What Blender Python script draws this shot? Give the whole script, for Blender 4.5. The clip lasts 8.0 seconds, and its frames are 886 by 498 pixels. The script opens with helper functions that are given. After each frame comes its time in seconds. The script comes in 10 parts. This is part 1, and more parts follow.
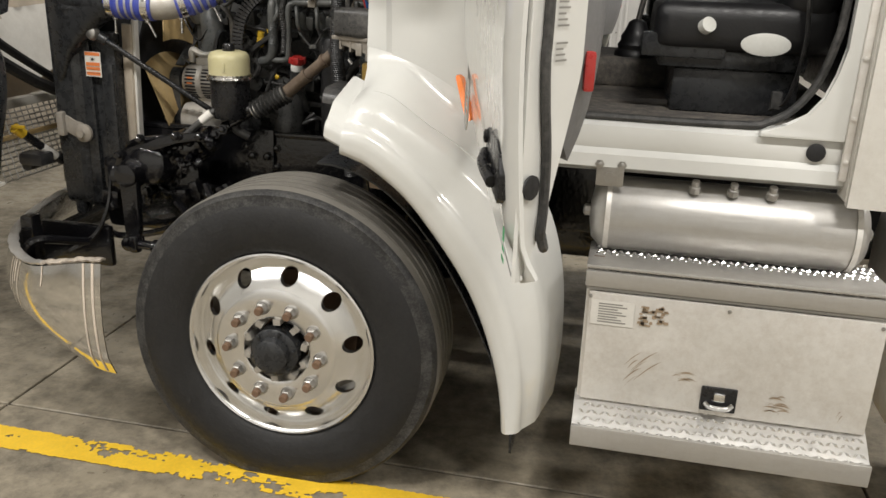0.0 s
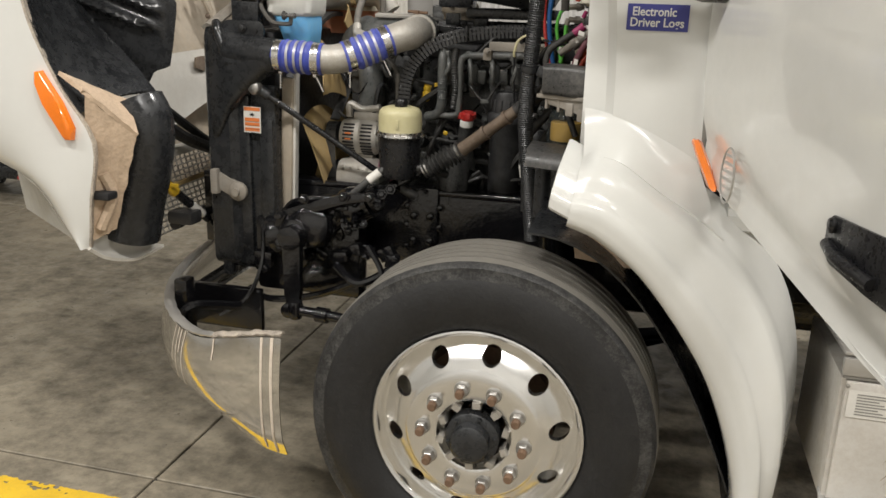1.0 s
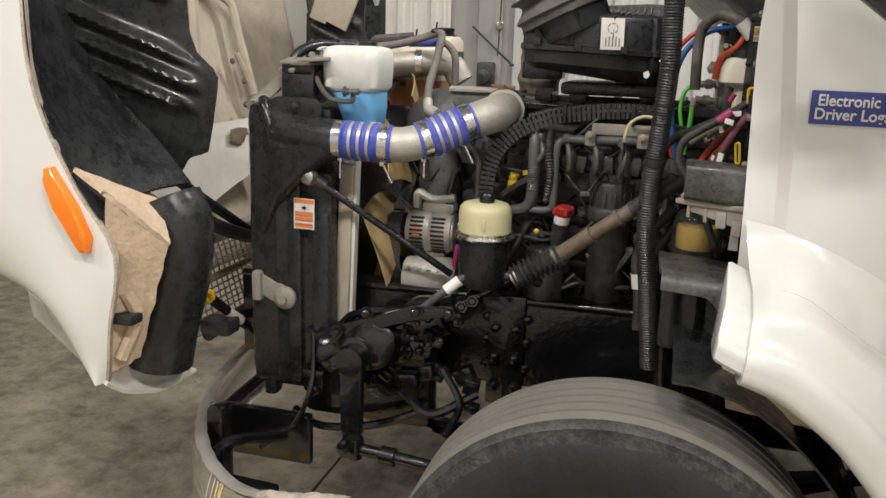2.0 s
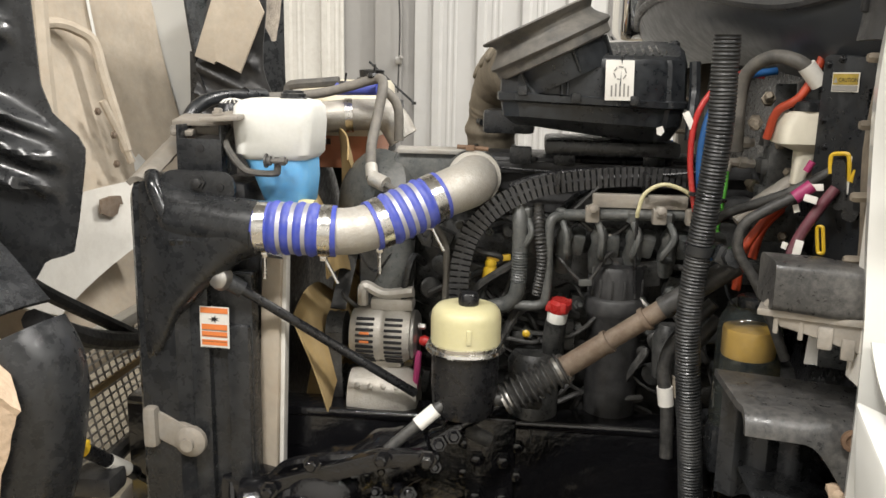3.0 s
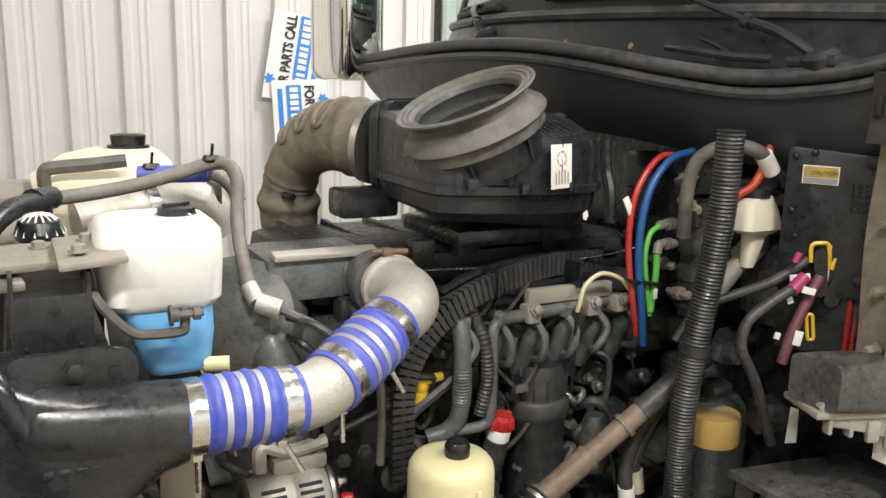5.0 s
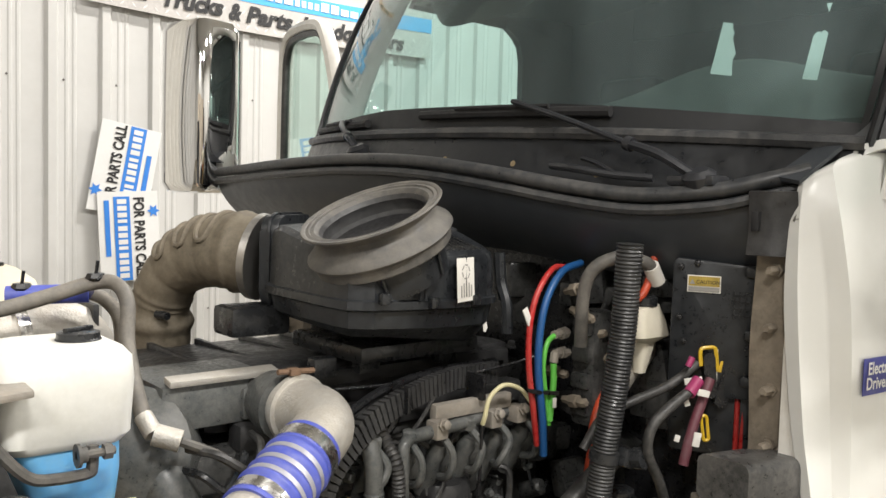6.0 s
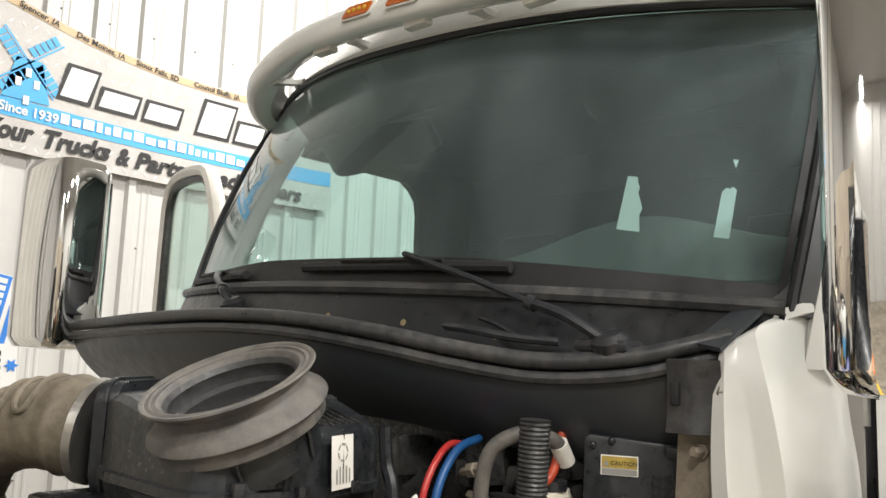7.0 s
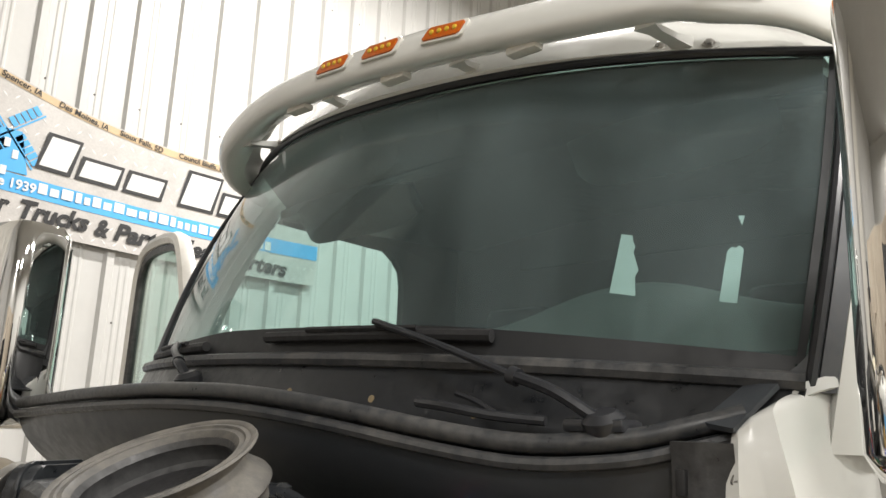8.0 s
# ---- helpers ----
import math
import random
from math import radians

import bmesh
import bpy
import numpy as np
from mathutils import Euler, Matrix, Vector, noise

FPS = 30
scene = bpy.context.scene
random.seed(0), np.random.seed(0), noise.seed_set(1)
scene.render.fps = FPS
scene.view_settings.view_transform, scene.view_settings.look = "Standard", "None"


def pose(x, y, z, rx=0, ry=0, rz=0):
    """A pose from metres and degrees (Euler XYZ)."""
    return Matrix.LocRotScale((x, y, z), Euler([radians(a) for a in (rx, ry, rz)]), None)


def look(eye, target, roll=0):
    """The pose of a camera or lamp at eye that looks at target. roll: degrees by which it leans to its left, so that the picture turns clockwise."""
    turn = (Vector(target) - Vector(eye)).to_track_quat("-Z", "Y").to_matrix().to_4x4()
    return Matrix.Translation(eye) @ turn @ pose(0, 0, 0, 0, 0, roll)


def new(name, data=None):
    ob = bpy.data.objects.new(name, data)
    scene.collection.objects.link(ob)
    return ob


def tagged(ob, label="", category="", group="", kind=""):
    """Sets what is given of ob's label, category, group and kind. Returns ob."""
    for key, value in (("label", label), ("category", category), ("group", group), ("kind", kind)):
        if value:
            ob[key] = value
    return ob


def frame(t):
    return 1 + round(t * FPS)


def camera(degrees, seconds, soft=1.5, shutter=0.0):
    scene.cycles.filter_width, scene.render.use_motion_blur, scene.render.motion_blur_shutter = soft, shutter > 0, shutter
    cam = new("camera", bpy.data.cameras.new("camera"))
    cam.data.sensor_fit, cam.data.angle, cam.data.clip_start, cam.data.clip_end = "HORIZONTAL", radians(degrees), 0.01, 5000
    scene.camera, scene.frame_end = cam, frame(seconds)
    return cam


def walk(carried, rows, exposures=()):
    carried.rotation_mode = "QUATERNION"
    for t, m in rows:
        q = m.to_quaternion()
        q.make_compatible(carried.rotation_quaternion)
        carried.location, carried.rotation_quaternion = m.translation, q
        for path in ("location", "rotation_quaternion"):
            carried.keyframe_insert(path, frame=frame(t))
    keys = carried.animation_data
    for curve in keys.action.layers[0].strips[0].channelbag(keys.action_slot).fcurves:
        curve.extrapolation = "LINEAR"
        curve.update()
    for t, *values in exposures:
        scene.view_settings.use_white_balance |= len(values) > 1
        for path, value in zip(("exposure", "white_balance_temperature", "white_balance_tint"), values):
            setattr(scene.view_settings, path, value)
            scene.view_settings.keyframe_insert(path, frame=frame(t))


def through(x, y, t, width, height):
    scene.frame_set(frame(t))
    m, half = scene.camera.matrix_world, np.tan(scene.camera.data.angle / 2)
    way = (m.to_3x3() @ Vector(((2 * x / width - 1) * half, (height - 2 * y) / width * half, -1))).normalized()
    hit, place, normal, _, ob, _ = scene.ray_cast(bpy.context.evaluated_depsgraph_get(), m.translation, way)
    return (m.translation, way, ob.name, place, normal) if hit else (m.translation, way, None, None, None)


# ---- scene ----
cam = camera(56.6, 8.0)
# seconds, eye, target, lean
PATH = [
    (0, (0.936, -3.269, 1.582), (0.553, -1.418, 0.929), 2.1),
    (0.5, (0.632, -3.316, 1.56), (0.239, -1.455, 0.941), 2.2),
    (1, (0.392, -3.157, 1.612), (-0.07, -1.3, 1.032), 1.8),
    (1.5, (0.23, -2.955, 1.641), (-0.286, -1.099, 1.104), 1.8),
    (1.7, (0.153, -2.861, 1.666), (-0.368, -1.001, 1.148), 1.8),
    (2.8, (-0.201, -2.255, 1.692), (-0.507, -0.319, 1.293), 1.2),
    (3, (-0.284, -2.168, 1.717), (-0.5, -0.221, 1.312), 1.1),
    (3.5, (-0.561, -2.048, 1.751), (-0.496, -0.09, 1.345), 0.9),
    (4, (-0.79, -1.932, 1.802), (-0.436, -0.01, 1.376), 0.8),
    (4.5, (-0.913, -1.779, 1.847), (-0.278, 0.069, 1.419), 0.8),
    (4.7, (-0.951, -1.725, 1.859), (-0.2, 0.079, 1.434), 1.0),
    (5.8, (-1.138, -1.564, 1.87), (0.106, -0.012, 1.665), 1.6),
    (6, (-1.141, -1.55, 1.866), (0.156, -0.032, 1.748), 1.6),
    (6.5, (-1.048, -1.476, 1.868), (0.344, -0.043, 1.958), 2.0),
    (7, (-0.978, -1.416, 1.885), (0.473, -0.065, 2.148), 2.2),
    (7.5, (-0.958, -1.389, 1.884), (0.517, -0.098, 2.278), 2.3),
    (8, (-0.83, -1.329, 1.886), (0.6, -0.006, 2.339), 2.4),
]
walk(cam, [(t, look(eye, target, roll)) for t, eye, target, roll in PATH],
     exposures=[(0, -0.36), (1.7, -0.32), (3.0, 0.24), (4.5, 0.38), (6.0, 0.20), (6.5, 0.19), (7.5, 0.09), (8.0, 0.03)])

# ---------- world and light ----------
world = bpy.data.worlds.new("shop_world")
scene.world = world
world.use_nodes = True
world.node_tree.nodes["Background"].inputs["Color"].default_value = (0.72, 0.78, 0.85, 1)
world.node_tree.nodes["Background"].inputs["Strength"].default_value = 0.05

ROOM_X0, ROOM_X1, ROOM_Y0, ROOM_Y1, ROOM_H = -9.0, 9.0, -7.5, 3.45, 6.6
# high-bay lamps: place and watts
LAMPS = [(-5.0, -4.2), (-1.5, -4.2), (2.0, -4.2), (5.5, -4.2), (-8.2, -1.0), (2.7, 1.1), (6.2, 1.1)]
LAMP_W = 290.0
for lx, ly in LAMPS:
    lamp = bpy.data.lights.new("high_bay_lamp", "AREA")
    lamp.shape, lamp.size, lamp.size_y = "RECTANGLE", 1.25, 0.34
    lamp.energy, lamp.color = LAMP_W * (0.45 if lx < -8 else 1.0), (1.0, 0.965, 0.92)
    ob = new("high_bay_lamp", lamp)
    ob.matrix_world = pose(lx, ly, ROOM_H - 0.62, 0, 0, 0)


# ---------- materials ----------
def mat(name, color, rough=0.5, metal=0.0, vary=0.12, scale=8.0, bump=0.0, bump_scale=60.0, dust=0.0, dust_color=(0.36, 0.31, 0.25),
        dust_scale=5.0, coat=0.0, rough_vary=0.1, island=0.0, stretch=(1, 1, 1), emit=0.0):
    """A procedural surface: two scales of colour change, wear in the gloss, fine relief and a film of dust with its own shape."""
    m = bpy.data.materials.new(name)
    m.use_nodes = True
    nt = m.node_tree
    bsdf = nt.nodes["Principled BSDF"]

    def node(kind, **values):
        made = nt.nodes.new(kind)
        for key, value in values.items():
            made.inputs[key].default_value = value
        return made

    mapping = node("ShaderNodeMapping", Scale=stretch)
    geo = node("ShaderNodeNewGeometry")
    nt.links.new(geo.outputs["Position"], mapping.inputs["Vector"])
    coarse = node("ShaderNodeTexNoise", Scale=scale, Detail=4.0, Roughness=0.6)
    fine = node("ShaderNodeTexNoise", Scale=scale * 9.0, Detail=3.0, Roughness=0.65)
    for one in (coarse, fine):
        nt.links.new(mapping.outputs["Vector"], one.inputs["Vector"])
    add = node("ShaderNodeMath")
    add.operation = "ADD"
    nt.links.new(coarse.outputs["Fac"], add.inputs[0])
    nt.links.new(fine.outputs["Fac"], add.inputs[1])
    span = node("ShaderNodeMapRange")
    span.inputs["From Min"].default_value, span.inputs["From Max"].default_value = 0.6, 1.4
    span.inputs["To Min"].default_value, span.inputs["To Max"].default_value = 1.0 - vary, 1.0 + vary
    nt.links.new(add.outputs[0], span.inputs["Value"])
    tint = node("ShaderNodeMix")
    tint.data_type, tint.blend_type = "RGBA", "MULTIPLY"
    tint.inputs["Factor"].default_value = 1.0
    tint.inputs[6].default_value = (*color, 1)
    nt.links.new(span.outputs["Result"], tint.inputs[7])
    out = tint.outputs[2]
    if island:
        info = node("ShaderNodeObjectInfo")
        vary_ob = node("ShaderNodeMapRange")
        vary_ob.inputs["To Min"].default_value, vary_ob.inputs["To Max"].default_value = 1 - island, 1 + island
        nt.links.new(info.outputs["Random"], vary_ob.inputs["Value"])
        second = node("ShaderNodeMix")
        second.data_type, second.blend_type = "RGBA", "MULTIPLY"
        second.inputs["Factor"].default_value = 1.0
        nt.links.new(out, second.inputs[6])
        nt.links.new(vary_ob.outputs["Result"], second.inputs[7])
        out = second.outputs[2]
    rough_in = node("ShaderNodeMapRange")
    rough_in.inputs["From Min"].default_value, rough_in.inputs["From Max"].default_value = 0.35, 0.65
    rough_in.inputs["To Min"].default_value, rough_in.inputs["To Max"].default_value = max(0.02, rough - rough_vary), min(1.0, rough + rough_vary)
    nt.links.new(fine.outputs["Fac"], rough_in.inputs["Value"])
    rough_out = rough_in.outputs["Result"]
    if dust:
        cloud = node("ShaderNodeTexNoise", Scale=dust_scale, Detail=6.0, Roughness=0.7)
        nt.links.new(geo.outputs["Position"], cloud.inputs["Vector"])
        smudge = node("ShaderNodeTexNoise", Scale=dust_scale * 7.0, Detail=5.0, Roughness=0.75)
        nt.links.new(geo.outputs["Position"], smudge.inputs["Vector"])
        both = node("ShaderNodeMath")
        both.operation = "ADD"
        nt.links.new(cloud.outputs["Fac"], both.inputs[0])
        nt.links.new(smudge.outputs["Fac"], both.inputs[1])
        cover = node("ShaderNodeMapRange")
        cover.inputs["From Min"].default_value, cover.inputs["From Max"].default_value = 0.88, 1.32
        cover.inputs["To Max"].default_value = min(1.0, dust * 1.25)
        nt.links.new(both.outputs[0], cover.inputs["Value"])
        film = node("ShaderNodeMix")
        film.data_type = "RGBA"
        film.inputs[7].default_value = (*dust_color, 1)
        nt.links.new(cover.outputs["Result"], film.inputs["Factor"])
        nt.links.new(out, film.inputs[6])
        out = film.outputs[2]
        dull = node("ShaderNodeMix")
        dull.data_type = "FLOAT"
        dull.inputs[3].default_value = 0.9
        nt.links.new(cover.outputs["Result"], dull.inputs["Factor"])
        nt.links.new(rough_out, dull.inputs[2])
        rough_out = dull.outputs[0]
    nt.links.new(out, bsdf.inputs["Base Color"])
    nt.links.new(rough_out, bsdf.inputs["Roughness"])
    bsdf.inputs["Metallic"].default_value = metal
    bsdf.inputs["Coat Weight"].default_value = coat
    bsdf.inputs["Coat Roughness"].default_value = 0.06
    if bump:
        grain = node("ShaderNodeTexNoise", Scale=bump_scale, Detail=4.0)
        nt.links.new(mapping.outputs["Vector"], grain.inputs["Vector"])
        relief = node("ShaderNodeBump", Strength=bump, Distance=0.004)
        nt.links.new(grain.outputs["Fac"], relief.inputs["Height"])
        nt.links.new(relief.outputs["Normal"], bsdf.inputs["Normal"])
    if emit:
        bsdf.inputs["Emission Color"].default_value = (*color, 1)
        bsdf.inputs["Emission Strength"].default_value = emit
    return m


def glass_mat(name, tint, gloss=0.02, film=0.0):
    """A thin tinted pane: clear straight through, with a mirror gloss that grows towards grazing."""
    m = bpy.data.materials.new(name)
    m.use_nodes = True
    nt = m.node_tree
    nt.nodes.clear()
    out, blend = nt.nodes.new("ShaderNodeOutputMaterial"), nt.nodes.new("ShaderNodeMixShader")
    clear, mirror, facing = nt.nodes.new("ShaderNodeBsdfTransparent"), nt.nodes.new("ShaderNodeBsdfGlossy"), nt.nodes.new("ShaderNodeLayerWeight")
    power, scale = nt.nodes.new("ShaderNodeMath"), nt.nodes.new("ShaderNodeMath")
    power.operation, scale.operation = "POWER", "MULTIPLY_ADD"
    power.inputs[1].default_value = 3.8
    scale.inputs[1].default_value, scale.inputs[2].default_value = 0.85, 0.035
    clear.inputs["Color"].default_value = (*tint, 1)
    mirror.inputs["Roughness"].default_value = gloss
    facing.inputs["Blend"].default_value = 0.5
    nt.links.new(facing.outputs["Facing"], power.inputs[0])
    nt.links.new(power.outputs[0], scale.inputs[0])
    nt.links.new(scale.outputs[0], blend.inputs[0])
    nt.links.new(clear.outputs[0], blend.inputs[1])
    nt.links.new(mirror.outputs[0], blend.inputs[2])
    # Film: dust on the pane; on the windscreen its tint also stands for reflections.
    if film:
        place, shape, streak = nt.nodes.new("ShaderNodeNewGeometry"), nt.nodes.new("ShaderNodeMapping"), nt.nodes.new("ShaderNodeTexNoise")
        amount, haze, veil = nt.nodes.new("ShaderNodeMapRange"), nt.nodes.new("ShaderNodeBsdfDiffuse"), nt.nodes.new("ShaderNodeMixShader")
        shape.inputs["Scale"].default_value = (2.2, 2.2, 0.35)
        streak.inputs["Scale"].default_value, streak.inputs["Detail"].default_value = 2.2, 5.0
        amount.inputs["From Min"].default_value, amount.inputs["From Max"].default_value = 0.3, 0.7
        amount.inputs["To Min"].default_value, amount.inputs["To Max"].default_value = film * 0.6, film * 1.5
        haze.inputs["Color"].default_value = (0.52, 0.62, 0.64, 1)
        nt.links.new(place.outputs["Position"], shape.inputs["Vector"])
        nt.links.new(shape.outputs["Vector"], streak.inputs["Vector"])
        nt.links.new(streak.outputs["Fac"], amount.inputs["Value"])
        nt.links.new(amount.outputs["Result"], veil.inputs[0])
        nt.links.new(blend.outputs[0], veil.inputs[1])
        nt.links.new(haze.outputs[0], veil.inputs[2])
        nt.links.new(veil.outputs[0], out.inputs["Surface"])
    else:
        nt.links.new(blend.outputs[0], out.inputs["Surface"])
    return m


def soft_plastic(name, color, rough, through):
    """Milky plastic that lets some light in."""
    m = mat(name, color, rough, vary=0.06, scale=14, dust=0.15, dust_color=(0.5, 0.46, 0.38))
    bsdf = m.node_tree.nodes["Principled BSDF"]
    bsdf.inputs["Subsurface Weight"].default_value = through
    bsdf.inputs["Subsurface Radius"].default_value = (0.03, 0.03, 0.03)
    bsdf.inputs["Subsurface Scale"].default_value = 0.6
    return m


WHITE = mat("white_truck_paint", (0.66, 0.66, 0.63), 0.22, vary=0.02, scale=2.5, coat=0.7, rough_vary=0.05)
WHITE_DULL = mat("dull_white_panel", (0.66, 0.64, 0.59), 0.4, vary=0.05, scale=3, dust=0.2)
HOOD_IN = mat("dusty_hood_fibreglass", (0.44, 0.385, 0.310), 0.8, vary=0.20, scale=3.0, bump=0.35, bump_scale=25, dust=0.5, dust_color=(0.42, 0.34, 0.25))
MUD_PALE = mat("pale_dried_mud", (0.62, 0.54, 0.45), 0.9, vary=0.2, scale=20, bump=0.5, bump_scale=120)
MUD_LIP = mat("mud_on_dark_flange", (0.46, 0.40, 0.33), 0.85, vary=0.35, scale=26, bump=0.5, bump_scale=120, dust=0.60, dust_color=(0.085, 0.08, 0.075), dust_scale=30)
MUD = mat("dried_beige_mud", (0.50, 0.38, 0.27), 0.9, vary=0.22, scale=14, bump=0.8, bump_scale=70)
BLACK = mat("black_plastic", (0.015, 0.016, 0.0175), 0.24, vary=0.18, scale=5, bump=0.07, bump_scale=40, dust=0.22, dust_color=(0.100, 0.104, 0.108), dust_scale=3, rough_vary=0.12)
BLACK_CLEAN = mat("clean_black_plastic", (0.010, 0.010, 0.011), 0.30, vary=0.25, scale=9, bump=0.06, bump_scale=45, dust=0.06, dust_color=(0.075, 0.085, 0.095), rough_vary=0.12)
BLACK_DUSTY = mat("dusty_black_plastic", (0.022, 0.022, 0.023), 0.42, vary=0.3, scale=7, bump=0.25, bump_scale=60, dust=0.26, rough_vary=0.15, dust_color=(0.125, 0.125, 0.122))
FRAME = mat("glossy_black_chassis_paint", (0.006, 0.006, 0.007), 0.13, vary=0.3, scale=12, bump=0.5, bump_scale=70, coat=0.4, rough_vary=0.1)
ENGINE = mat("dark_engine_casting", (0.024, 0.025, 0.025), 0.34, vary=0.35, scale=14, bump=0.4, bump_scale=45, dust=0.36, dust_color=(0.145, 0.142, 0.133), dust_scale=14, rough_vary=0.16)
ENGINE_LIGHT = mat("grey_engine_casting", (0.070, 0.075, 0.074), 0.38, vary=0.22, scale=12, bump=0.25, bump_scale=50, dust=0.34, dust_color=(0.225, 0.215, 0.195), dust_scale=13, rough_vary=0.16)
RUBBER = mat("black_rubber_hose", (0.024, 0.024, 0.024), 0.42, vary=0.25, scale=15, dust=0.36, dust_color=(0.160, 0.154, 0.142), dust_scale=12, rough_vary=0.14)
RUBBER_GREY = mat("dusty_grey_rubber", (0.068, 0.065, 0.060), 0.55, vary=0.3, scale=9, bump=0.2, bump_scale=70, dust=0.55, dust_color=(0.215, 0.195, 0.165), dust_scale=3)
TYRE = mat("tyre_sidewall_rubber", (0.012, 0.012, 0.0125), 0.58, vary=0.3, scale=7, bump=0.25, bump_scale=90, dust=0.08, dust_color=(0.055, 0.053, 0.049), dust_scale=4)
TREAD = mat("worn_tread_rubber", (0.17, 0.16, 0.14), 0.75, vary=0.15, scale=9, bump=0.3, bump_scale=120, dust=0.4, dust_color=(0.17, 0.155, 0.13))
POLISHED = mat("polished_aluminium", (0.88, 0.875, 0.86), 0.25, 1.0, vary=0.015, scale=2, rough_vary=0.015)
BRUSHED = mat("brushed_aluminium", (0.53, 0.52, 0.50), 0.36, 0.7, vary=0.07, scale=5, stretch=(0.3, 1, 3), rough_vary=0.08, dust=0.25, dust_color=(0.42, 0.38, 0.32))
ALU_DULL = mat("dull_aluminium_sheet", (0.74, 0.72, 0.68), 0.42, 0.35, vary=0.08, scale=4, rough_vary=0.1, dust=0.28, dust_color=(0.44, 0.37, 0.29), dust_scale=7)
CAST = mat("cast_aluminium", (0.52, 0.50, 0.46), 0.5, 0.55, vary=0.12, scale=14, bump=0.35, bump_scale=220, dust=0.45, dust_color=(0.42, 0.36, 0.28))
CAST_DIRTY = mat("dusty_grey_metal", (0.27, 0.25, 0.22), 0.6, 0.2, vary=0.25, scale=12, bump=0.3, bump_scale=90, dust=0.5, dust_color=(0.33, 0.28, 0.22))
CHROME = mat("scuffed_chrome", (0.78, 0.77, 0.75), 0.07, 1.0, vary=0.05, scale=5, rough_vary=0.05, dust=0.14, dust_color=(0.4, 0.35, 0.29))
CHROME_CLEAN = mat("bright_chrome", (0.86, 0.86, 0.86), 0.04, 1.0, vary=0.02, rough_vary=0.02)
STEEL = mat("galvanised_steel", (0.42, 0.41, 0.39), 0.38, 0.9, vary=0.15, scale=18, dust=0.2)
RUST = mat("rusty_steel", (0.17, 0.105, 0.065), 0.75, 0.2, vary=0.35, scale=16, bump=0.4, bump_scale=90)
SHAFT = mat("brown_steering_shaft", (0.155, 0.112, 0.080), 0.55, 0.15, vary=0.3, scale=14, bump=0.25, bump_scale=60, dust=0.4)
BLUE = mat("blue_silicone_hose", (0.05, 0.075, 0.42), 0.42, vary=0.15, scale=14, dust=0.22, dust_color=(0.3, 0.3, 0.36))
BAND = mat("hose_clamp_steel", (0.72, 0.71, 0.69), 0.2, 1.0, vary=0.05, rough_vary=0.08, dust=0.15)
BAND_DULL = mat("dusty_steel_ring", (0.50, 0.50, 0.54), 0.42, 0.6, vary=0.1, rough_vary=0.1, dust=0.3, dust_color=(0.32, 0.32, 0.36))
CREAM = soft_plastic("cream_plastic", (0.52, 0.48, 0.28), 0.42, 0.25)
MILK = soft_plastic("milky_white_plastic", (0.67, 0.67, 0.63), 0.45, 0.3)
FLUID = soft_plastic("blue_washer_fluid_behind_plastic", (0.16, 0.46, 0.78), 0.4, 0.3)
COOLANT_TANK = soft_plastic("yellowed_tank_plastic", (0.66, 0.60, 0.46), 0.5, 0.25)
COOLANT = soft_plastic("red_coolant_behind_plastic", (0.55, 0.22, 0.12), 0.45, 0.2)
FAN = mat("dusty_tan_fan_plastic", (0.40, 0.28, 0.12), 0.65, vary=0.2, scale=9, dust=0.35, dust_color=(0.42, 0.34, 0.22))
AMBER = mat("amber_lens", (0.85, 0.20, 0.012), 0.18, vary=0.1, scale=40, coat=0.5)
AMBER_DARK = mat("deep_amber_lens", (0.50, 0.105, 0.008), 0.2, vary=0.3, scale=90, coat=0.5)
RED = mat("red_plastic", (0.40, 0.022, 0.02), 0.3, vary=0.1, dust=0.1)
YELLOW = mat("yellow_plastic", (0.62, 0.40, 0.02), 0.4, vary=0.1, dust=0.1)
ORANGE = mat("orange_cable", (0.42, 0.055, 0.02), 0.45, vary=0.1)
GREEN = mat("green_cable", (0.12, 0.48, 0.07), 0.4, vary=0.1)
CABLE_BLUE = mat("blue_cable", (0.012, 0.075, 0.22), 0.4, vary=0.1)
PINK = mat("magenta_connector", (0.30, 0.03, 0.11), 0.45, vary=0.1)
LOOM_RED = mat("dusty_dark_red_loom", (0.12, 0.028, 0.042), 0.5, vary=0.2, scale=20, dust=0.4, dust_color=(0.16, 0.12, 0.12))
GOLD = mat("gold_filter_element", (0.58, 0.42, 0.14), 0.5, vary=0.15, scale=20)
PAPER = mat("white_label", (0.72, 0.70, 0.65), 0.55, vary=0.06, scale=20)
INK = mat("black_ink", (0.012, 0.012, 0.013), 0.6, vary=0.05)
INK_GREY = mat("grey_ink", (0.25, 0.24, 0.22), 0.6, vary=0.05)
LABEL_ORANGE = mat("orange_label_ink", (0.75, 0.22, 0.06), 0.55, vary=0.06)
LABEL_BLUE = mat("navy_label", (0.045, 0.05, 0.24), 0.45, vary=0.06)
LABEL_GREEN = mat("green_marker_ink", (0.03, 0.33, 0.12), 0.5, vary=0.1)
SIGN_BLUE = mat("blue_sign_ink", (0.03, 0.19, 0.60), 0.5, vary=0.05)
BANNER_BLUE = mat("sky_blue_banner_ink", (0.06, 0.36, 0.70), 0.5, vary=0.05)
SIGN_WHITE = mat("white_sign_vinyl", (0.68, 0.675, 0.66), 0.45, vary=0.04)
BANNER = mat("grey_white_banner_vinyl", (0.47, 0.45, 0.43), 0.45, vary=0.16, scale=9)
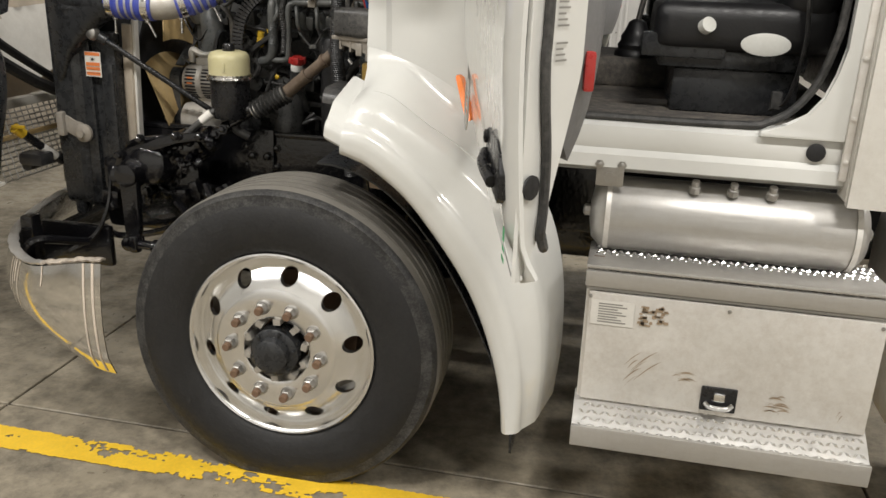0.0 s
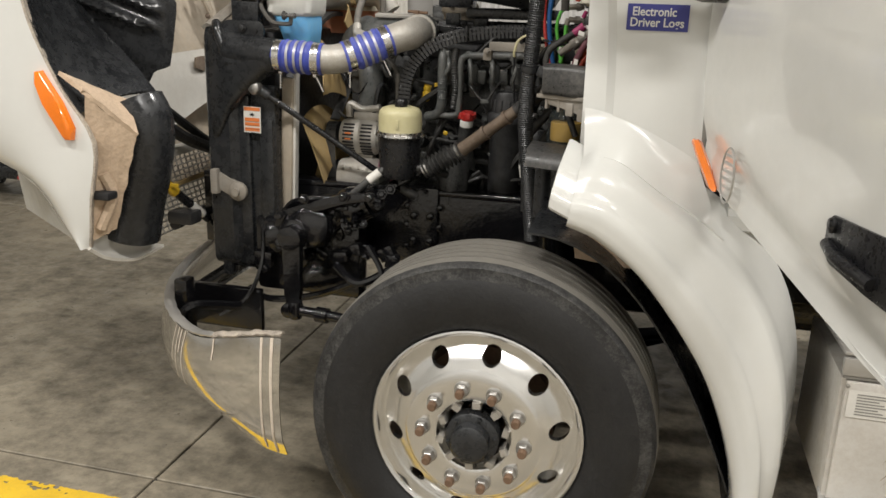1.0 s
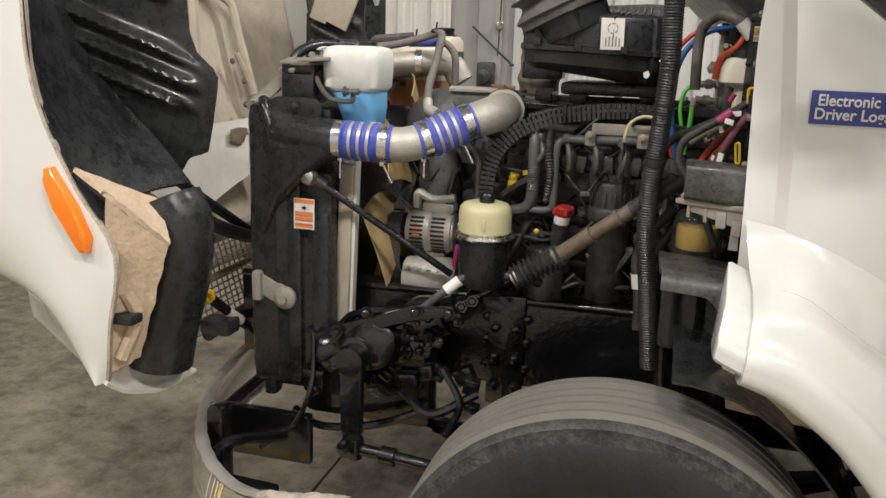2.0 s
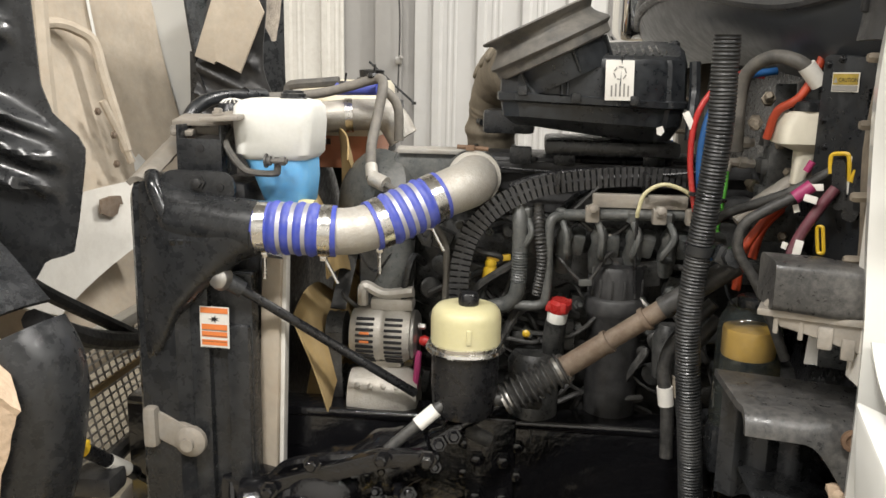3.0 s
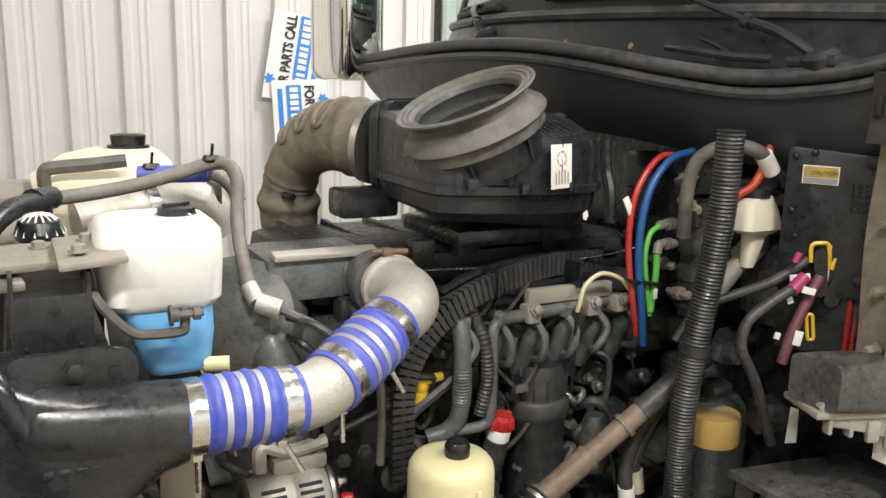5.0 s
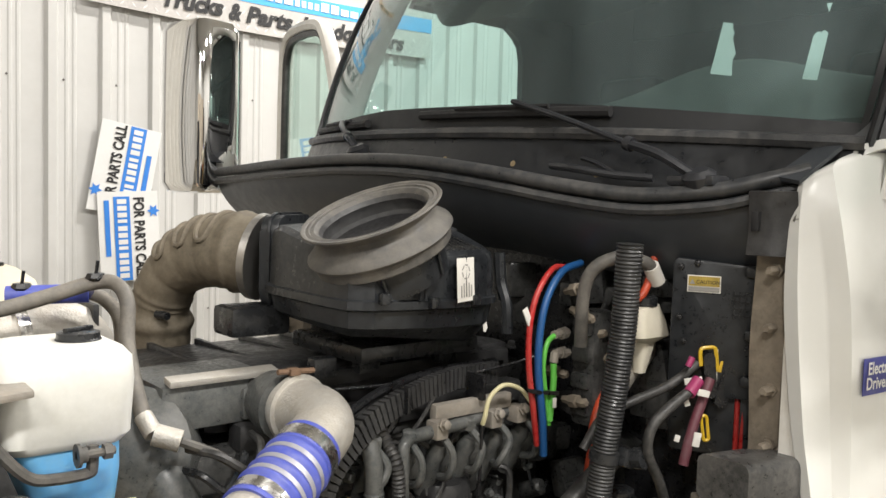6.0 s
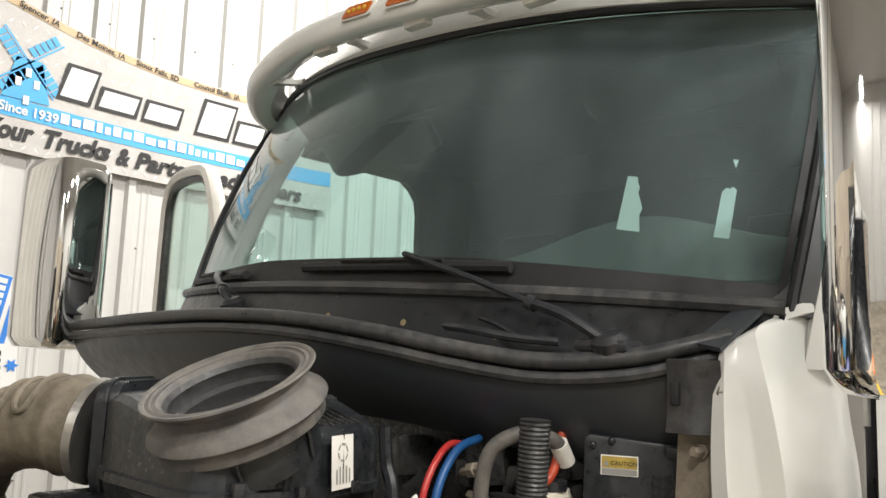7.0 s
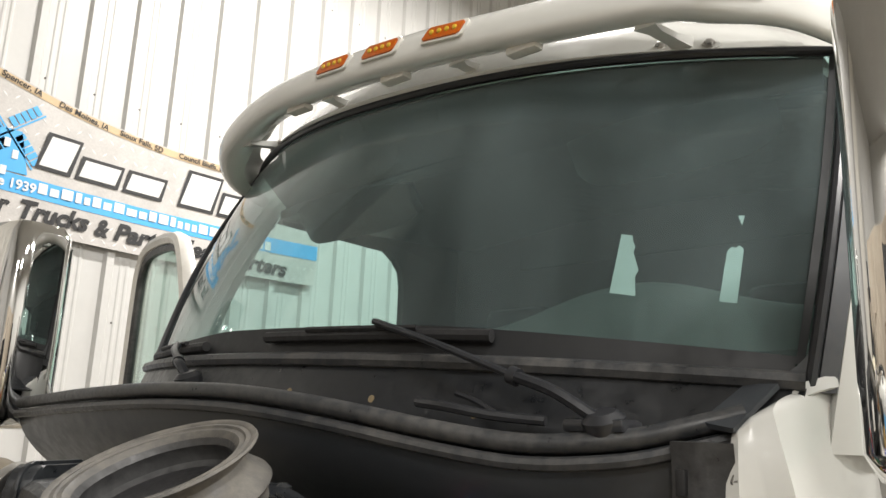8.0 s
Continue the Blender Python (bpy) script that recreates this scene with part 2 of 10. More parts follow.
TAN = mat("tan_banner_border", (0.52, 0.38, 0.22), 0.5, vary=0.1)
WALL = mat("white_ribbed_wall_sheet", (0.53, 0.525, 0.51), 0.4, vary=0.04, scale=1.4, rough_vary=0.06, island=0.025, dust=0.1, dust_color=(0.5, 0.47, 0.42))
WALL_GREY = mat("grey_steel_trim", (0.36, 0.35, 0.335), 0.5, vary=0.06, scale=2)
WALL_FAR = mat("dim_shop_wall", (0.46, 0.455, 0.435), 0.5, vary=0.1, scale=1)
CEILING = mat("grey_ceiling_sheet", (0.38, 0.375, 0.36), 0.6, vary=0.05, scale=1)
CONCRETE = mat("stained_concrete", (0.255, 0.222, 0.165), 0.40, vary=0.34, scale=2.3, bump=0.25, bump_scale=40, dust=0.72, dust_color=(0.050, 0.042, 0.031), dust_scale=1.25, rough_vary=0.14)
JOINT = mat("dark_joint", (0.035, 0.03, 0.025), 0.8)
LINE = mat("worn_yellow_line_paint", (0.72, 0.46, 0.03), 0.5, vary=0.15, scale=10)
VINYL = mat("black_vinyl", (0.010, 0.010, 0.011), 0.45, vary=0.2, scale=6, bump=0.15, bump_scale=150)
CARPET = mat("grey_rubber_mat", (0.07, 0.065, 0.06), 0.8, vary=0.3, scale=8, bump=0.3, bump_scale=90, dust=0.4)
DUCT = mat("dusty_tan_rubber", (0.105, 0.088, 0.062), 0.62, vary=0.28, scale=7, bump=0.2, bump_scale=60, dust=0.6, dust_color=(0.235, 0.200, 0.150), dust_scale=5)
BLACK_BOX = mat("blue_black_moulded_plastic", (0.011, 0.0125, 0.0145), 0.34, vary=0.2, scale=8, bump=0.08, bump_scale=50, dust=0.20, dust_color=(0.085, 0.092, 0.100), rough_vary=0.12)
BOTTLE_PALE = soft_plastic("pale_bottle_plastic", (0.60, 0.56, 0.46), 0.5, 0.25)
YELLOW_DIRTY = mat("dirty_yellow_label", (0.36, 0.26, 0.05), 0.5, vary=0.3, scale=60)
FLANGE_DIRT = mat("dirty_tan_grey_metal", (0.225, 0.19, 0.145), 0.7, 0.1, vary=0.45, scale=14, bump=0.3, bump_scale=60, dust=0.5, dust_color=(0.14, 0.12, 0.095), dust_scale=9)
HOSE_GREY = mat("dusty_grey_hose", (0.14, 0.13, 0.115), 0.6, vary=0.25, scale=12, dust=0.5, dust_color=(0.30, 0.27, 0.225), dust_scale=6)
FRIT = mat("black_glass_enamel", (0.007, 0.008, 0.0095), 0.55, vary=0.1, scale=4, rough_vary=0.05)
SMEAR = mat("brown_scrape_marks", (0.36, 0.27, 0.18), 0.7, vary=0.3, scale=40)
CONDUIT = mat("dusty_corrugated_plastic", (0.018, 0.019, 0.020), 0.36, vary=0.2, scale=6, dust=0.28, dust_color=(0.13, 0.127, 0.12), dust_scale=3.2, rough_vary=0.1)
BRASS = mat("dull_brass", (0.30, 0.235, 0.14), 0.5, 0.6, vary=0.2, scale=30)
SEAL = mat("weathered_seal_rubber", (0.028, 0.030, 0.033), 0.36, vary=0.2, scale=10, dust=0.45, dust_color=(0.125, 0.118, 0.108), dust_scale=6)
SCUFF = mat("scuffed_tyre_shoulder", (0.014, 0.014, 0.0145), 0.6, vary=0.4, scale=24, bump=0.3, bump_scale=90, dust=0.30, dust_color=(0.19, 0.185, 0.17), dust_scale=22)
COWL = mat("satin_dark_grey_cowl", (0.033, 0.037, 0.043), 0.36, vary=0.12, scale=3, dust=0.10, dust_color=(0.09, 0.092, 0.095), rough_vary=0.06)
TRIM_DARK = mat("smooth_dark_trim", (0.022, 0.023, 0.026), 0.32, vary=0.06, scale=3, rough_vary=0.04)
TRIM_SOFT = mat("soft_grey_trim_rubber", (0.075, 0.078, 0.085), 0.55, vary=0.10, scale=4, rough_vary=0.06, dust=0.2, dust_color=(0.16, 0.158, 0.15))
COWL_DARK = mat("black_cowl_plastic", (0.012, 0.0135, 0.016), 0.34, vary=0.15, scale=4, dust=0.14, dust_color=(0.06, 0.06, 0.06), rough_vary=0.08)
ARM_STEEL = mat("dusty_black_stamped_steel", (0.040, 0.040, 0.040), 0.34, vary=0.22, scale=9, bump=0.12, bump_scale=50, dust=0.42, dust_color=(0.19, 0.18, 0.165), dust_scale=13, rough_vary=0.12)
DASH = mat("grey_dash_vinyl", (0.085, 0.092, 0.085), 0.6, vary=0.12, scale=5, bump=0.12, bump_scale=160, dust=0.25, dust_color=(0.16, 0.155, 0.145))
TRIM_GREY = mat("grey_door_trim", (0.17, 0.17, 0.175), 0.6, vary=0.1)
GLASS = glass_mat("tinted_windscreen_glass", (0.62, 0.76, 0.74), 0.02, 0.054)
GLASS_SIDE = glass_mat("side_window_glass", (0.72, 0.86, 0.82))
BOWL = glass_mat("smoky_filter_bowl", (0.80, 0.74, 0.56), 0.06, 0.03)
MIRROR = mat("mirror_glass", (0.85, 0.87, 0.88), 0.02, 1.0, vary=0.01, rough_vary=0.01)
LED = mat("lamp_diffuser", (1.0, 0.97, 0.9), 0.5, emit=5.0)
LIGHT_BODY = mat("white_lamp_housing", (0.7, 0.7, 0.7), 0.4)
SPECK = mat("screw_heads", (0.2, 0.19, 0.18), 0.4, 0.7)


# ---------- builders ----------
WORLD_PLACE = {}


def settle(ob, bm, material, smooth=40.0):
    """Gives ob the bmesh, with its origin at the middle of its base."""
    low = Vector([min(v.co[k] for v in bm.verts) for k in range(3)])
    high = Vector([max(v.co[k] for v in bm.verts) for k in range(3)])
    base = Vector(((low.x + high.x) / 2, (low.y + high.y) / 2, low.z))
    for v in bm.verts:
        v.co -= base
    bmesh.ops.recalc_face_normals(bm, faces=bm.faces)
    bm.to_mesh(ob.data)
    bm.free()
    for p in ob.data.polygons:
        p.use_smooth = smooth > 0
    if smooth > 0:
        ob.data.set_sharp_from_angle(angle=radians(smooth))
    ob.data.materials.append(material)
    return base


# meshes made of loose pieces: each piece becomes a part of its own, under this name
SINGLES = {"lower_brackets": "lower_bracket", "hinge_bars": "hinge_bar", "heater_lines": "heater_line", "injector_pipes": "injector_pipe", "injectors": "injector", "loom_ties": "loom_tie",
           "castings": "casting", "pulleys": "pulley", "spin_on_filters": "spin_on_filter", "engine_bolts": "engine_bolt", "rail_bolts": "rail_bolt", "clips": "clip", "crossmembers": "crossmember",
           "firewall_fittings": "firewall_fitting", "small_lines": "small_line", "white_tags": "white_tag", "box_ribs": "box_rib", "number_bars": "number_bar", "web_bars": "web_bar",
           "mill_windows": "mill_window", "seat_controls": "seat_control", "duct_ribs": "duct_rib", "slots": "slot", "windings": "winding", "tank_band": "tank_band", "tank_fitting": "tank_fitting",
           "box_rivet": "box_rivet", "valve_stack": "valve", "hood_stop": "hood_stop", "pink_sleeve": "pink_sleeve", "cable_tag": "cable_tag", "stiffening_rib": "stiffening_rib",
           "bumper_brace": "bumper_brace", "outlet_hose": "outlet_hose", "screen_border": "screen_border", "scratches": "scratch", "cable_tie": "cable_tie", "belt": "belt", "decal_bars": "decal_bar", "boot_clamp": "boot_clamp", "raised_bars": "raised_bar", "bracket_hole": "bracket_hole", "label_lines": "label_line", "emblem": "emblem_bar", "valve_block": "valve_block"}
# meshes with one body and small fittings on it: the body keeps the name
FITTED = {"engine_block": "block_flange", "side_plate": "plate_clip", "valve_cover": "cover_bolt", "fan": "fan_blade", "steering_gear": "gear_boss", "top_plate": "plate_bolt", "hub": "hub_bolt",
          "hub_cap": "cap_bolt", "oil_filter": "filter_rib", "alternator": "alternator_lug", "spring_hanger": "hanger_bolt", "compressor": "compressor_fitting", "air_box_bracket": "bracket_foot",
          "tank_hanger": "hanger_bolt", "dirty_flange": "flange_bolt", "jamb_strip": "strip_screw", "air_tank": "tank_plug", "dashboard": "dash_core", "cowl_seal": "seal_bead", "wiper_pivot": "pivot_knuckle",
          "clutch_cylinder": "cylinder_fitting", "oil_filler": "filler_fitting", "gear_bracket": "bracket_bolt", "rail_clamp": "clamp_screw", "conduit_clip": "clip_screw", "steering_shaft": "shaft_joint",
          "outer_tube": "tube_ring", "frame_rail": "rail_lip", "front_axle": "axle_pad", "cover_bracket": "cover_bolt", "intake_manifold": "manifold_runner", "dipstick": "dipstick_clip",
          "tank_cap": "tank_edge", "bottom_step": "step_face", "top_step": "step_face", "seat": "cushion", "seat_base": "base_rail", "leaf_spring": "spring_clip", "mud_wing": "mud_clod"}


def islands(bm):
    """The connected pieces of a bmesh, each as a bmesh of its own."""
    bm.verts.ensure_lookup_table()
    seen, pieces = set(), []
    for first in bm.verts:
        if first in seen:
            continue
        seen.add(first)
        stack, found = [first], []
        while stack:
            v = stack.pop()
            found.append(v)
            for e in v.link_edges:
                w = e.other_vert(v)
                if w not in seen:
                    seen.add(w)
                    stack.append(w)
        own = bmesh.new()
        index = {v: own.verts.new(v.co) for v in found}
        for f in {f for v in found for f in v.link_faces}:
            own.faces.new([index[v] for v in f.verts])
        pieces.append(own)
    bm.free()
    return pieces


def part(name, bm, material, parent=None, label="", smooth=40.0):
    if name in SINGLES or name in FITTED:
        pieces = islands(bm)
        if name in FITTED:
            def bulk(own):
                spans = [max(v.co[k] for v in own.verts) - min(v.co[k] for v in own.verts) for k in range(3)]
                return sum(spans)
            pieces.sort(key=bulk, reverse=True)
        main = one_part(SINGLES.get(name, name), pieces[0], material, parent, label, smooth)
        for own in pieces[1:]:
            one_part(SINGLES.get(name) or FITTED[name], own, material, parent, label if name in SINGLES else "", smooth)
        return main
    return one_part(name, bm, material, parent, label, smooth)


def one_part(name, bm, material, parent=None, label="", smooth=40.0):
    ob = new(name, bpy.data.meshes.new(name))
    base = settle(ob, bm, material, smooth)
    WORLD_PLACE[ob] = base
    if parent is not None:
        ob.parent = parent
        ob.location = base - WORLD_PLACE[parent]
    else:
        ob.location = base
    return tagged(ob, label)


def thing(name, place, label, category, group="", kind=""):
    ob = new(name)
    ob.empty_display_size = 0.1
    ob.location = place
    WORLD_PLACE[ob] = Vector(place)
    return tagged(ob, label, category, group, kind)


def again(ob, shift, parent):
    """Another piece on the same mesh, moved by shift."""
    twin = new(ob.name.split(".")[0], ob.data)
    WORLD_PLACE[twin] = WORLD_PLACE[ob] + Vector(shift)
    twin.parent = parent
    twin.location = WORLD_PLACE[twin] - WORLD_PLACE[parent]
    if "label" in ob:
        tagged(twin, ob["label"])
    return twin


def fresh():
    return bmesh.new()


def put(bm, verts, faces):
    made = [bm.verts.new(v) for v in verts]
    for f in faces:
        try:
            bm.faces.new([made[k] for k in f])
        except ValueError:
            pass
    return made


def rbox(bm, c, s, bev=0.0, turn=None, seg=2):
    """A box with rounded edges: middle, size, bevel, and a turn as degrees round x, y, z."""
    own = bmesh.new()
    bmesh.ops.create_cube(own, size=1.0)
    bmesh.ops.scale(own, vec=s, verts=own.verts)
    if bev > 0:
        bmesh.ops.bevel(own, geom=own.edges[:], offset=min(bev, min(s) * 0.45), segments=seg, affect="EDGES", profile=0.6)
    m = pose(*c, *(turn or (0, 0, 0)))
    return absorb(bm, own, m)


def absorb(bm, own, m=None):
    index = {}
    for v in own.verts:
        index[v] = bm.verts.new(m @ v.co if m else v.co)
    for f in own.faces:
        try:
            bm.faces.new([index[v] for v in f.verts])
        except ValueError:
            pass
    own.free()
    return bm


def frame_of(direction):
    w = Vector(direction).normalized()
    side = w.cross(Vector((0, 0, 1)))
    if side.length < 1e-3:
        side = Vector((1, 0, 0))
    side.normalize()
    return side, w.cross(side).normalized(), w


def curve_points(points, steps=8):
    """A smooth line through the points."""
    p = [Vector(q) for q in points]
    if len(p) < 3:
        return p
    p = [p[0] * 2 - p[1]] + p + [p[-1] * 2 - p[-2]]
    line = []
    for a, b, c, d in zip(p, p[1:], p[2:], p[3:]):
        for k in range(steps):
            t = k / steps
            line.append(0.5 * (2 * b + (c - a) * t + (2 * a - 5 * b + 4 * c - d) * t * t + (3 * b - a - 3 * c + d) * t ** 3))
    return line + [p[-2]]


def tube(bm, points, r, seg=10, steps=8, caps=True, swell=None, flat=1.0, step=0.002):
    """A pipe along a smooth line. swell(s) gives the radius at s metres along; flat squeezes it."""
    line = curve_points(points, steps)
    if swell:
        dense = [line[0]]
        for a, b in zip(line, line[1:]):
            n = max(1, int((b - a).length / step))
            dense += [a.lerp(b, (k + 1) / n) for k in range(n)]
        line = dense
    t0 = (line[1] - line[0]).normalized()
    side, up, _ = frame_of(t0)
    rings, s = [], 0.0
    for k, q in enumerate(line):
        t = (line[min(k + 1, len(line) - 1)] - line[max(k - 1, 0)]).normalized()
        if k:
            s += (q - line[k - 1]).length
        side = (side - t * side.dot(t)).normalized()
        up = t.cross(side)
        rr = swell(s) if swell else r
        rings.append([bm.verts.new(q + side * (rr * math.cos(a)) + up * (rr * flat * math.sin(a))) for a in (2 * math.pi * j / seg for j in range(seg))])
    for a, b in zip(rings, rings[1:]):
        for j in range(seg):
            bm.faces.new((a[j], a[(j + 1) % seg], b[(j + 1) % seg], b[j]))
    if caps:
        bm.faces.new(list(reversed(rings[0])))
        bm.faces.new(rings[-1])
    return bm


def rod(bm, a, b, r, seg=12, r2=None):
    a, b = Vector(a), Vector(b)
    side, up, _ = frame_of(b - a)
    ends = []
    for q, rr in ((a, r), (b, r if r2 is None else r2)):
        ends.append([bm.verts.new(q + side * (rr * math.cos(t)) + up * (rr * math.sin(t))) for t in (2 * math.pi * j / seg for j in range(seg))])
    for j in range(seg):
        bm.faces.new((ends[0][j], ends[0][(j + 1) % seg], ends[1][(j + 1) % seg], ends[1][j]))
    bm.faces.new(list(reversed(ends[0])))
    bm.faces.new(ends[1])
    return bm


def lathe(bm, profile, place, axis=(0, 0, 1), seg=32, squeeze=(1, 1), close=False):
    """Turns (radius, height) pairs round an axis through place."""
    side, up, w = frame_of(axis)
    rings = []
    for r, h in profile:
        rings.append([bm.verts.new(Vector(place) + w * h + side * (r * squeeze[0] * math.cos(t)) + up * (r * squeeze[1] * math.sin(t)))
                      for t in (2 * math.pi * j / seg for j in range(seg))])
    pairs = list(zip(rings, rings[1:])) + ([(rings[-1], rings[0])] if close else [])
    for a, b in pairs:
        for j in range(seg):
            bm.faces.new((a[j], a[(j + 1) % seg], b[(j + 1) % seg], b[j]))
    if not close:
        for ring in (rings[0], rings[-1]):
            bm.faces.new(ring)
    return bm


def surface(bm, f, nu, nv, thick=0.0, wrap=False):
    """A sheet f(u, v) for u, v in 0..1, with thickness."""
    grid = [[Vector(f(i / nu, j / nv)) for j in range(nv + 1)] for i in range(nu + 1)]
    top = [[bm.verts.new(p) for p in row] for row in grid]
    for i in range(nu):
        for j in range(nv):
            bm.faces.new((top[i][j], top[i + 1][j], top[i + 1][j + 1], top[i][j + 1]))
    if thick:
        low = []
        for i in range(nu + 1):
            row = []
            for j in range(nv + 1):
                du = grid[min(i + 1, nu)][j] - grid[max(i - 1, 0)][j]
                dv = grid[i][min(j + 1, nv)] - grid[i][max(j - 1, 0)]
                n = du.cross(dv)
                n = n.normalized() if n.length > 1e-9 else Vector((0, 0, 1))
                row.append(bm.verts.new(grid[i][j] + n * thick))
            low.append(row)
        for i in range(nu):
            for j in range(nv):
                bm.faces.new((low[i][j], low[i][j + 1], low[i + 1][j + 1], low[i + 1][j]))
        for i in range(nu):
            bm.faces.new((top[i][0], low[i][0], low[i + 1][0], top[i + 1][0]))
            bm.faces.new((top[i][nv], top[i + 1][nv], low[i + 1][nv], low[i][nv]))
        for j in range(nv):
            bm.faces.new((top[0][j], top[0][j + 1], low[0][j + 1], low[0][j]))
            bm.faces.new((top[nu][j], low[nu][j], low[nu][j + 1], top[nu][j + 1]))
    return bm


def loft(bm, rings, caps=True):
    made = [[bm.verts.new(p) for p in ring] for ring in rings]
    n = len(made[0])
    for a, b in zip(made, made[1:]):
        for j in range(n):
            bm.faces.new((a[j], a[(j + 1) % n], b[(j + 1) % n], b[j]))
    if caps:
        bm.faces.new(list(reversed(made[0])))
        bm.faces.new(made[-1])
    return bm


def rounded(cx, cy, sx, sy, r, n=4):
    """The outline of a rounded rectangle in a plane."""
    out = []
    for k, (ax, ay) in enumerate(((1, 1), (-1, 1), (-1, -1), (1, -1))):
        for i in range(n + 1):
            a = math.pi / 2 * (k + i / n)
            out.append((cx + ax * (sx / 2 - r) + r * math.cos(a), cy + ay * (sy / 2 - r) + r * math.sin(a)))
    return out


def prism(bm, outline, m, depth, bev=0.0):
    """An outline in the xy plane of the pose m, drawn out along its z."""
    own = bmesh.new()
    low = [own.verts.new((x, y, 0)) for x, y in outline]
    high = [own.verts.new((x, y, depth)) for x, y in outline]
    n = len(outline)
    own.faces.new(list(reversed(low)))
    own.faces.new(high)
    for j in range(n):
        own.faces.new((low[j], low[(j + 1) % n], high[(j + 1) % n], high[j]))
    if bev:
        bmesh.ops.bevel(own, geom=own.edges[:], offset=bev, segments=2, affect="EDGES", profile=0.6)
    return absorb(bm, own, m)


def plane_pose(origin, across, up):
    """A pose whose x runs along across, y along up, and whose z stands out of them."""
    a = Vector(across).normalized()
    z = a.cross(Vector(up)).normalized()
    b = z.cross(a)
    m = Matrix((a, b, z)).transposed().to_4x4()
    m.translation = Vector(origin)
    return m


def flat_rect(bm, m, x0, y0, x1, y1, lift=0.001):
    put(bm, [m @ Vector(p) for p in ((x0, y0, lift), (x1, y0, lift), (x1, y1, lift), (x0, y1, lift))], [(0, 1, 2, 3)])
    return bm


def lettering(text, m, size, align="LEFT", shear=0.0, stretch=1.0, bold=0.0, fit=0.0):
    """The text as a mesh on the plane of m, its baseline at the origin."""
    curve = bpy.data.curves.new("lettering", "FONT")
    curve.body, curve.size, curve.align_x, curve.shear, curve.offset = text, size, align, shear, bold
    curve.resolution_u = 3
    carrier = bpy.data.objects.new("lettering", curve)
    mesh = bpy.data.meshes.new_from_object(carrier)
    bm = bmesh.new()
    bm.from_mesh(mesh)
    bpy.data.objects.remove(carrier)
    bpy.data.meshes.remove(mesh)
    if fit:
        stretch = fit / max(v.co.x for v in bm.verts)
    for v in bm.verts:
        v.co = m @ Vector((v.co.x * stretch, v.co.y, 0.002))
    return bm


def bolt(bm, place, axis, r=0.009, h=0.008):
    lathe(bm, [(r * 1.45, 0), (r * 1.45, h * 0.3), (r, h * 0.3), (r, h), (r * 0.7, h * 1.15)], place, axis, 6)
    return bm

# ---------- the shop ----------
WALL_Y = ROOM_Y1
RIB, RIB_X = 0.294, -0.977     # spacing of the wall's ribs, and the place of one of them


def build_floor():
    bm = fresh()
    rbox(bm, (0, (ROOM_Y0 + ROOM_Y1) / 2, -0.16), (ROOM_X1 - ROOM_X0 + 0.6, ROOM_Y1 - ROOM_Y0 + 0.6, 0.3))
    floor = part("floor", bm, JOINT, None, "stained grey-brown concrete shop floor cut into slabs", 0)
    tagged(floor, category="floor", kind="structure")
    # slabs between sawn joints
    cuts_x = [-9.2, -7.15, -4.15, -1.148, 1.85, 4.85, 7.85, 9.2]
    cuts_y = [-7.7, -6.99, -3.99, -0.987, 2.01, 3.6]
    for x0, x1 in zip(cuts_x, cuts_x[1:]):
        for y0, y1 in zip(cuts_y, cuts_y[1:]):
            bm = fresh()
            rbox(bm, ((x0 + x1) / 2, (y0 + y1) / 2, -0.01), (x1 - x0 - 0.009, y1 - y0 - 0.009, 0.02), 0.003, seg=1)
            part("slab", bm, CONCRETE, floor, smooth=0)
    return floor


def build_line():
    """The worn yellow line: a thin coat with chips along its edges and bare patches."""
    rnd = random.Random(4)
    y0, y1 = -1.242, -1.122
    pieces = [(-7.0, -1.172), (-1.098, 5.9)]
    for a, b in pieces:
        bm = fresh()
        nx, ny = int((b - a) / 0.0085), 14
        bare = set()
        for i in range(nx):
            for j in range(ny):
                px, py = a + (i + 0.5) * (b - a) / nx, y0 + (j + 0.5) * (y1 - y0) / ny
                wear = 0.8 * noise.noise(Vector((px * 4.0, py * 11.0, 3.1))) + 0.55 * noise.noise(Vector((px * 16.0, py * 30.0, 7.7))) + 0.45 * noise.noise(Vector((px * 55.0, py * 70.0, 1.7)))
                edge = 0.22 if j in (0, ny - 1) else 0.08 if j in (1, ny - 2) else 0.0
                if wear + edge > (0.36 if px > -1.2 else 0.5):
                    bare.add((i, j))
        grid = [[bm.verts.new((a + i * (b - a) / nx + rnd.uniform(-0.003, 0.003), y0 + j * (y1 - y0) / ny + rnd.uniform(-0.003, 0.003), 0.0035))
                 for j in range(ny + 1)] for i in range(nx + 1)]
        for i in range(nx):
            for j in range(ny):
                if (i, j) not in bare:
                    bm.faces.new((grid[i][j], grid[i + 1][j], grid[i + 1][j + 1], grid[i][j + 1]))
        ob = part("floor_line", bm, LINE, None, "worn chipped yellow line painted on the concrete floor", 0)
        tagged(ob, category="floor marking", kind="structure")


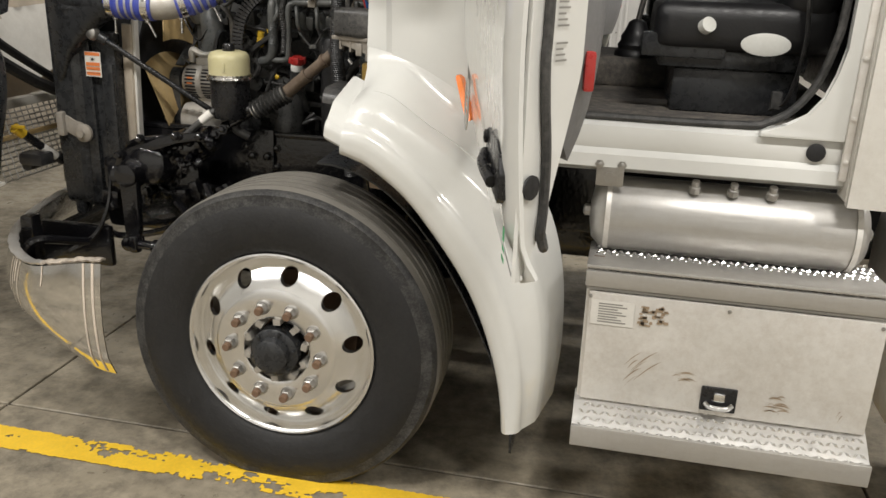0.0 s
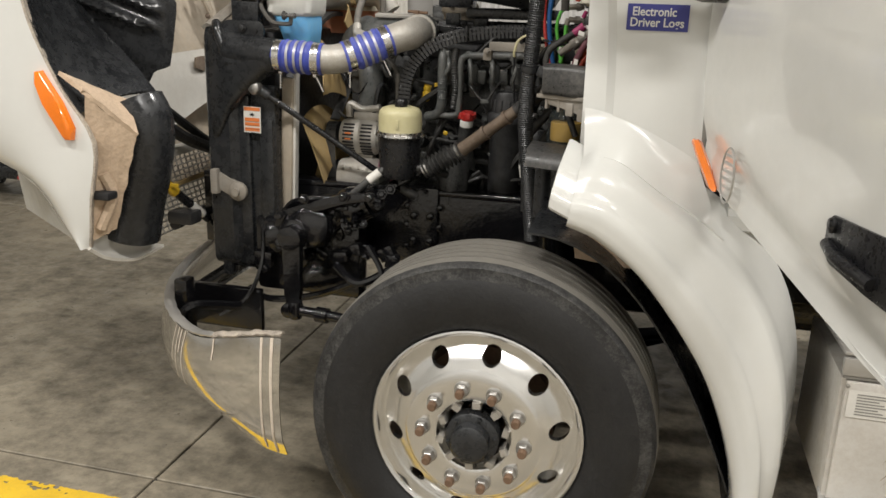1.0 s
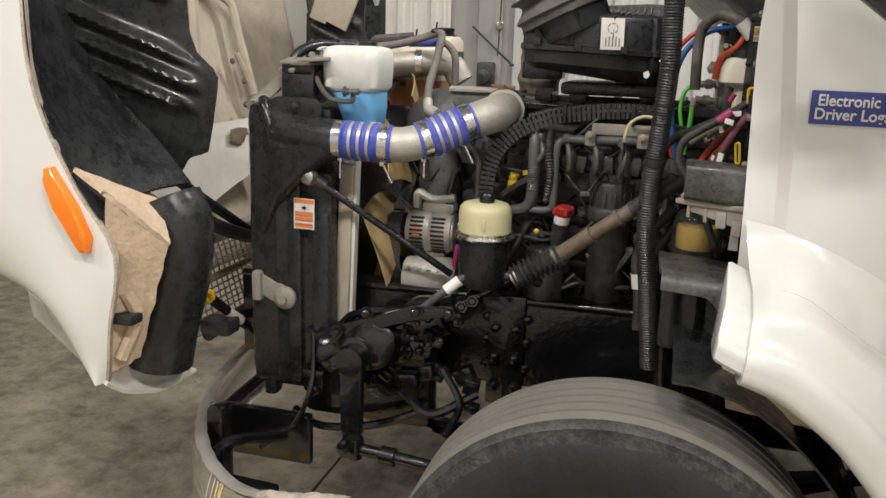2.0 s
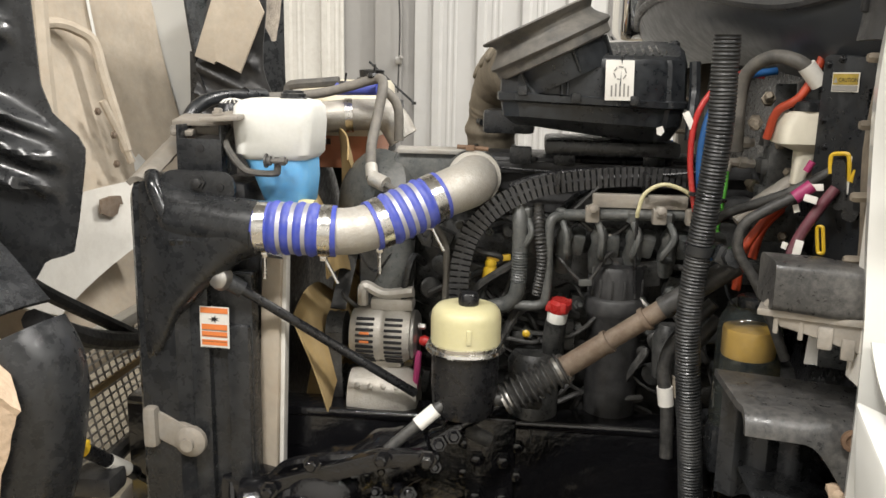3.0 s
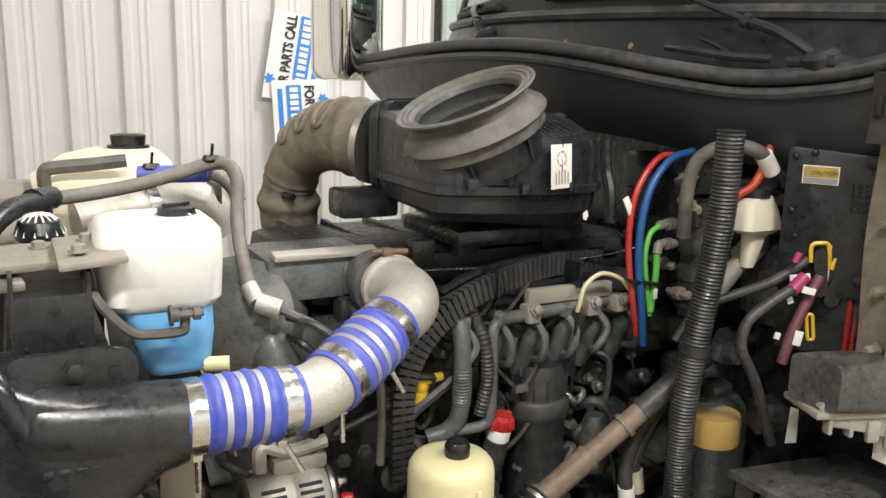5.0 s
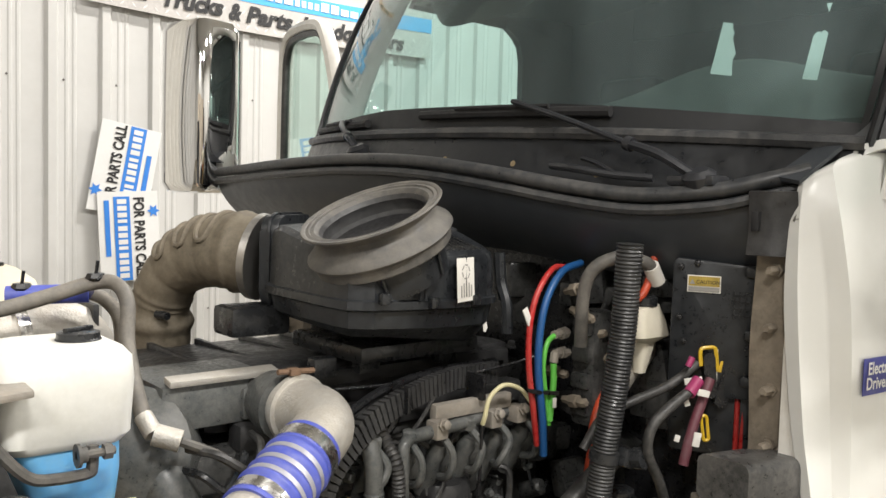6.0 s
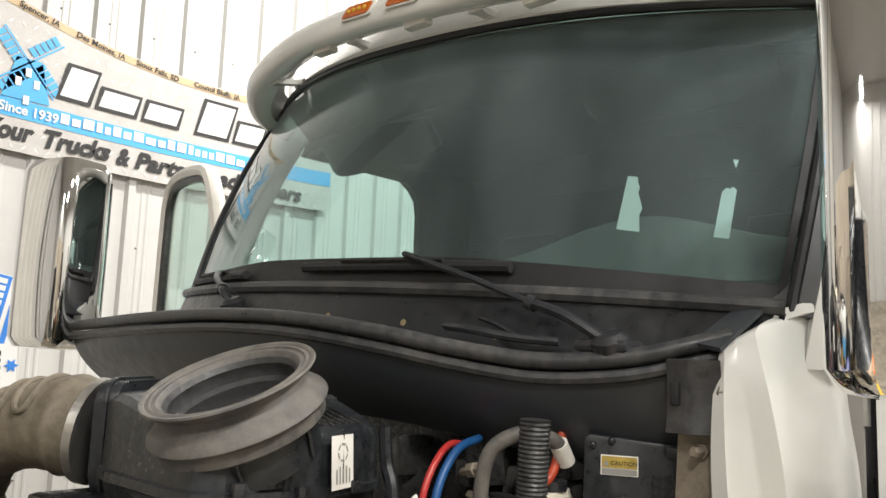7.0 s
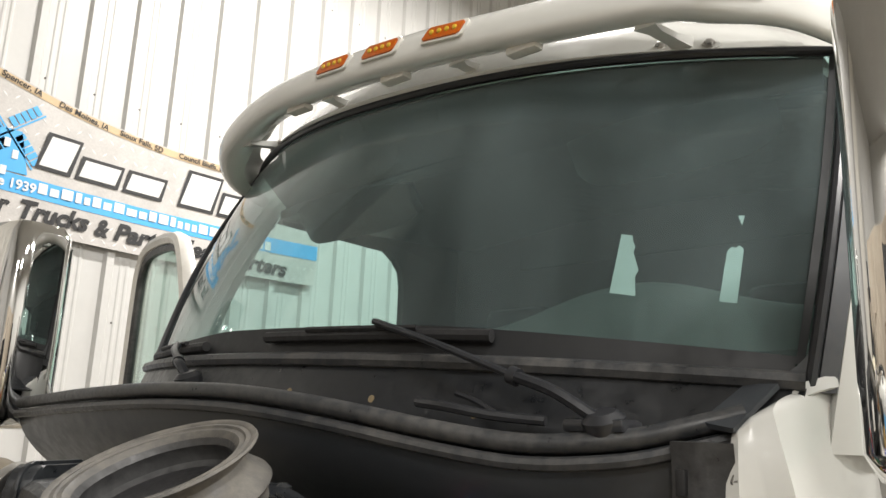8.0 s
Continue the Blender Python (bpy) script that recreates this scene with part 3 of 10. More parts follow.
def ribbed_sheet(bm, x0, n, y, z0, z1, pitch, deep=0.026):
    """A wall sheet with n trapezoid ribs and two low swages between them."""
    line = []
    for k in range(n):
        c = x0 + k * pitch
        for dx, d in ((-0.5, 0), (-0.13, 0), (-0.075, 1), (0.075, 1), (0.13, 0), (0.235, 0), (0.26, 0.16), (0.30, 0.16), (0.325, 0), (0.375, 0), (0.40, 0.16), (0.44, 0.16), (0.465, 0)):
            line.append((c + dx * pitch, y - d * deep))
    line.append((x0 + (n - 0.5) * pitch, y))
    front = [[bm.verts.new((px, py, z)) for z in (z0, z1)] for px, py in line]
    back = [[bm.verts.new((px, py + 0.002, z)) for z in (z0, z1)] for px, py in line]
    for a, b in zip(front, front[1:]):
        bm.faces.new((a[0], b[0], b[1], a[1]))
    for a, b in zip(back, back[1:]):
        bm.faces.new((a[1], b[1], b[0], a[0]))


def build_walls():
    bm = fresh()
    rbox(bm, (0, WALL_Y + 0.13, ROOM_H / 2), (ROOM_X1 - ROOM_X0 + 0.4, 0.2, ROOM_H))
    north = part("wall_north", bm, WALL_GREY, None, "white ribbed steel sheet wall with screw rows", 0)
    tagged(north, category="wall", kind="structure")
    first = None
    start = RIB_X
    for k in range(-9, 12):
        x0 = start + 3 * RIB * k
        if first is None:
            bm = fresh()
            ribbed_sheet(bm, x0, 3, WALL_Y, 0.02, ROOM_H, RIB)
            first = part("panel", bm, WALL, north, smooth=0)
            at = x0
        elif not (-3.4 < x0 < -1.12):
            again(first, (x0 - at, 0, 0), north)
    # rows of screws beside the ribs
    bm = fresh()
    for z in (1.13, 2.49, 3.853, 5.2):
        for k in range(-1, 26):
            lathe(bm, [(0.007, 0), (0.006, 0.004), (0.003, 0.006)], (RIB_X + RIB * k + 0.066, WALL_Y - 0.001, z), (0, -1, 0), 6)
    tagged(part("screw_row", bm, SPECK, north), kind="stuff")
    # beige overhead door with its grey jamb
    bm = fresh()
    ribbed_sheet(bm, -3.31, 7, WALL_Y, 0.02, ROOM_H, 0.262, 0.02)
    part("door_panel", bm, WHITE_DULL, north, "beige ribbed overhead door sheet", 0)
    bm = fresh()
    rbox(bm, (-1.30, WALL_Y - 0.012, ROOM_H / 2), (0.175, 0.05, ROOM_H), 0.006)
    part("door_jamb", bm, WALL_GREY, north, "plain grey steel door jamb")
    # the remaining walls, plain
    for name, c, s in (("wall_south", (0, ROOM_Y0 - 0.1, ROOM_H / 2), (ROOM_X1 - ROOM_X0 + 0.4, 0.2, ROOM_H)),
                       ("wall_east", (ROOM_X1 + 0.1, (ROOM_Y0 + ROOM_Y1) / 2, ROOM_H / 2), (0.2, ROOM_Y1 - ROOM_Y0, ROOM_H)),
                       ("wall_west", (ROOM_X0 - 0.1, (ROOM_Y0 + ROOM_Y1) / 2, ROOM_H / 2), (0.2, ROOM_Y1 - ROOM_Y0, ROOM_H))):
        bm = fresh()
        rbox(bm, c, s)
        far = tagged(part(name, bm, WALL_FAR, None, "plain ribbed steel shop wall", 0), category="wall", kind="structure")
        turn, place = {"wall_south": (180, (0, ROOM_Y0 + 0.002, 0)), "wall_east": (-90, (ROOM_X1 - 0.002, -2, 0)), "wall_west": (90, (ROOM_X0 + 0.002, -2, 0))}[name]
        n = 60 if name == "wall_south" else 36
        bm = fresh()
        ribbed_sheet(bm, -n * RIB / 2 + RIB / 2, n, 0, 0.02, ROOM_H - 0.02, RIB)
        for v in bm.verts:
            v.co = pose(*place, 0, 0, turn) @ v.co
        part("wall_sheet", bm, WALL_FAR, far, smooth=0)
    bm = fresh()
    rbox(bm, (0, (ROOM_Y0 + ROOM_Y1) / 2, ROOM_H + 0.1), (ROOM_X1 - ROOM_X0 + 0.4, ROOM_Y1 - ROOM_Y0 + 0.4, 0.2))
    tagged(part("ceiling", bm, CEILING, None, "plain grey shop ceiling", 0), category="ceiling", kind="structure")


def build_lamps():
    for lx, ly in LAMPS:
        light = thing("high_bay_light", (lx, ly, ROOM_H - 0.56), "white high-bay lamp hung below the ceiling", "ceiling light", "high-bay lamps")
        bm = fresh()
        rbox(bm, (lx, ly, ROOM_H - 0.54), (1.3, 0.40, 0.07), 0.01)
        part("housing", bm, LIGHT_BODY, light)
        bm = fresh()
        rbox(bm, (lx, ly, ROOM_H - 0.585), (1.25, 0.34, 0.012))
        part("diffuser", bm, LED, light, "glowing white diffuser")
        for dx in (-0.5, 0.5):
            bm = fresh()
            rod(bm, (lx + dx, ly, ROOM_H - 0.51), (lx + dx, ly, ROOM_H + 0.02), 0.006, 6)
            part("hanger", bm, STEEL, light)


def flat_sign(name, m, w, h, label, category):
    """A thin sheet sign standing a little off the wall; returns its root and face pose."""
    root = thing(name, m.translation, label, category)
    bm = fresh()
    prism(bm, [(0, 0), (w, 0), (w, h), (0, h)], m, 0.004)
    part("sheet", bm, SIGN_WHITE, root, smooth=0)
    face = m @ Matrix.Translation((0, 0, 0.006))
    return root, face


def build_parts_sign(x, z, turn, off):
    """A white sheet with a line of words and a bar for its number, hung sideways."""
    w, h = 0.535, 0.355
    m = pose(x, WALL_Y - off, z, 90, 0, 0) @ pose(0, 0, 0, 0, 0, turn)
    root, face = flat_sign("parts_sign", m, w, h, "white sheet sign with black and blue print hung sideways", "sign")
    part("lettering_line", lettering("FOR PARTS CALL", face @ Matrix.Translation((0.035, 0.21, 0)), 0.085, bold=0.003, fit=0.49), INK, root, "bold black capital letters", 0)
    bm = fresh()
    flat_rect(bm, face, 0.03, 0.09, 0.53, 0.185)
    part("number_band", bm, SIGN_BLUE, root, "blue band", 0)
    bm = fresh()
    for k in range(12):
        flat_rect(bm, face, 0.045 + k * 0.04, 0.11, 0.045 + k * 0.04 + (0.02 if k in (3, 7) else 0.028), 0.165, 0.003)
    part("number_bars", bm, SIGN_WHITE, root, "white bars on the band", 0)
    bm = fresh()
    flat_rect(bm, face, 0.05, 0.035, 0.38, 0.065)
    part("small_print", bm, SIGN_BLUE, root, "thin blue line of print", 0)
    bm = fresh()
    put(bm, [face @ Vector((0.12 + 0.04 * math.cos(a) * (1 if k % 2 else 0.5), 0.325 + 0.04 * math.sin(a) * (1 if k % 2 else 0.5), 0.002)) for k, a in ((k, math.pi / 6 * k) for k in range(12))], [tuple(range(12))])
    part("emblem", bm, SIGN_BLUE, root, "small blue star emblem", 0)


def build_banner():
    """The long vinyl banner with an arched top, tied to the wall."""
    x0, x1, zb = 0.372, 2.90, 2.945
    y = WALL_Y - 0.055

    def top(u):
        return 3.668 + (0.58 * (0.60 - u) ** 2 if u < 0.60 else 0.25 * (u - 0.60) ** 2)

    root = thing("banner", (x0, y, zb), "long printed vinyl banner with an arched tan border on the wall", "banner")

    def place(u, z):
        return Vector((x0 + u * (x1 - x0), y + 0.0015 * math.sin(u * 30), z - 0.03 * math.sin(math.pi * u)))

    bm = fresh()
    surface(bm, lambda u, v: place(u, zb + v * (top(u) - zb)), 60, 8, 0.003)
    part("vinyl", bm, BANNER, root)

    def strip(name, lo, hi, material, u0=0.0, u1=1.0, label="", lift=0.006):
        own = fresh()
        surface(own, lambda u, v: place(u0 + u * (u1 - u0), lo(u0 + u * (u1 - u0)) + v * (hi(u0 + u * (u1 - u0)) - lo(u0 + u * (u1 - u0)))) - Vector((0, lift, 0)), 50, 2)
        return part(name, own, material, root, label)

    strip("border", lambda u: top(u) - 0.055, lambda u: top(u) - 0.01, TAN, label="tan arched border")
    strip("blue_band", lambda u: zb + 0.19, lambda u: zb + 0.295, BANNER_BLUE, label="sky blue band")
    # diamond-plate print
    own = fresh()
    for i in range(38):
        for j in range(9):
            u, z = (i + 0.5 * (j % 2)) / 38, zb + 0.03 + j * 0.088
            if z > top(u) - 0.08 or zb + 0.18 < z < zb + 0.33:
                continue
            c = place(u, z) - Vector((0, 0.0045, 0))
            a = radians(45 if (i + j) % 2 else -45)
            d, e = Vector((math.cos(a), 0, math.sin(a))) * 0.021, Vector((-math.sin(a), 0, math.cos(a))) * 0.005
            put(own, [c - d, c - e, c + d, c + e], [(0, 1, 2, 3)])
    tagged(part("plate_pattern", own, SIGN_WHITE, root, "printed diamond-plate pattern", 0), kind="stuff")
    # slogan
    for word, wx, wide in (("Your", 0.484, 0.27), ("Trucks", 0.79, 0.41), ("&", 1.235, 0.09), ("Parts", 1.352, 0.345), ("Headquarters", 1.755, 0.885)):
        wm = plane_pose(place((wx - x0) / (x1 - x0), zb + 0.062) - Vector((0, 0.008, 0)), (1, 0, -0.006), (0, 0, 1))
        part("slogan_word", lettering(word, wm, 0.145, shear=0.25, bold=0.006, fit=wide), INK, root, "bold slanted black letters", 0)
    part("year_line", lettering("Since", plane_pose(place(0.07, zb + 0.215) - Vector((0, 0.010, 0)), (1, 0, -0.03), (0, 0, 1)), 0.075, bold=0.002), SIGN_WHITE, root, "white letters", 0)
    part("year_line", lettering("1939", plane_pose(place(0.07 + 0.070, zb + 0.215) - Vector((0, 0.010, 0)), (1, 0, -0.03), (0, 0, 1)), 0.075, bold=0.002), SIGN_WHITE, root, "white letters", 0)
    # web line as bars
    own = fresh()
    x = 0.0
    rnd = random.Random(3)
    base = plane_pose(place(0.204, zb + 0.222) - Vector((0, 0.009, 0)), (1, 0, -0.012), (0, 0, 1))
    while x < 1.55:
        w = rnd.choice((0.035, 0.05, 0.05, 0.065))
        flat_rect(own, base, x, 0.0, x + w, rnd.choice((0.045, 0.045, 0.06)))
        x += w + 0.016
    part("web_bars", own, SIGN_WHITE, root, "white bars along the blue band", 0)
    # town names along the arch
    for u, words in ((0.09, "Spencer, IA"), (0.22, "Des Moines, IA"), (0.37, "Sioux Falls, SD"), (0.53, "Council Bluffs, IA")):
        p, q = place(u, top(u) - 0.045), place(u + 0.05, top(u + 0.05) - 0.045)
        part("town_name", lettering(words, plane_pose(p - Vector((0, 0.009, 0)), q - p, (0, 0, 1)), 0.05, bold=0.001), INK, root, "small black letters", 0)
    # windmill emblem, plain shapes
    c = place(0.125, zb + 0.52) - Vector((0, 0.009, 0))
    own = fresh()
    for k in range(4):
        a = radians(40 + 90 * k)
        d, e = Vector((math.cos(a), 0, math.sin(a))), Vector((-math.sin(a), 0, math.cos(a)))
        for j in range(5):
            s0 = 0.04 + 0.038 * j
            put(own, [c + d * s0 + e * 0.012, c + d * (s0 + 0.03) + e * 0.012, c + d * (s0 + 0.03) + e * 0.07, c + d * s0 + e * 0.07], [(0, 1, 2, 3)])
        put(own, [c + e * -0.006, c + d * 0.235 + e * -0.006, c + d * 0.235 + e * 0.004, c + e * 0.004], [(0, 1, 2, 3)])
    put(own, [c + Vector((-0.13, 0, -0.22)), c + Vector((0.13, 0, -0.22)), c + Vector((0.07, 0, 0.02)), c + Vector((-0.07, 0, 0.02))], [(0, 1, 2, 3)])
    part("windmill", own, BANNER_BLUE, root, "sky blue windmill emblem", 0)
    own = fresh()
    for dx, dz in ((-0.05, -0.12), (0.05, -0.12), (0.0, -0.22), (0.0, -0.06)):
        flat_rect(own, plane_pose(c + Vector((dx, -0.003, dz)), (1, 0, 0), (0, 0, 1)), -0.016, -0.025, 0.016, 0.025)
    part("mill_windows", own, SIGN_WHITE, root, smooth=0)
    # the name, drawn as plain leaning blocks: a pale block on a dark one
    def bar(x, wide, lo, hi, grow, material, lift, name):
        own = fresh()
        lean = 0.28 * (hi - lo)
        put(own, [place((px - x0) / (x1 - x0), zb + pz) - Vector((0, 0.009 + lift, 0)) for px, pz in
                  ((x - grow, lo - grow), (x + wide + grow, lo - grow), (x + wide + lean + grow, hi + grow), (x + lean - grow, hi + grow))], [(0, 1, 2, 3)])
        part(name, own, material, root, smooth=0)

    for x, wide, hi in ((0.87, 0.16, 0.57), (1.10, 0.22, 0.49), (1.39, 0.22, 0.49), (1.76, 0.22, 0.60), (2.05, 0.20, 0.51), (2.32, 0.16, 0.51)):
        bar(x, wide, 0.385, hi, 0.022, INK, 0.0012, "name_outline")
        bar(x, wide, 0.385, hi, 0.0, SIGN_WHITE, 0.0030, "name_mark")
    own = fresh()
    tube(own, [place(0.0, top(0) - 0.02), place(0.0, top(0) + 0.12) - Vector((0.1, 0, 0))], 0.004, 5)
    part("tie_cord", own, RUBBER, root)


def build_wall_clutter():
    cord = thing("hanging_cord", (-1.215, WALL_Y - 0.07, 1.2), "dark cord and wand hanging from a hook on the jamb", "cord")
    bm = fresh()
    tube(bm, [(-1.215, WALL_Y - 0.06, 3.3), (-1.245, WALL_Y - 0.065, 2.6), (-1.215, WALL_Y - 0.07, 2.1), (-1.225, WALL_Y - 0.07, 1.62)], 0.006, 6)
    part("cord", bm, RUBBER, cord)
    bm = fresh()
    rod(bm, (-1.415, WALL_Y - 0.09, 1.82), (-1.115, WALL_Y - 0.10, 1.56), 0.008, 6)
    rbox(bm, (-1.110, WALL_Y - 0.10, 1.555), (0.03, 0.02, 0.02), 0.004)
    part("wand", bm, BLACK, cord)
    bm = fresh()
    rbox(bm, (-1.220, WALL_Y - 0.06, 1.83), (0.045, 0.04, 0.05), 0.008)
    bolt(bm, (-1.205, WALL_Y - 0.08, 1.85), (0, -1, 0), 0.012, 0.02)
    part("hook", bm, STEEL, cord)
    box = thing("hose_reel", (-1.305, WALL_Y - 0.1, 1.2), "dark grimy air fitting box on the grey jamb", "fitting")
    bm = fresh()
    rbox(bm, (-1.305, WALL_Y - 0.08, 1.40), (0.13, 0.09, 0.34), 0.02)
    lathe(bm, [(0.05, 0), (0.05, 0.05), (0.02, 0.06)], (-1.305, WALL_Y - 0.12, 1.47), (0, -1, 0), 14)
    rod(bm, (-1.305, WALL_Y - 0.09, 1.2), (-1.305, WALL_Y - 0.09, 0.9), 0.02, 8)
    part("body", bm, ENGINE, box)


def build_cart():
    """A low dark creeper cart standing by the wall."""
    cx, cy = -4.55, 2.35
    root = thing("tool_cart", (cx, cy, 0), "low dark tool cart with red fittings on small casters", "cart")
    bm = fresh()
    rbox(bm, (cx, cy, 0.22), (0.9, 0.5, 0.10), 0.02)
    part("tray", bm, BLACK, root)
    bm = fresh()
    rbox(bm, (cx + 0.05, cy - 0.02, 0.42), (0.7, 0.36, 0.26), 0.03)
    part("box", bm, ENGINE_LIGHT, root)
    bm = fresh()
    rbox(bm, (cx + 0.36, cy - 0.27, 0.20), (0.22, 0.05, 0.03), 0.008)
    part("bar", bm, RED, root, "red bar")
    for dx in (-0.38, 0.38):
        for dy in (-0.2, 0.2):
            bm = fresh()
            lathe(bm, [(0.03, -0.02), (0.06, -0.02), (0.06, 0.02), (0.03, 0.02)], (cx + dx, cy + dy, 0.06), (0, 1, 0), 14)
            rbox(bm, (cx + dx, cy + dy, 0.14), (0.03, 0.06, 0.08), 0.005)
            part("caster", bm, BLACK, root)


build_floor()
build_line()
build_walls()
build_lamps()
build_parts_sign(0.722, 1.70, 80.0, 0.045)
build_parts_sign(0.428, 1.858, -87.0, 0.060)
build_banner()
build_wall_clutter()
build_cart()

# ---------- the truck: forward is -x, its driver's side is -y ----------
truck = thing("truck", (0, 0, 0), "white conventional truck tractor with its hood tilted open in a shop", "truck")


# ----- front wheels -----
def build_wheel(side):
    """A steer wheel: polished ten-hole disc, tyre, ten nuts, hub. side -1 is the driver's."""
    out = Vector((0, side, 0))
    hub = Vector((0, 0, 0.465))

    def ring(profile, seg=96):
        bm = fresh()
        lathe(bm, profile, hub, out, seg, close=True)
        return bm

    bm = fresh()
    # disc with ten real hand holes, in sectors
    def face(r):
        t = (r - 0.195) / (0.272 - 0.195)
        return 1.168 - 0.058 * max(0.0, t) ** 1.35
    sd, up, w = frame_of(out)

    def spot(r, a, h):
        return hub + w * h + sd * (r * math.cos(a)) + up * (r * math.sin(a))
    n = 24
    for k in range(10):
        mid = radians(36 * k + 9)
        rc, rho = 0.234, 0.0265
        inner, outer, deep = [], [], []
        for j in range(n):
            a = 2 * math.pi * j / n
            ca, sa = math.cos(a), math.sin(a)
            q = max(abs(ca), abs(sa))
            inner.append(bm.verts.new(spot(rc + rho * ca, mid + rho * sa / rc, face(rc + rho * ca))))
            deep.append(bm.verts.new(spot(rc + rho * ca, mid + rho * sa / rc, face(rc + rho * ca) - 0.02)))
            br = rc + ca / q * 0.038
            outer.append(bm.verts.new(spot(br, mid + sa / q * radians(18), face(br))))
        for j in range(n):
            i = (j + 1) % n
            bm.faces.new((outer[j], outer[i], inner[i], inner[j]))
            bm.faces.new((inner[j], inner[i], deep[i], deep[j]))
    bmesh.ops.remove_doubles(bm, verts=bm.verts, dist=0.0005)
    # lug plate and rim
    seg = 60
    for profile in ([(0.105, 1.13), (0.105, 1.172), (0.112, 1.176), (0.183, 1.176), (0.190, 1.172), (0.196, 1.168)],
                    [(0.272, 1.110), (0.277, 1.108), (0.281, 1.118), (0.283, 1.140), (0.288, 1.150), (0.295, 1.154), (0.300, 1.151), (0.302, 1.140), (0.298, 1.130), (0.286, 1.12), (0.281, 1.00), (0.27, 0.90)]):
        rings = [[bm.verts.new(spot(r, 2 * math.pi * j / seg, h)) for j in range(seg)] for r, h in profile]
        for a, b in zip(rings, rings[1:]):
            for j in range(seg):
                bm.faces.new((a[j], a[(j + 1) % seg], b[(j + 1) % seg], b[j]))
    wheel = part("wheel", bm, POLISHED, truck, "polished aluminium ten-hole steer wheel")
    # tyre
    prof = [(0.296, 1.135), (0.312, 1.152), (0.345, 1.166), (0.39, 1.172), (0.43, 1.166), (0.447, 1.1585)]
    shoulder = [(0.447, 1.1585), (0.454, 1.157), (0.468, 1.152), (0.477, 1.1525), (0.4845, 1.145), (0.490, 1.132)]
    tread = [(0.490, 1.132)]
    for c in (1.098, 1.055, 1.018, 0.980, 0.937):
        tread += [(0.4945, c + 0.006), (0.482, c + 0.004), (0.482, c - 0.004), (0.4945, c - 0.006)]
    tread += [(0.490, 0.903)]
    inner = [(r, 2.035 - h) for r, h in reversed(prof)]
    bm = ring(prof + [(0.44, 1.11), (0.44, 0.93)] + inner + [(0.285, 0.93), (0.285, 1.11)])
    for v in bm.verts:
        v.co.z = max(v.co.z, 0.003)
    part("tyre", bm, TYRE, wheel, "black radial tyre with a worn dusty tread")
    bm = ring(tread + [(0.452, 0.905), (0.452, 1.130)])
    for v in bm.verts:
        v.co.z = max(v.co.z, 0.002)
    part("tread", bm, TREAD, wheel, "worn grey-brown ribbed tread")
    for edge in (shoulder, [(r, 2.035 - h) for r, h in reversed(shoulder)]):
        mid = sum(h for r, h in edge) / len(edge)
        back = 1.12 if mid > 1.0 else 0.915
        bm = ring(edge + [(0.455, back), (0.442, back)] if mid > 1.0 else [(0.442, back), (0.455, back)] + edge)
        for v in bm.verts:
            v.co.z = max(v.co.z, 0.0025)
        part("shoulder", bm, SCUFF, wheel, "scuffed tyre shoulder")
    # nuts
    nut = None
    for k in range(10):
        a = radians(36 * k - 4)
        p = hub + w * 1.174 + sd * (0.1429 * math.cos(a)) + up * (0.1429 * math.sin(a))
        if nut is None:
            bm = fresh()
            lathe(bm, [(0.0225, 0), (0.0225, 0.006), (0.019, 0.008)], p, out, 16)
            lathe(bm, [(0.0185, 0.006), (0.0185, 0.027), (0.0165, 0.029)], p, out, 6)
            nut, first = part("lug_nut", bm, STEEL, wheel, "steel wheel nut", 30), p
        else:
            again(nut, p - first, wheel)
        if k == 0:
            bm = fresh()
            lathe(bm, [(0.0125, 0.025), (0.0125, 0.044), (0.0105, 0.047)], p, out, 10)
            stud = part("stud", bm, RUST, wheel, "rusty brown stud end", 30)
        else:
            again(stud, p - first, wheel)
    bm = fresh()
    lathe(bm, [(0.075, 1.10), (0.075, 1.19), (0.068, 1.196), (0.055, 1.198), (0.052, 1.226), (0.046, 1.231), (0.02, 1.232)], hub, out, 28)
    for k in range(6):
        a = radians(60 * k + 12)
        bolt(bm, spot(0.066, a, 1.194), out, 0.006, 0.008)
    part("hub_cap", bm, BLACK, wheel, "greasy black hub cap")
    bm = fresh()
    lathe(bm, [(0.105, 1.05), (0.105, 1.135), (0.09, 1.138), (0.09, 1.06)], hub, out, 40, close=True)
    for k in range(10):
        a = radians(36 * k + 14)
        m = Matrix.Translation(spot(0.094, a, 1.155)) @ Matrix.Rotation(-a * side, 4, "Y")
        own = bmesh.new()
        bmesh.ops.create_cube(own, size=1.0)
        bmesh.ops.scale(own, vec=(0.018, 0.05, 0.022), verts=own.verts)
        absorb(bm, own, m)
    part("hub", bm, CAST, wheel, "dirty cast hub with pilot pads")
    bm = fresh()
    lathe(bm, [(0.10, 1.02), (0.205, 1.02), (0.21, 1.0), (0.21, 0.86), (0.10, 0.86)], hub, out, 40)
    part("brake_drum", bm, RUST, wheel, "rust-brown brake drum")
    return wheel


for sd_ in (-1, 1):
    build_wheel(sd_)


# ----- bumper -----
BUMPER = [(-0.565, -1.178), (-0.70, -1.172), (-0.86, -1.125), (-1.02, -1.01), (-1.16, -0.82), (-1.27, -0.55), (-1.33, -0.25), (-1.345, 0.0)]
BUMPER = BUMPER + [(x, -y) for x, y in reversed(BUMPER[:-1])]


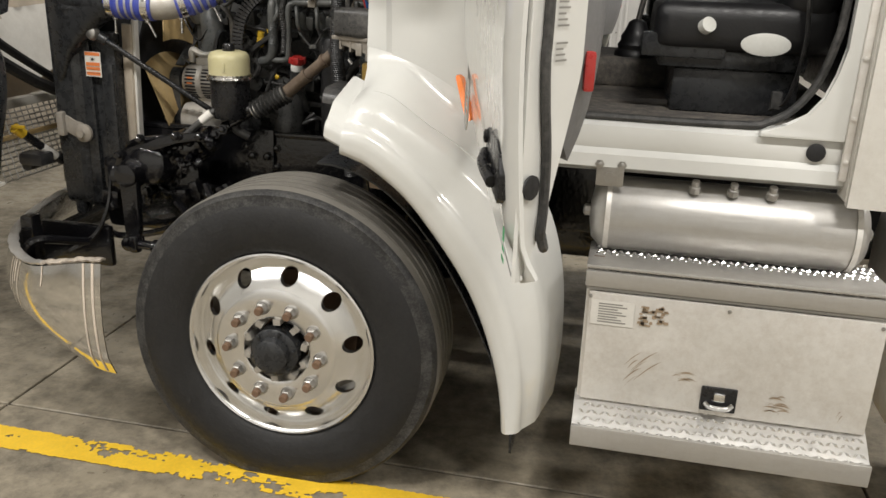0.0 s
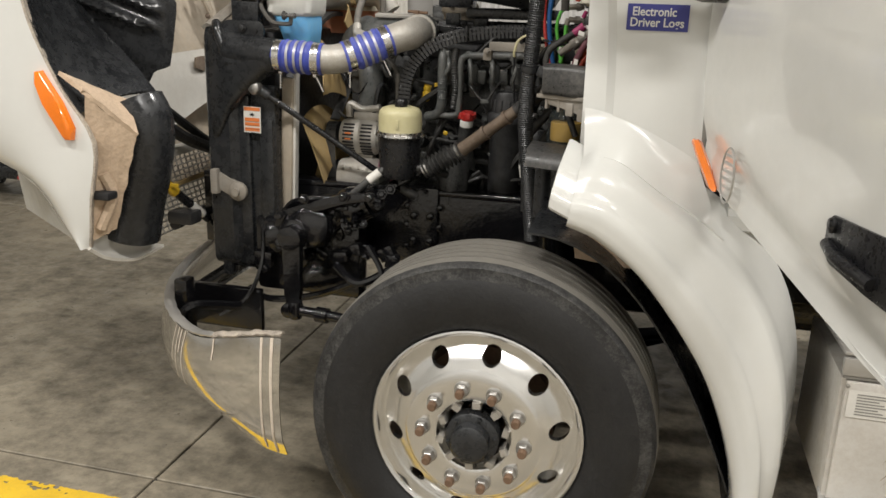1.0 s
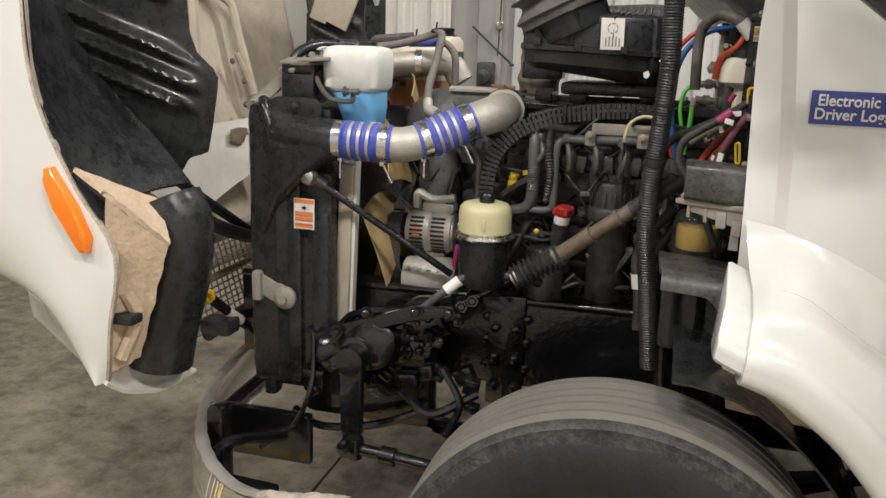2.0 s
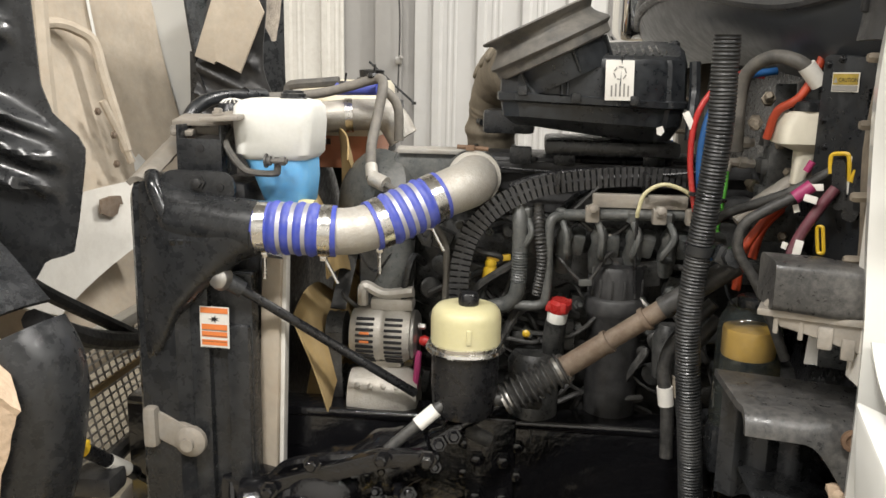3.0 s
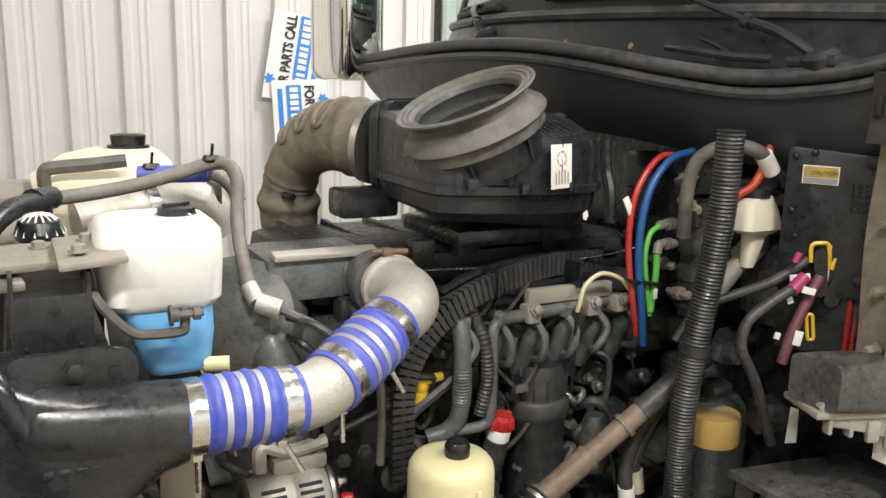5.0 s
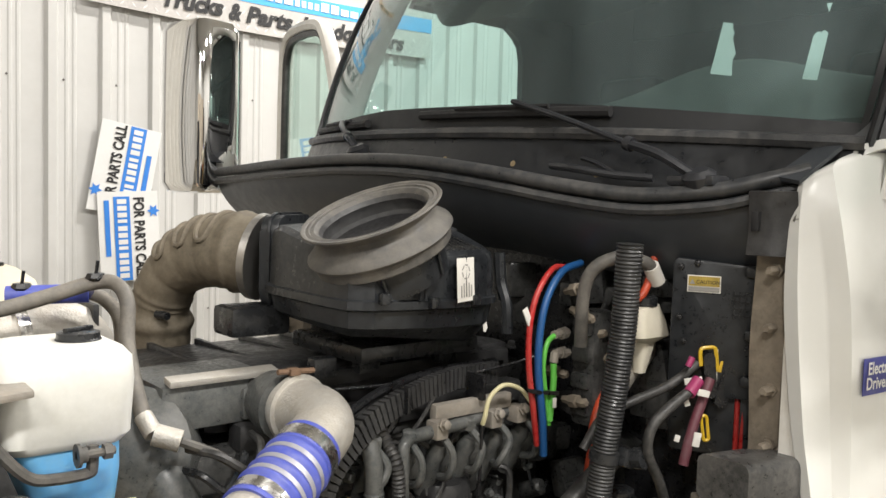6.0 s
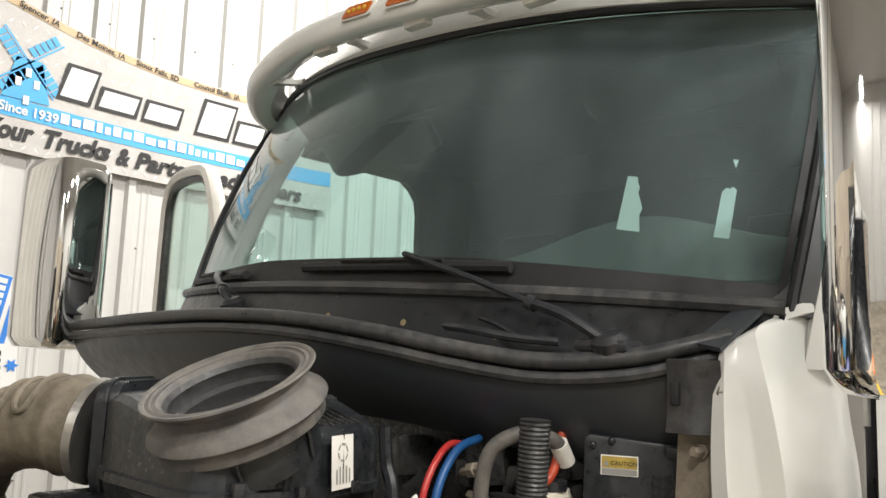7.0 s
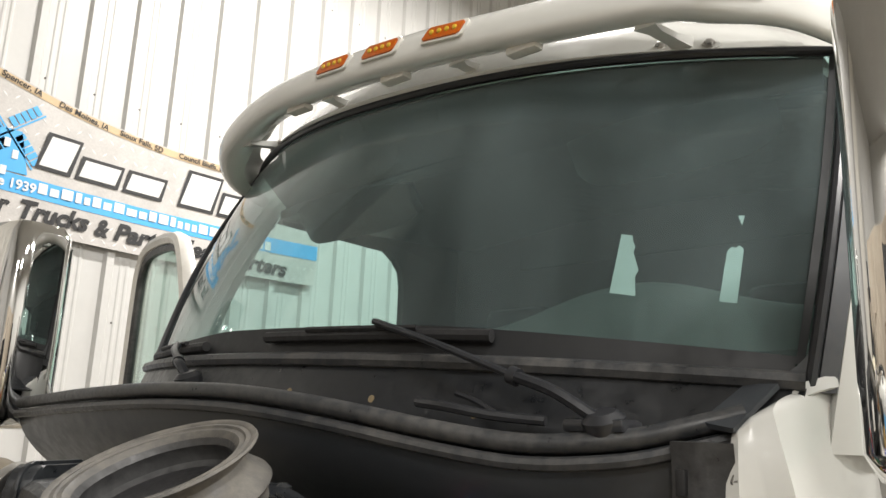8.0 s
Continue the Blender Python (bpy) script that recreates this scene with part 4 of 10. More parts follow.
def along(points, u):
    line = [Vector((x, y, 0)) for x, y in points]
    lengths = [0.0]
    for a, b in zip(line, line[1:]):
        lengths.append(lengths[-1] + (b - a).length)
    s = u * lengths[-1]
    for k in range(len(line) - 1):
        if s <= lengths[k + 1] + 1e-9:
            t = (s - lengths[k]) / (lengths[k + 1] - lengths[k])
            return line[k].lerp(line[k + 1], t), (line[k + 1] - line[k]).normalized()
    return line[-1], (line[-1] - line[-2]).normalized()


BUMPER_SMOOTH = [(p.x, p.y) for p in curve_points([(x, y, 0) for x, y in BUMPER], 6)]


def bumper_point(u, v, push=0.0):
    p, t = along(BUMPER_SMOOTH, u)
    n = Vector((t.y, -t.x, 0))
    if n.dot(Vector((p.x + 0.4, p.y, 0))) < 0:
        n = -n
    near = min(1.0, min(u, 1 - u) / 0.115)
    near = near * near * (3 - 2 * near)
    top, low = 0.680 - 0.060 * near, 0.295 + 0.115 * near
    swell = 0.022 * math.sin(math.pi * v) - 0.035 * max(0.0, v - 0.82) / 0.18 * 0.6
    return p + n * (swell + push) + Vector((0, 0, top + (low - top) * v))


bm = fresh()
surface(bm, lambda u, v: bumper_point(u, v), 90, 12, -0.004)
bumper = part("bumper", bm, CHROME, truck, "wrapped chrome front bumper with mud streaks")
bm = fresh()


def lip_point(u, v):
    p, t = along(BUMPER_SMOOTH, u)
    n = Vector((t.y, -t.x, 0))
    if n.dot(Vector((p.x + 0.4, p.y, 0))) < 0:
        n = -n
    q = bumper_point(u, 0.0)
    rough = 0.007 * noise.noise(Vector((q.x * 38, q.y * 38, v * 3)))
    return q - n * (0.030 * v - 0.003) + Vector((0, 0, 0.005 + rough + 0.004 * math.sin(v * 3)))


surface(bm, lambda u, v: lip_point(0.075 + 0.85 * u, v), 120, 4, -0.006)
part("top_lip", bm, BRUSHED, bumper, "dull bumper top flange")
for start in (0.0, 0.925):
    bm = fresh()
    surface(bm, lambda u, v: lip_point(start + 0.075 * u, v), 60, 5, -0.006)
    part("muddy_lip", bm, MUD_LIP, bumper, "bumper top flange caked with beige mud")
rnd = random.Random(12)
for u, drop, w in ((0.0085, 0.99, 0.0050), (0.0185, 0.97, 0.0040), (0.072, 0.24, 0.0032), (0.118, 0.97, 0.0022), (0.125, 0.34, 0.0028), (0.131, 0.80, 0.0020), (0.139, 0.55, 0.0020)):
    bm = fresh()
    surface(bm, lambda a, b, u=u, w=w, drop=drop: bumper_point(u + (a - 0.5) * 0.62 * w * (1 - 0.35 * b) + 0.0002 * math.sin(b * 7 + u * 99), b * drop, 0.0016), 2, 22)
    part("mud_streak", bm, MUD_PALE, bumper, "dried beige mud streak")
# steel bracing behind the bumper
for sgn in (-1, 1):
    bm = fresh()
    tube(bm, [(-1.06, sgn * 0.95, 0.52), (-1.2, sgn * 0.75, 0.5), (-1.27, sgn * 0.45, 0.5), (-1.29, 0, 0.5)], 0.022, 8)
    tube(bm, [(-0.95, sgn * 0.70, 0.56), (-1.05, sgn * 0.88, 0.60), (-1.10, sgn * 0.86, 0.42)], 0.016, 8)
    rbox(bm, (-1.05, sgn * 0.62, 0.52), (0.3, 0.03, 0.16), 0.01)
    rbox(bm, (-1.10, sgn * 0.80, 0.55), (0.05, 0.06, 0.26), 0.012)
    rbox(bm, (-0.98, sgn * 0.86, 0.47), (0.16, 0.05, 0.05), 0.01, (0, 20, 30))
    part("bumper_brace", bm, FRAME, truck, "glossy black bumper bracing")


# ----- chassis -----
for sgn in (-1, 1):
    bm = fresh()
    x0, x1 = -1.22, 3.6
    yo = sgn * 0.43
    rbox(bm, ((x0 + x1) / 2, yo, 0.835), (x1 - x0, 0.010, 0.265), 0.003)
    rbox(bm, ((x0 + x1) / 2, yo - sgn * 0.036, 0.962), (x1 - x0, 0.090, 0.024), 0.010, seg=3)
    rbox(bm, ((x0 + x1) / 2, yo - sgn * 0.04, 0.705), (x1 - x0, 0.085, 0.010), 0.004)
    rail = part("frame_rail", bm, FRAME, truck, "glossy black steel frame rail")
    bm = fresh()
    for x in (-0.42, -0.30, 0.12, 0.28, 0.62, 1.1):
        for z in (0.76, 0.84, 0.91):
            bolt(bm, (x, yo + sgn * 0.005, z), (0, sgn, 0), 0.012, 0.012)
    part("rail_bolts", bm, FRAME, rail)
    bm = fresh()
    rbox(bm, (-0.36, yo + sgn * 0.012, 0.81), (0.11, 0.014, 0.34), 0.01)
    for z in (0.70, 0.79, 0.88):
        bolt(bm, (-0.39, yo + sgn * 0.02, z), (0, sgn, 0), 0.014, 0.014)
        bolt(bm, (-0.33, yo + sgn * 0.02, z), (0, sgn, 0), 0.014, 0.014)
    part("spring_hanger", bm, FRAME, rail, "bolted black spring bracket")
    bm = fresh()
    for k in range(3):
        tube(bm, [(-0.72 + 0.08 * k, sgn * 0.47, 0.60 - 0.025 * k), (-0.3, sgn * 0.47, 0.53 - 0.025 * k), (0, sgn * 0.47, 0.51 - 0.025 * k), (0.35, sgn * 0.47, 0.54 - 0.025 * k), (0.75 - 0.08 * k, sgn * 0.47, 0.62 - 0.025 * k)], 0.038, 4, 5, flat=0.32)
    part("leaf_spring", bm, FRAME, truck, "black leaf spring")
    bm = fresh()
    rod(bm, (0.12, sgn * 0.50, 0.55), (0.10, sgn * 0.52, 0.98), 0.035, 14)
    rod(bm, (0.115, sgn * 0.505, 0.72), (0.10, sgn * 0.52, 0.98), 0.045, 14)
    part("shock_absorber", bm, FRAME, truck, "black shock absorber")
bm = fresh()
tube(bm, [(0, -0.98, 0.46), (0, -0.82, 0.47), (0, -0.6, 0.40), (0, 0, 0.38), (0, 0.6, 0.40), (0, 0.82, 0.47), (0, 0.98, 0.46)], 0.06, 8, 6, flat=0.8)
for sgn in (-1, 1):
    lathe(bm, [(0.04, -0.14), (0.055, -0.1), (0.055, 0.1), (0.04, 0.14)], (0, sgn * 0.84, 0.465), (0, 0, 1), 14)
    rbox(bm, (-0.09, sgn * 0.80, 0.56), (0.24, 0.05, 0.05), 0.015)
part("front_axle", bm, FRAME, truck, "black forged front axle beam")
bm = fresh()
for x in (-1.12, 0.95, 2.4):
    rbox(bm, (x, 0, 0.83), (0.10, 0.84, 0.2), 0.015)
rbox(bm, (0.62, -0.2, 0.78), (0.9, 0.34, 0.42), 0.06)
part("crossmembers", bm, FRAME, truck, "black chassis crossmembers and gearbox")
# dark liner behind the driver's wheel and under the cab
bm = fresh()
surface(bm, lambda u, v: (0.10 + 0.62 * u, -0.55 - 0.52 * v, 1.05 - 0.02 * v - 0.75 * u ** 2.2), 14, 4, 0.005)
part("wheel_liner", bm, BLACK, truck, "black plastic wheel-well liner")
bm = fresh()
surface(bm, lambda u, v: (0.10 + 0.62 * u, 0.55 + 0.52 * v, 1.05 - 0.02 * v - 0.75 * u ** 2.2), 14, 4, 0.005)
part("wheel_liner", bm, BLACK, truck, "black plastic wheel-well liner")


# ----- steering gear and linkage -----
bm = fresh()
lathe(bm, [(0.03, -0.11), (0.055, -0.10), (0.075, -0.04), (0.085, 0.02), (0.075, 0.08), (0.05, 0.10)], (-0.70, -0.60, 0.86), (0, -1, 0.12), 22)
lathe(bm, [(0.058, 0.0), (0.058, 0.03), (0.046, 0.035), (0.046, 0.05), (0.03, 0.056)], (-0.735, -0.665, 0.845), (0, -1, 0.1), 22)
tube(bm, [(-0.86, -0.585, 0.80), (-0.70, -0.585, 0.865), (-0.52, -0.575, 0.945)], 0.062, 14, swell=lambda s: 0.066 + 0.006 * math.cos(s * 60))
lathe(bm, [(0.06, 0), (0.06, 0.02), (0.045, 0.025), (0.045, 0.06), (0.03, 0.065)], (-0.53, -0.577, 0.94), (0.9, 0.05, 0.43), 18)
rnd = random.Random(5)
for k in range(26):
    x, z = rnd.uniform(-0.85, -0.45), rnd.uniform(-0.07, 0.07)
    axis = Vector((rnd.uniform(-0.3, 0.3), -1, rnd.uniform(-0.2, 0.6)))
    bolt(bm, (x, -0.645 + rnd.uniform(-0.01, 0.02), 0.86 + (x + 0.7) * 0.4 + z), axis, rnd.uniform(0.007, 0.013), rnd.uniform(0.01, 0.03))
gear = part("steering_gear", bm, FRAME, truck, "glossy wet-looking black steering gear box")
bm = fresh()
outline = [(-0.16, 0.0), (-0.13, 0.055), (0.10, 0.105), (0.20, 0.10), (0.20, 0.075), (0.10, 0.075), (-0.10, 0.03), (-0.12, 0.0)]
prism(bm, outline, plane_pose((-0.66, -0.655, 0.875), (1, 0, 0.12), (0, 0, 1)), 0.03, 0.004)
tube(bm, [(-0.80, -0.64, 0.90), (-0.74, -0.65, 0.945), (-0.55, -0.65, 0.975), (-0.46, -0.62, 0.96)], 0.012, 8)
for x, z in ((-0.79, 0.90), (-0.70, 0.965), (-0.56, 0.985), (-0.47, 0.99)):
    bolt(bm, (x, -0.69, z), (0, -1, 0), 0.013, 0.02)
part("gear_bracket", bm, FRAME, gear, "slotted black steel bracket")
bm = fresh()
outline = [(-0.035, 0.03), (0.035, 0.03), (0.028, -0.20), (0.018, -0.26), (-0.018, -0.26), (-0.028, -0.20)]
prism(bm, outline, plane_pose((-0.725, -0.725, 0.845), (1, 0, 0), (0, 0, 1)), 0.03, 0.006)
lathe(bm, [(0.04, 0), (0.04, 0.05), (0.02, 0.055)], (-0.725, -0.72, 0.845), (0, -1, 0), 16)
lathe(bm, [(0.026, -0.03), (0.026, 0.04), (0.014, 0.045)], (-0.725, -0.75, 0.60), (0, -1, 0), 14)
part("pitman_arm", bm, FRAME, gear, "black pitman arm")
bm = fresh()
tube(bm, [(-0.71, -0.78, 0.605), (-0.5, -0.80, 0.60), (-0.2, -0.82, 0.575), (-0.08, -0.80, 0.56)], 0.017, 10)
rod(bm, (-0.62, -0.79, 0.603), (-0.58, -0.793, 0.602), 0.026, 12)
lathe(bm, [(0.02, -0.03), (0.03, 0.0), (0.022, 0.03)], (-0.70, -0.78, 0.605), (0, 0, 1), 12)
part("drag_link", bm, FRAME, truck, "black steel drag link")
bm = fresh()
tube(bm, [(-1.0, -0.52, 0.56), (-0.88, -0.60, 0.56), (-0.70, -0.62, 0.60), (-0.55, -0.60, 0.66)], 0.013, 8)
tube(bm, [(-0.92, -0.56, 0.84), (-0.90, -0.62, 0.70), (-0.94, -0.66, 0.58), (-1.02, -0.72, 0.52)], 0.008, 6)
tube(bm, [(-0.5, -0.62, 0.80), (-0.44, -0.66, 0.72), (-0.48, -0.66, 0.62)], 0.011, 6)
tube(bm, [(-0.62, -0.62, 0.72), (-0.52, -0.66, 0.68), (-0.40, -0.62, 0.74)], 0.014, 8)
for k in range(22):
    p = (rnd.uniform(-0.92, -0.42), rnd.uniform(-0.62, -0.5), rnd.uniform(0.60, 0.84))
    rbox(bm, p, (rnd.uniform(0.02, 0.07), 0.04, rnd.uniform(0.02, 0.06)), 0.006, (0, rnd.uniform(-40, 40), 0))
rbox(bm, (-0.75, -0.52, 0.72), (0.40, 0.10, 0.28), 0.03)
part("lower_brackets", bm, FRAME, truck, "glossy black brackets and lines below the steering gear")
# steering shaft
bm = fresh()
rod(bm, (-0.47, -0.575, 0.975), (-0.309, -0.556, 1.078), 0.0125, 14)
lathe(bm, [(0.022, 0), (0.024, 0.03), (0.018, 0.05), (0.026, 0.07), (0.02, 0.09)], (-0.49, -0.577, 0.965), (0.84, 0.1, 0.53), 12)
for q in (-0.46, -0.43):
    bolt(bm, (q, -0.60, 0.975 + (q + 0.47) * 0.64), (0.2, -1, 0.3), 0.012, 0.02)
shaft = part("steering_shaft", bm, FRAME, truck, "steering shaft with a rubber bellows")
bm = fresh()
tube(bm, [(-0.325, -0.556, 1.068), (-0.21, -0.536, 1.137)], 0.03, 20, swell=lambda s: 0.031 + 0.0065 * math.cos(s / 0.0145 * 2 * math.pi))
part("bellows", bm, RUBBER, shaft, "black ribbed rubber boot")
bm = fresh()
a, b = Vector((-0.215, -0.537, 1.134)), Vector((0.10, -0.60, 1.385))
d = (b - a).normalized()
rod(bm, a, a + d * 0.11, 0.0225, 20)
rod(bm, a + d * 0.11, b, 0.0195, 20)
for s in (0.005, 0.11, 0.20):
    rod(bm, a + d * s, a + d * (s + 0.010), 0.0245, 20)
part("outer_tube", bm, SHAFT, shaft, "rust-brown shaft tube")
bm = fresh()
rod(bm, a + d * 0.255, b, 0.0215, 18)
rod(bm, a + d * 0.245, a + d * 0.258, 0.0232, 18)
part("upper_sleeve", bm, RUBBER, shaft, "black sleeve on the upper shaft")
bm = fresh()
rod(bm, a - d * 0.006, a + d * 0.012, 0.031, 20)
rod(bm, (-0.33, -0.557, 1.064), (-0.316, -0.555, 1.072), 0.028, 20)
part("boot_clamp", bm, STEEL, shaft, "bright clamp")
# power-steering hose with a pale collar
bm = fresh()
tube(bm, [(-0.60, -0.63, 0.93), (-0.56, -0.63, 0.975), (-0.50, -0.62, 1.03), (-0.44, -0.60, 1.075), (-0.38, -0.57, 1.08)], 0.012, 10)
hose = part("steering_hose", bm, RUBBER, truck, "black pressure hose with a pale tape collar")
bm = fresh()
rod(bm, (-0.50, -0.622, 1.03), (-0.465, -0.61, 1.06), 0.0155, 14)
part("tape", bm, PAPER, hose, "pale tape collar")


# ----- radiator pack -----
bm = fresh()
rbox(bm, (-0.975, 0.0, 1.06), (0.14, 0.92, 0.86), 0.02)
radiator = part("radiator", bm, BLACK_DUSTY, truck, "dusty radiator and charge-air cooler stack")
for sgn in (-1, 1):
    bm = fresh()
    y = sgn * 0.50

    def tank_ring(x, z0, z1, depth, r):
        return [(x, y + sgn * q, z) for z, q in ((a, b) for a, b in rounded((z0 + z1) / 2, 0.02, z1 - z0, depth, r, 5))]
    pts = [tank_ring(-1.112, 0.70, 1.49, 0.10, 0.03), tank_ring(-1.10, 0.66, 1.515, 0.13, 0.045), tank_ring(-1.02, 0.66, 1.51, 0.14, 0.05),
           tank_ring(-0.995, 0.68, 1.48, 0.10, 0.04)]
    loft(bm, pts)
    # funnel to the outlet
    n = 24

    def cross(x, zc, yc, hz, hy, round_):
        out = []
        for k in range(n):
            a = 2 * math.pi * k / n
            ca, sa = math.cos(a), math.sin(a)
            e = 2.0 / (2.0 + 3.0 * (1 - round_))
            out.append((x, yc + hy * math.copysign(abs(ca) ** e, ca), zc + hz * math.copysign(abs(sa) ** e, sa)))
        return out
    if sgn < 0:
        loft(bm, [cross(-1.085, 1.305, -0.540, 0.215, 0.052, 0.15), cross(-1.05, 1.325, -0.553, 0.186, 0.056, 0.2), cross(-1.01, 1.357, -0.564, 0.136, 0.056, 0.4), cross(-0.96, 1.379, -0.572, 0.104, 0.055, 0.6),
                  cross(-0.91, 1.396, -0.579, 0.080, 0.054, 0.8), cross(-0.87, 1.408, -0.583, 0.062, 0.053, 1.0), cross(-0.835, 1.413, -0.584, 0.054, 0.052, 1.0)])
        tube(bm, [(-1.045, -0.545, 1.448), (-1.01, -0.566, 1.433), (-0.95, -0.577, 1.424), (-0.835, -0.584, 1.415)], 0.055, 24, 6, swell=lambda s: 0.042 + 0.014 * min(1.0, s / 0.05))
        tube(bm, [(-1.062, -0.570, 1.515), (-1.050, -0.592, 1.495), (-1.030, -0.602, 1.455), (-1.012, -0.606, 1.425)], 0.016, 10)
    side_tank = part("side_tank", bm, BLACK, radiator, "black moulded charge-air cooler tank")
    if sgn < 0:
        bm = fresh()
        for k in range(6):
            rbox(bm, (-1.002 + 0.0185 * k, -0.6215 - 0.0006 * k, 1.386), (0.013, 0.006, 0.015), 0.002, (28, 0, 0))
        part("raised_bars", bm, BLACK, side_tank, "raised bars moulded in the tank")
# side plate with a deep recess, a flange and ribs
bm = fresh()
rbox(bm, (-0.965, -0.525, 0.98), (0.20, 0.05, 0.66), 0.012)
rbox(bm, (-0.990, -0.553, 0.98), (0.07, 0.03, 0.62), 0.012)
rbox(bm, (-1.06, -0.545, 0.92), (0.04, 0.06, 0.60), 0.015)
rbox(bm, (-0.895, -0.553, 0.94), (0.05, 0.025, 0.52), 0.010)
tube(bm, [(-1.045, -0.565, 0.72), (-1.045, -0.57, 1.05), (-1.03, -0.575, 1.22), (-0.97, -0.58, 1.31), (-0.90, -0.585, 1.345)], 0.014, 8)
side_plate = part("side_plate", bm, BLACK, radiator, "black side plate with a warning decal")
bm = fresh()
rbox(bm, (-0.845, -0.50, 1.03), (0.05, 0.022, 0.62), 0.004, (0, 3, -20))
part("shroud_strip", bm, HOOD_IN, radiator, "dusty beige fan shroud edge")
bm = fresh()
rbox(bm, (-0.815, -0.50, 1.05), (0.010, 0.03, 0.66), 0.003, (0, 2, 0))
part("shroud_edge", bm, WHITE_DULL, radiator, "pale shroud rim")
# decal
dm = plane_pose((-0.973, -0.571, 1.152), (1, -0.02, -0.01), (0, 0, 1))
bm = fresh()
prism(bm, [(0, 0), (0.064, 0), (0.064, 0.09), (0, 0.09)], dm, 0.0015)
decal = part("decal", bm, PAPER, side_plate, "white and orange warning decal", 0)
bm = fresh()
flat_rect(bm, dm, 0.002, 0.076, 0.062, 0.088, 0.0025)
for z in (0.046, 0.030, 0.012):
    flat_rect(bm, dm, 0.004, z - 0.006, 0.060, z + 0.006, 0.0025)
part("decal_bars", bm, LABEL_ORANGE, decal, smooth=0)
bm = fresh()
put(bm, [dm @ Vector((0.032 + 0.013 * math.cos(a) * (1 if k % 2 else 0.35), 0.063 + 0.009 * math.sin(a) * (1 if k % 2 else 0.35), 0.0025)) for k, a in ((k, math.pi / 7 * k) for k in range(14))], [tuple(range(14))])
for k in range(4):
    flat_rect(bm, dm, 0.004, 0.0385 - 0.0125 * k, 0.06, 0.0395 - 0.0125 * k, 0.0028)
part("decal_print", bm, INK, decal, smooth=0)
# stay rod and its ball end
bm = fresh()
rod(bm, (-0.905, -0.585, 1.303), (-0.53, -0.455, 1.03), 0.0105, 12)
stay = part("stay_rod", bm, BLACK_CLEAN, truck, "black radiator stay rod with a steel end")
bm = fresh()
lathe(bm, [(0.006, -0.01), (0.022, -0.006), (0.026, 0.008), (0.02, 0.022), (0.008, 0.028)], (-0.914, -0.586, 1.308), (-0.1, -1, 0.15), 18)
part("ball_end", bm, STEEL, stay, "worn steel bolt head")
bm = fresh()
rod(bm, (-0.905, -0.585, 1.303), (-0.875, -0.575, 1.282), 0.018, 12)
part("rod_collar", bm, BLACK, stay)
# hood pivot with bolt on the plate
bm = fresh()
lathe(bm, [(0.034, 0), (0.034, 0.012), (0.024, 0.02), (0.014, 0.022), (0.014, 0.032)], (-0.995, -0.585, 0.945), (0, -1, 0), 20)
rbox(bm, (-1.03, -0.585, 0.96), (0.11, 0.02, 0.06), 0.012, (0, 25, 0))
rbox(bm, (-1.08, -0.585, 0.975), (0.03, 0.05, 0.09), 0.01)
part("hood_stop", bm, CAST_DIRTY, radiator, "scuffed steel hood stop bracket")
# upper tab, bracket box and top plates
bm = fresh()
prism(bm, rounded(0, 0, 0.158, 0.072, 0.03, 5), plane_pose((-0.966, -0.565, 1.490), (1, 0, 0), (0, 0, 1)), 0.01, 0.002)
tab = part("top_tab", bm, BLACK, radiator, "black steel tab with a hex bolt")
bm = fresh()
bolt(bm, (-0.963, -0.576, 1.502), (0, -1, 0), 0.011, 0.012)
part("tab_bolt", bm, BLACK_DUSTY, tab)
bm = fresh()
lathe(bm, [(0.008, 0), (0.008, 0.003), (0.004, 0.0035)], (-0.916, -0.576, 1.494), (0, -1, 0), 10)
part("tab_hole", bm, INK, tab)
bm = fresh()
rbox(bm, (-0.982, -0.515, 1.548), (0.098, 0.008, 0.076), 0.003)
for x in (-1.028, -0.936):
    rbox(bm, (x, -0.475, 1.562), (0.006, 0.085, 0.104), 0.002)
rbox(bm, (-0.982, -0.475, 1.508), (0.098, 0.085, 0.006), 0.002)
box = part("bracket_box", bm, BLACK, radiator, "square black steel bracket")
bm = fresh()
for x, z, r in ((-0.978, 1.566, 0.008), (-1.015, 1.518, 0.003), (-0.950, 1.518, 0.003)):
    lathe(bm, [(r, 0), (r, 0.0025), (r * 0.6, 0.003)], (x, -0.5185, z), (0, -1, 0), 12)
part("bracket_hole", bm, INK, box)
bm = fresh()
rbox(bm, (-1.0, -0.42, 1.62), (0.13, 0.10, 0.012), 0.004, (6, 0, 8))
rbox(bm, (-0.93, -0.46, 1.632), (0.085, 0.16, 0.010), 0.004, (3, -4, 0))
rbox(bm, (-1.0, 0.0, 1.60), (0.12, 0.9, 0.02), 0.005)
rbox(bm, (-1.0, 0.25, 1.63), (0.10, 0.3, 0.012), 0.004)
for p in ((-0.93, -0.42, 1.638), (-0.99, -0.40, 1.627), (-0.945, -0.50, 1.638)):
    bolt(bm, p, (0, 0, 1), 0.009, 0.01)
part("top_plate", bm, CAST_DIRTY, radiator, "dusty pale upper mounting plates")
bm = fresh()
surface(bm, lambda u, v: (-1.112 + 0.052 * v + 0.012 * u, -0.585 + 0.205 * u, 1.512 + 0.085 * u - 0.012 * (2 * v - 1) ** 2 + 0.004 * noise.noise(Vector((u * 9, v * 5, 3.0)))), 12, 6, 0.012)
rbox(bm, (-1.085, -0.25, 1.590), (0.05, 0.26, 0.03), 0.010)
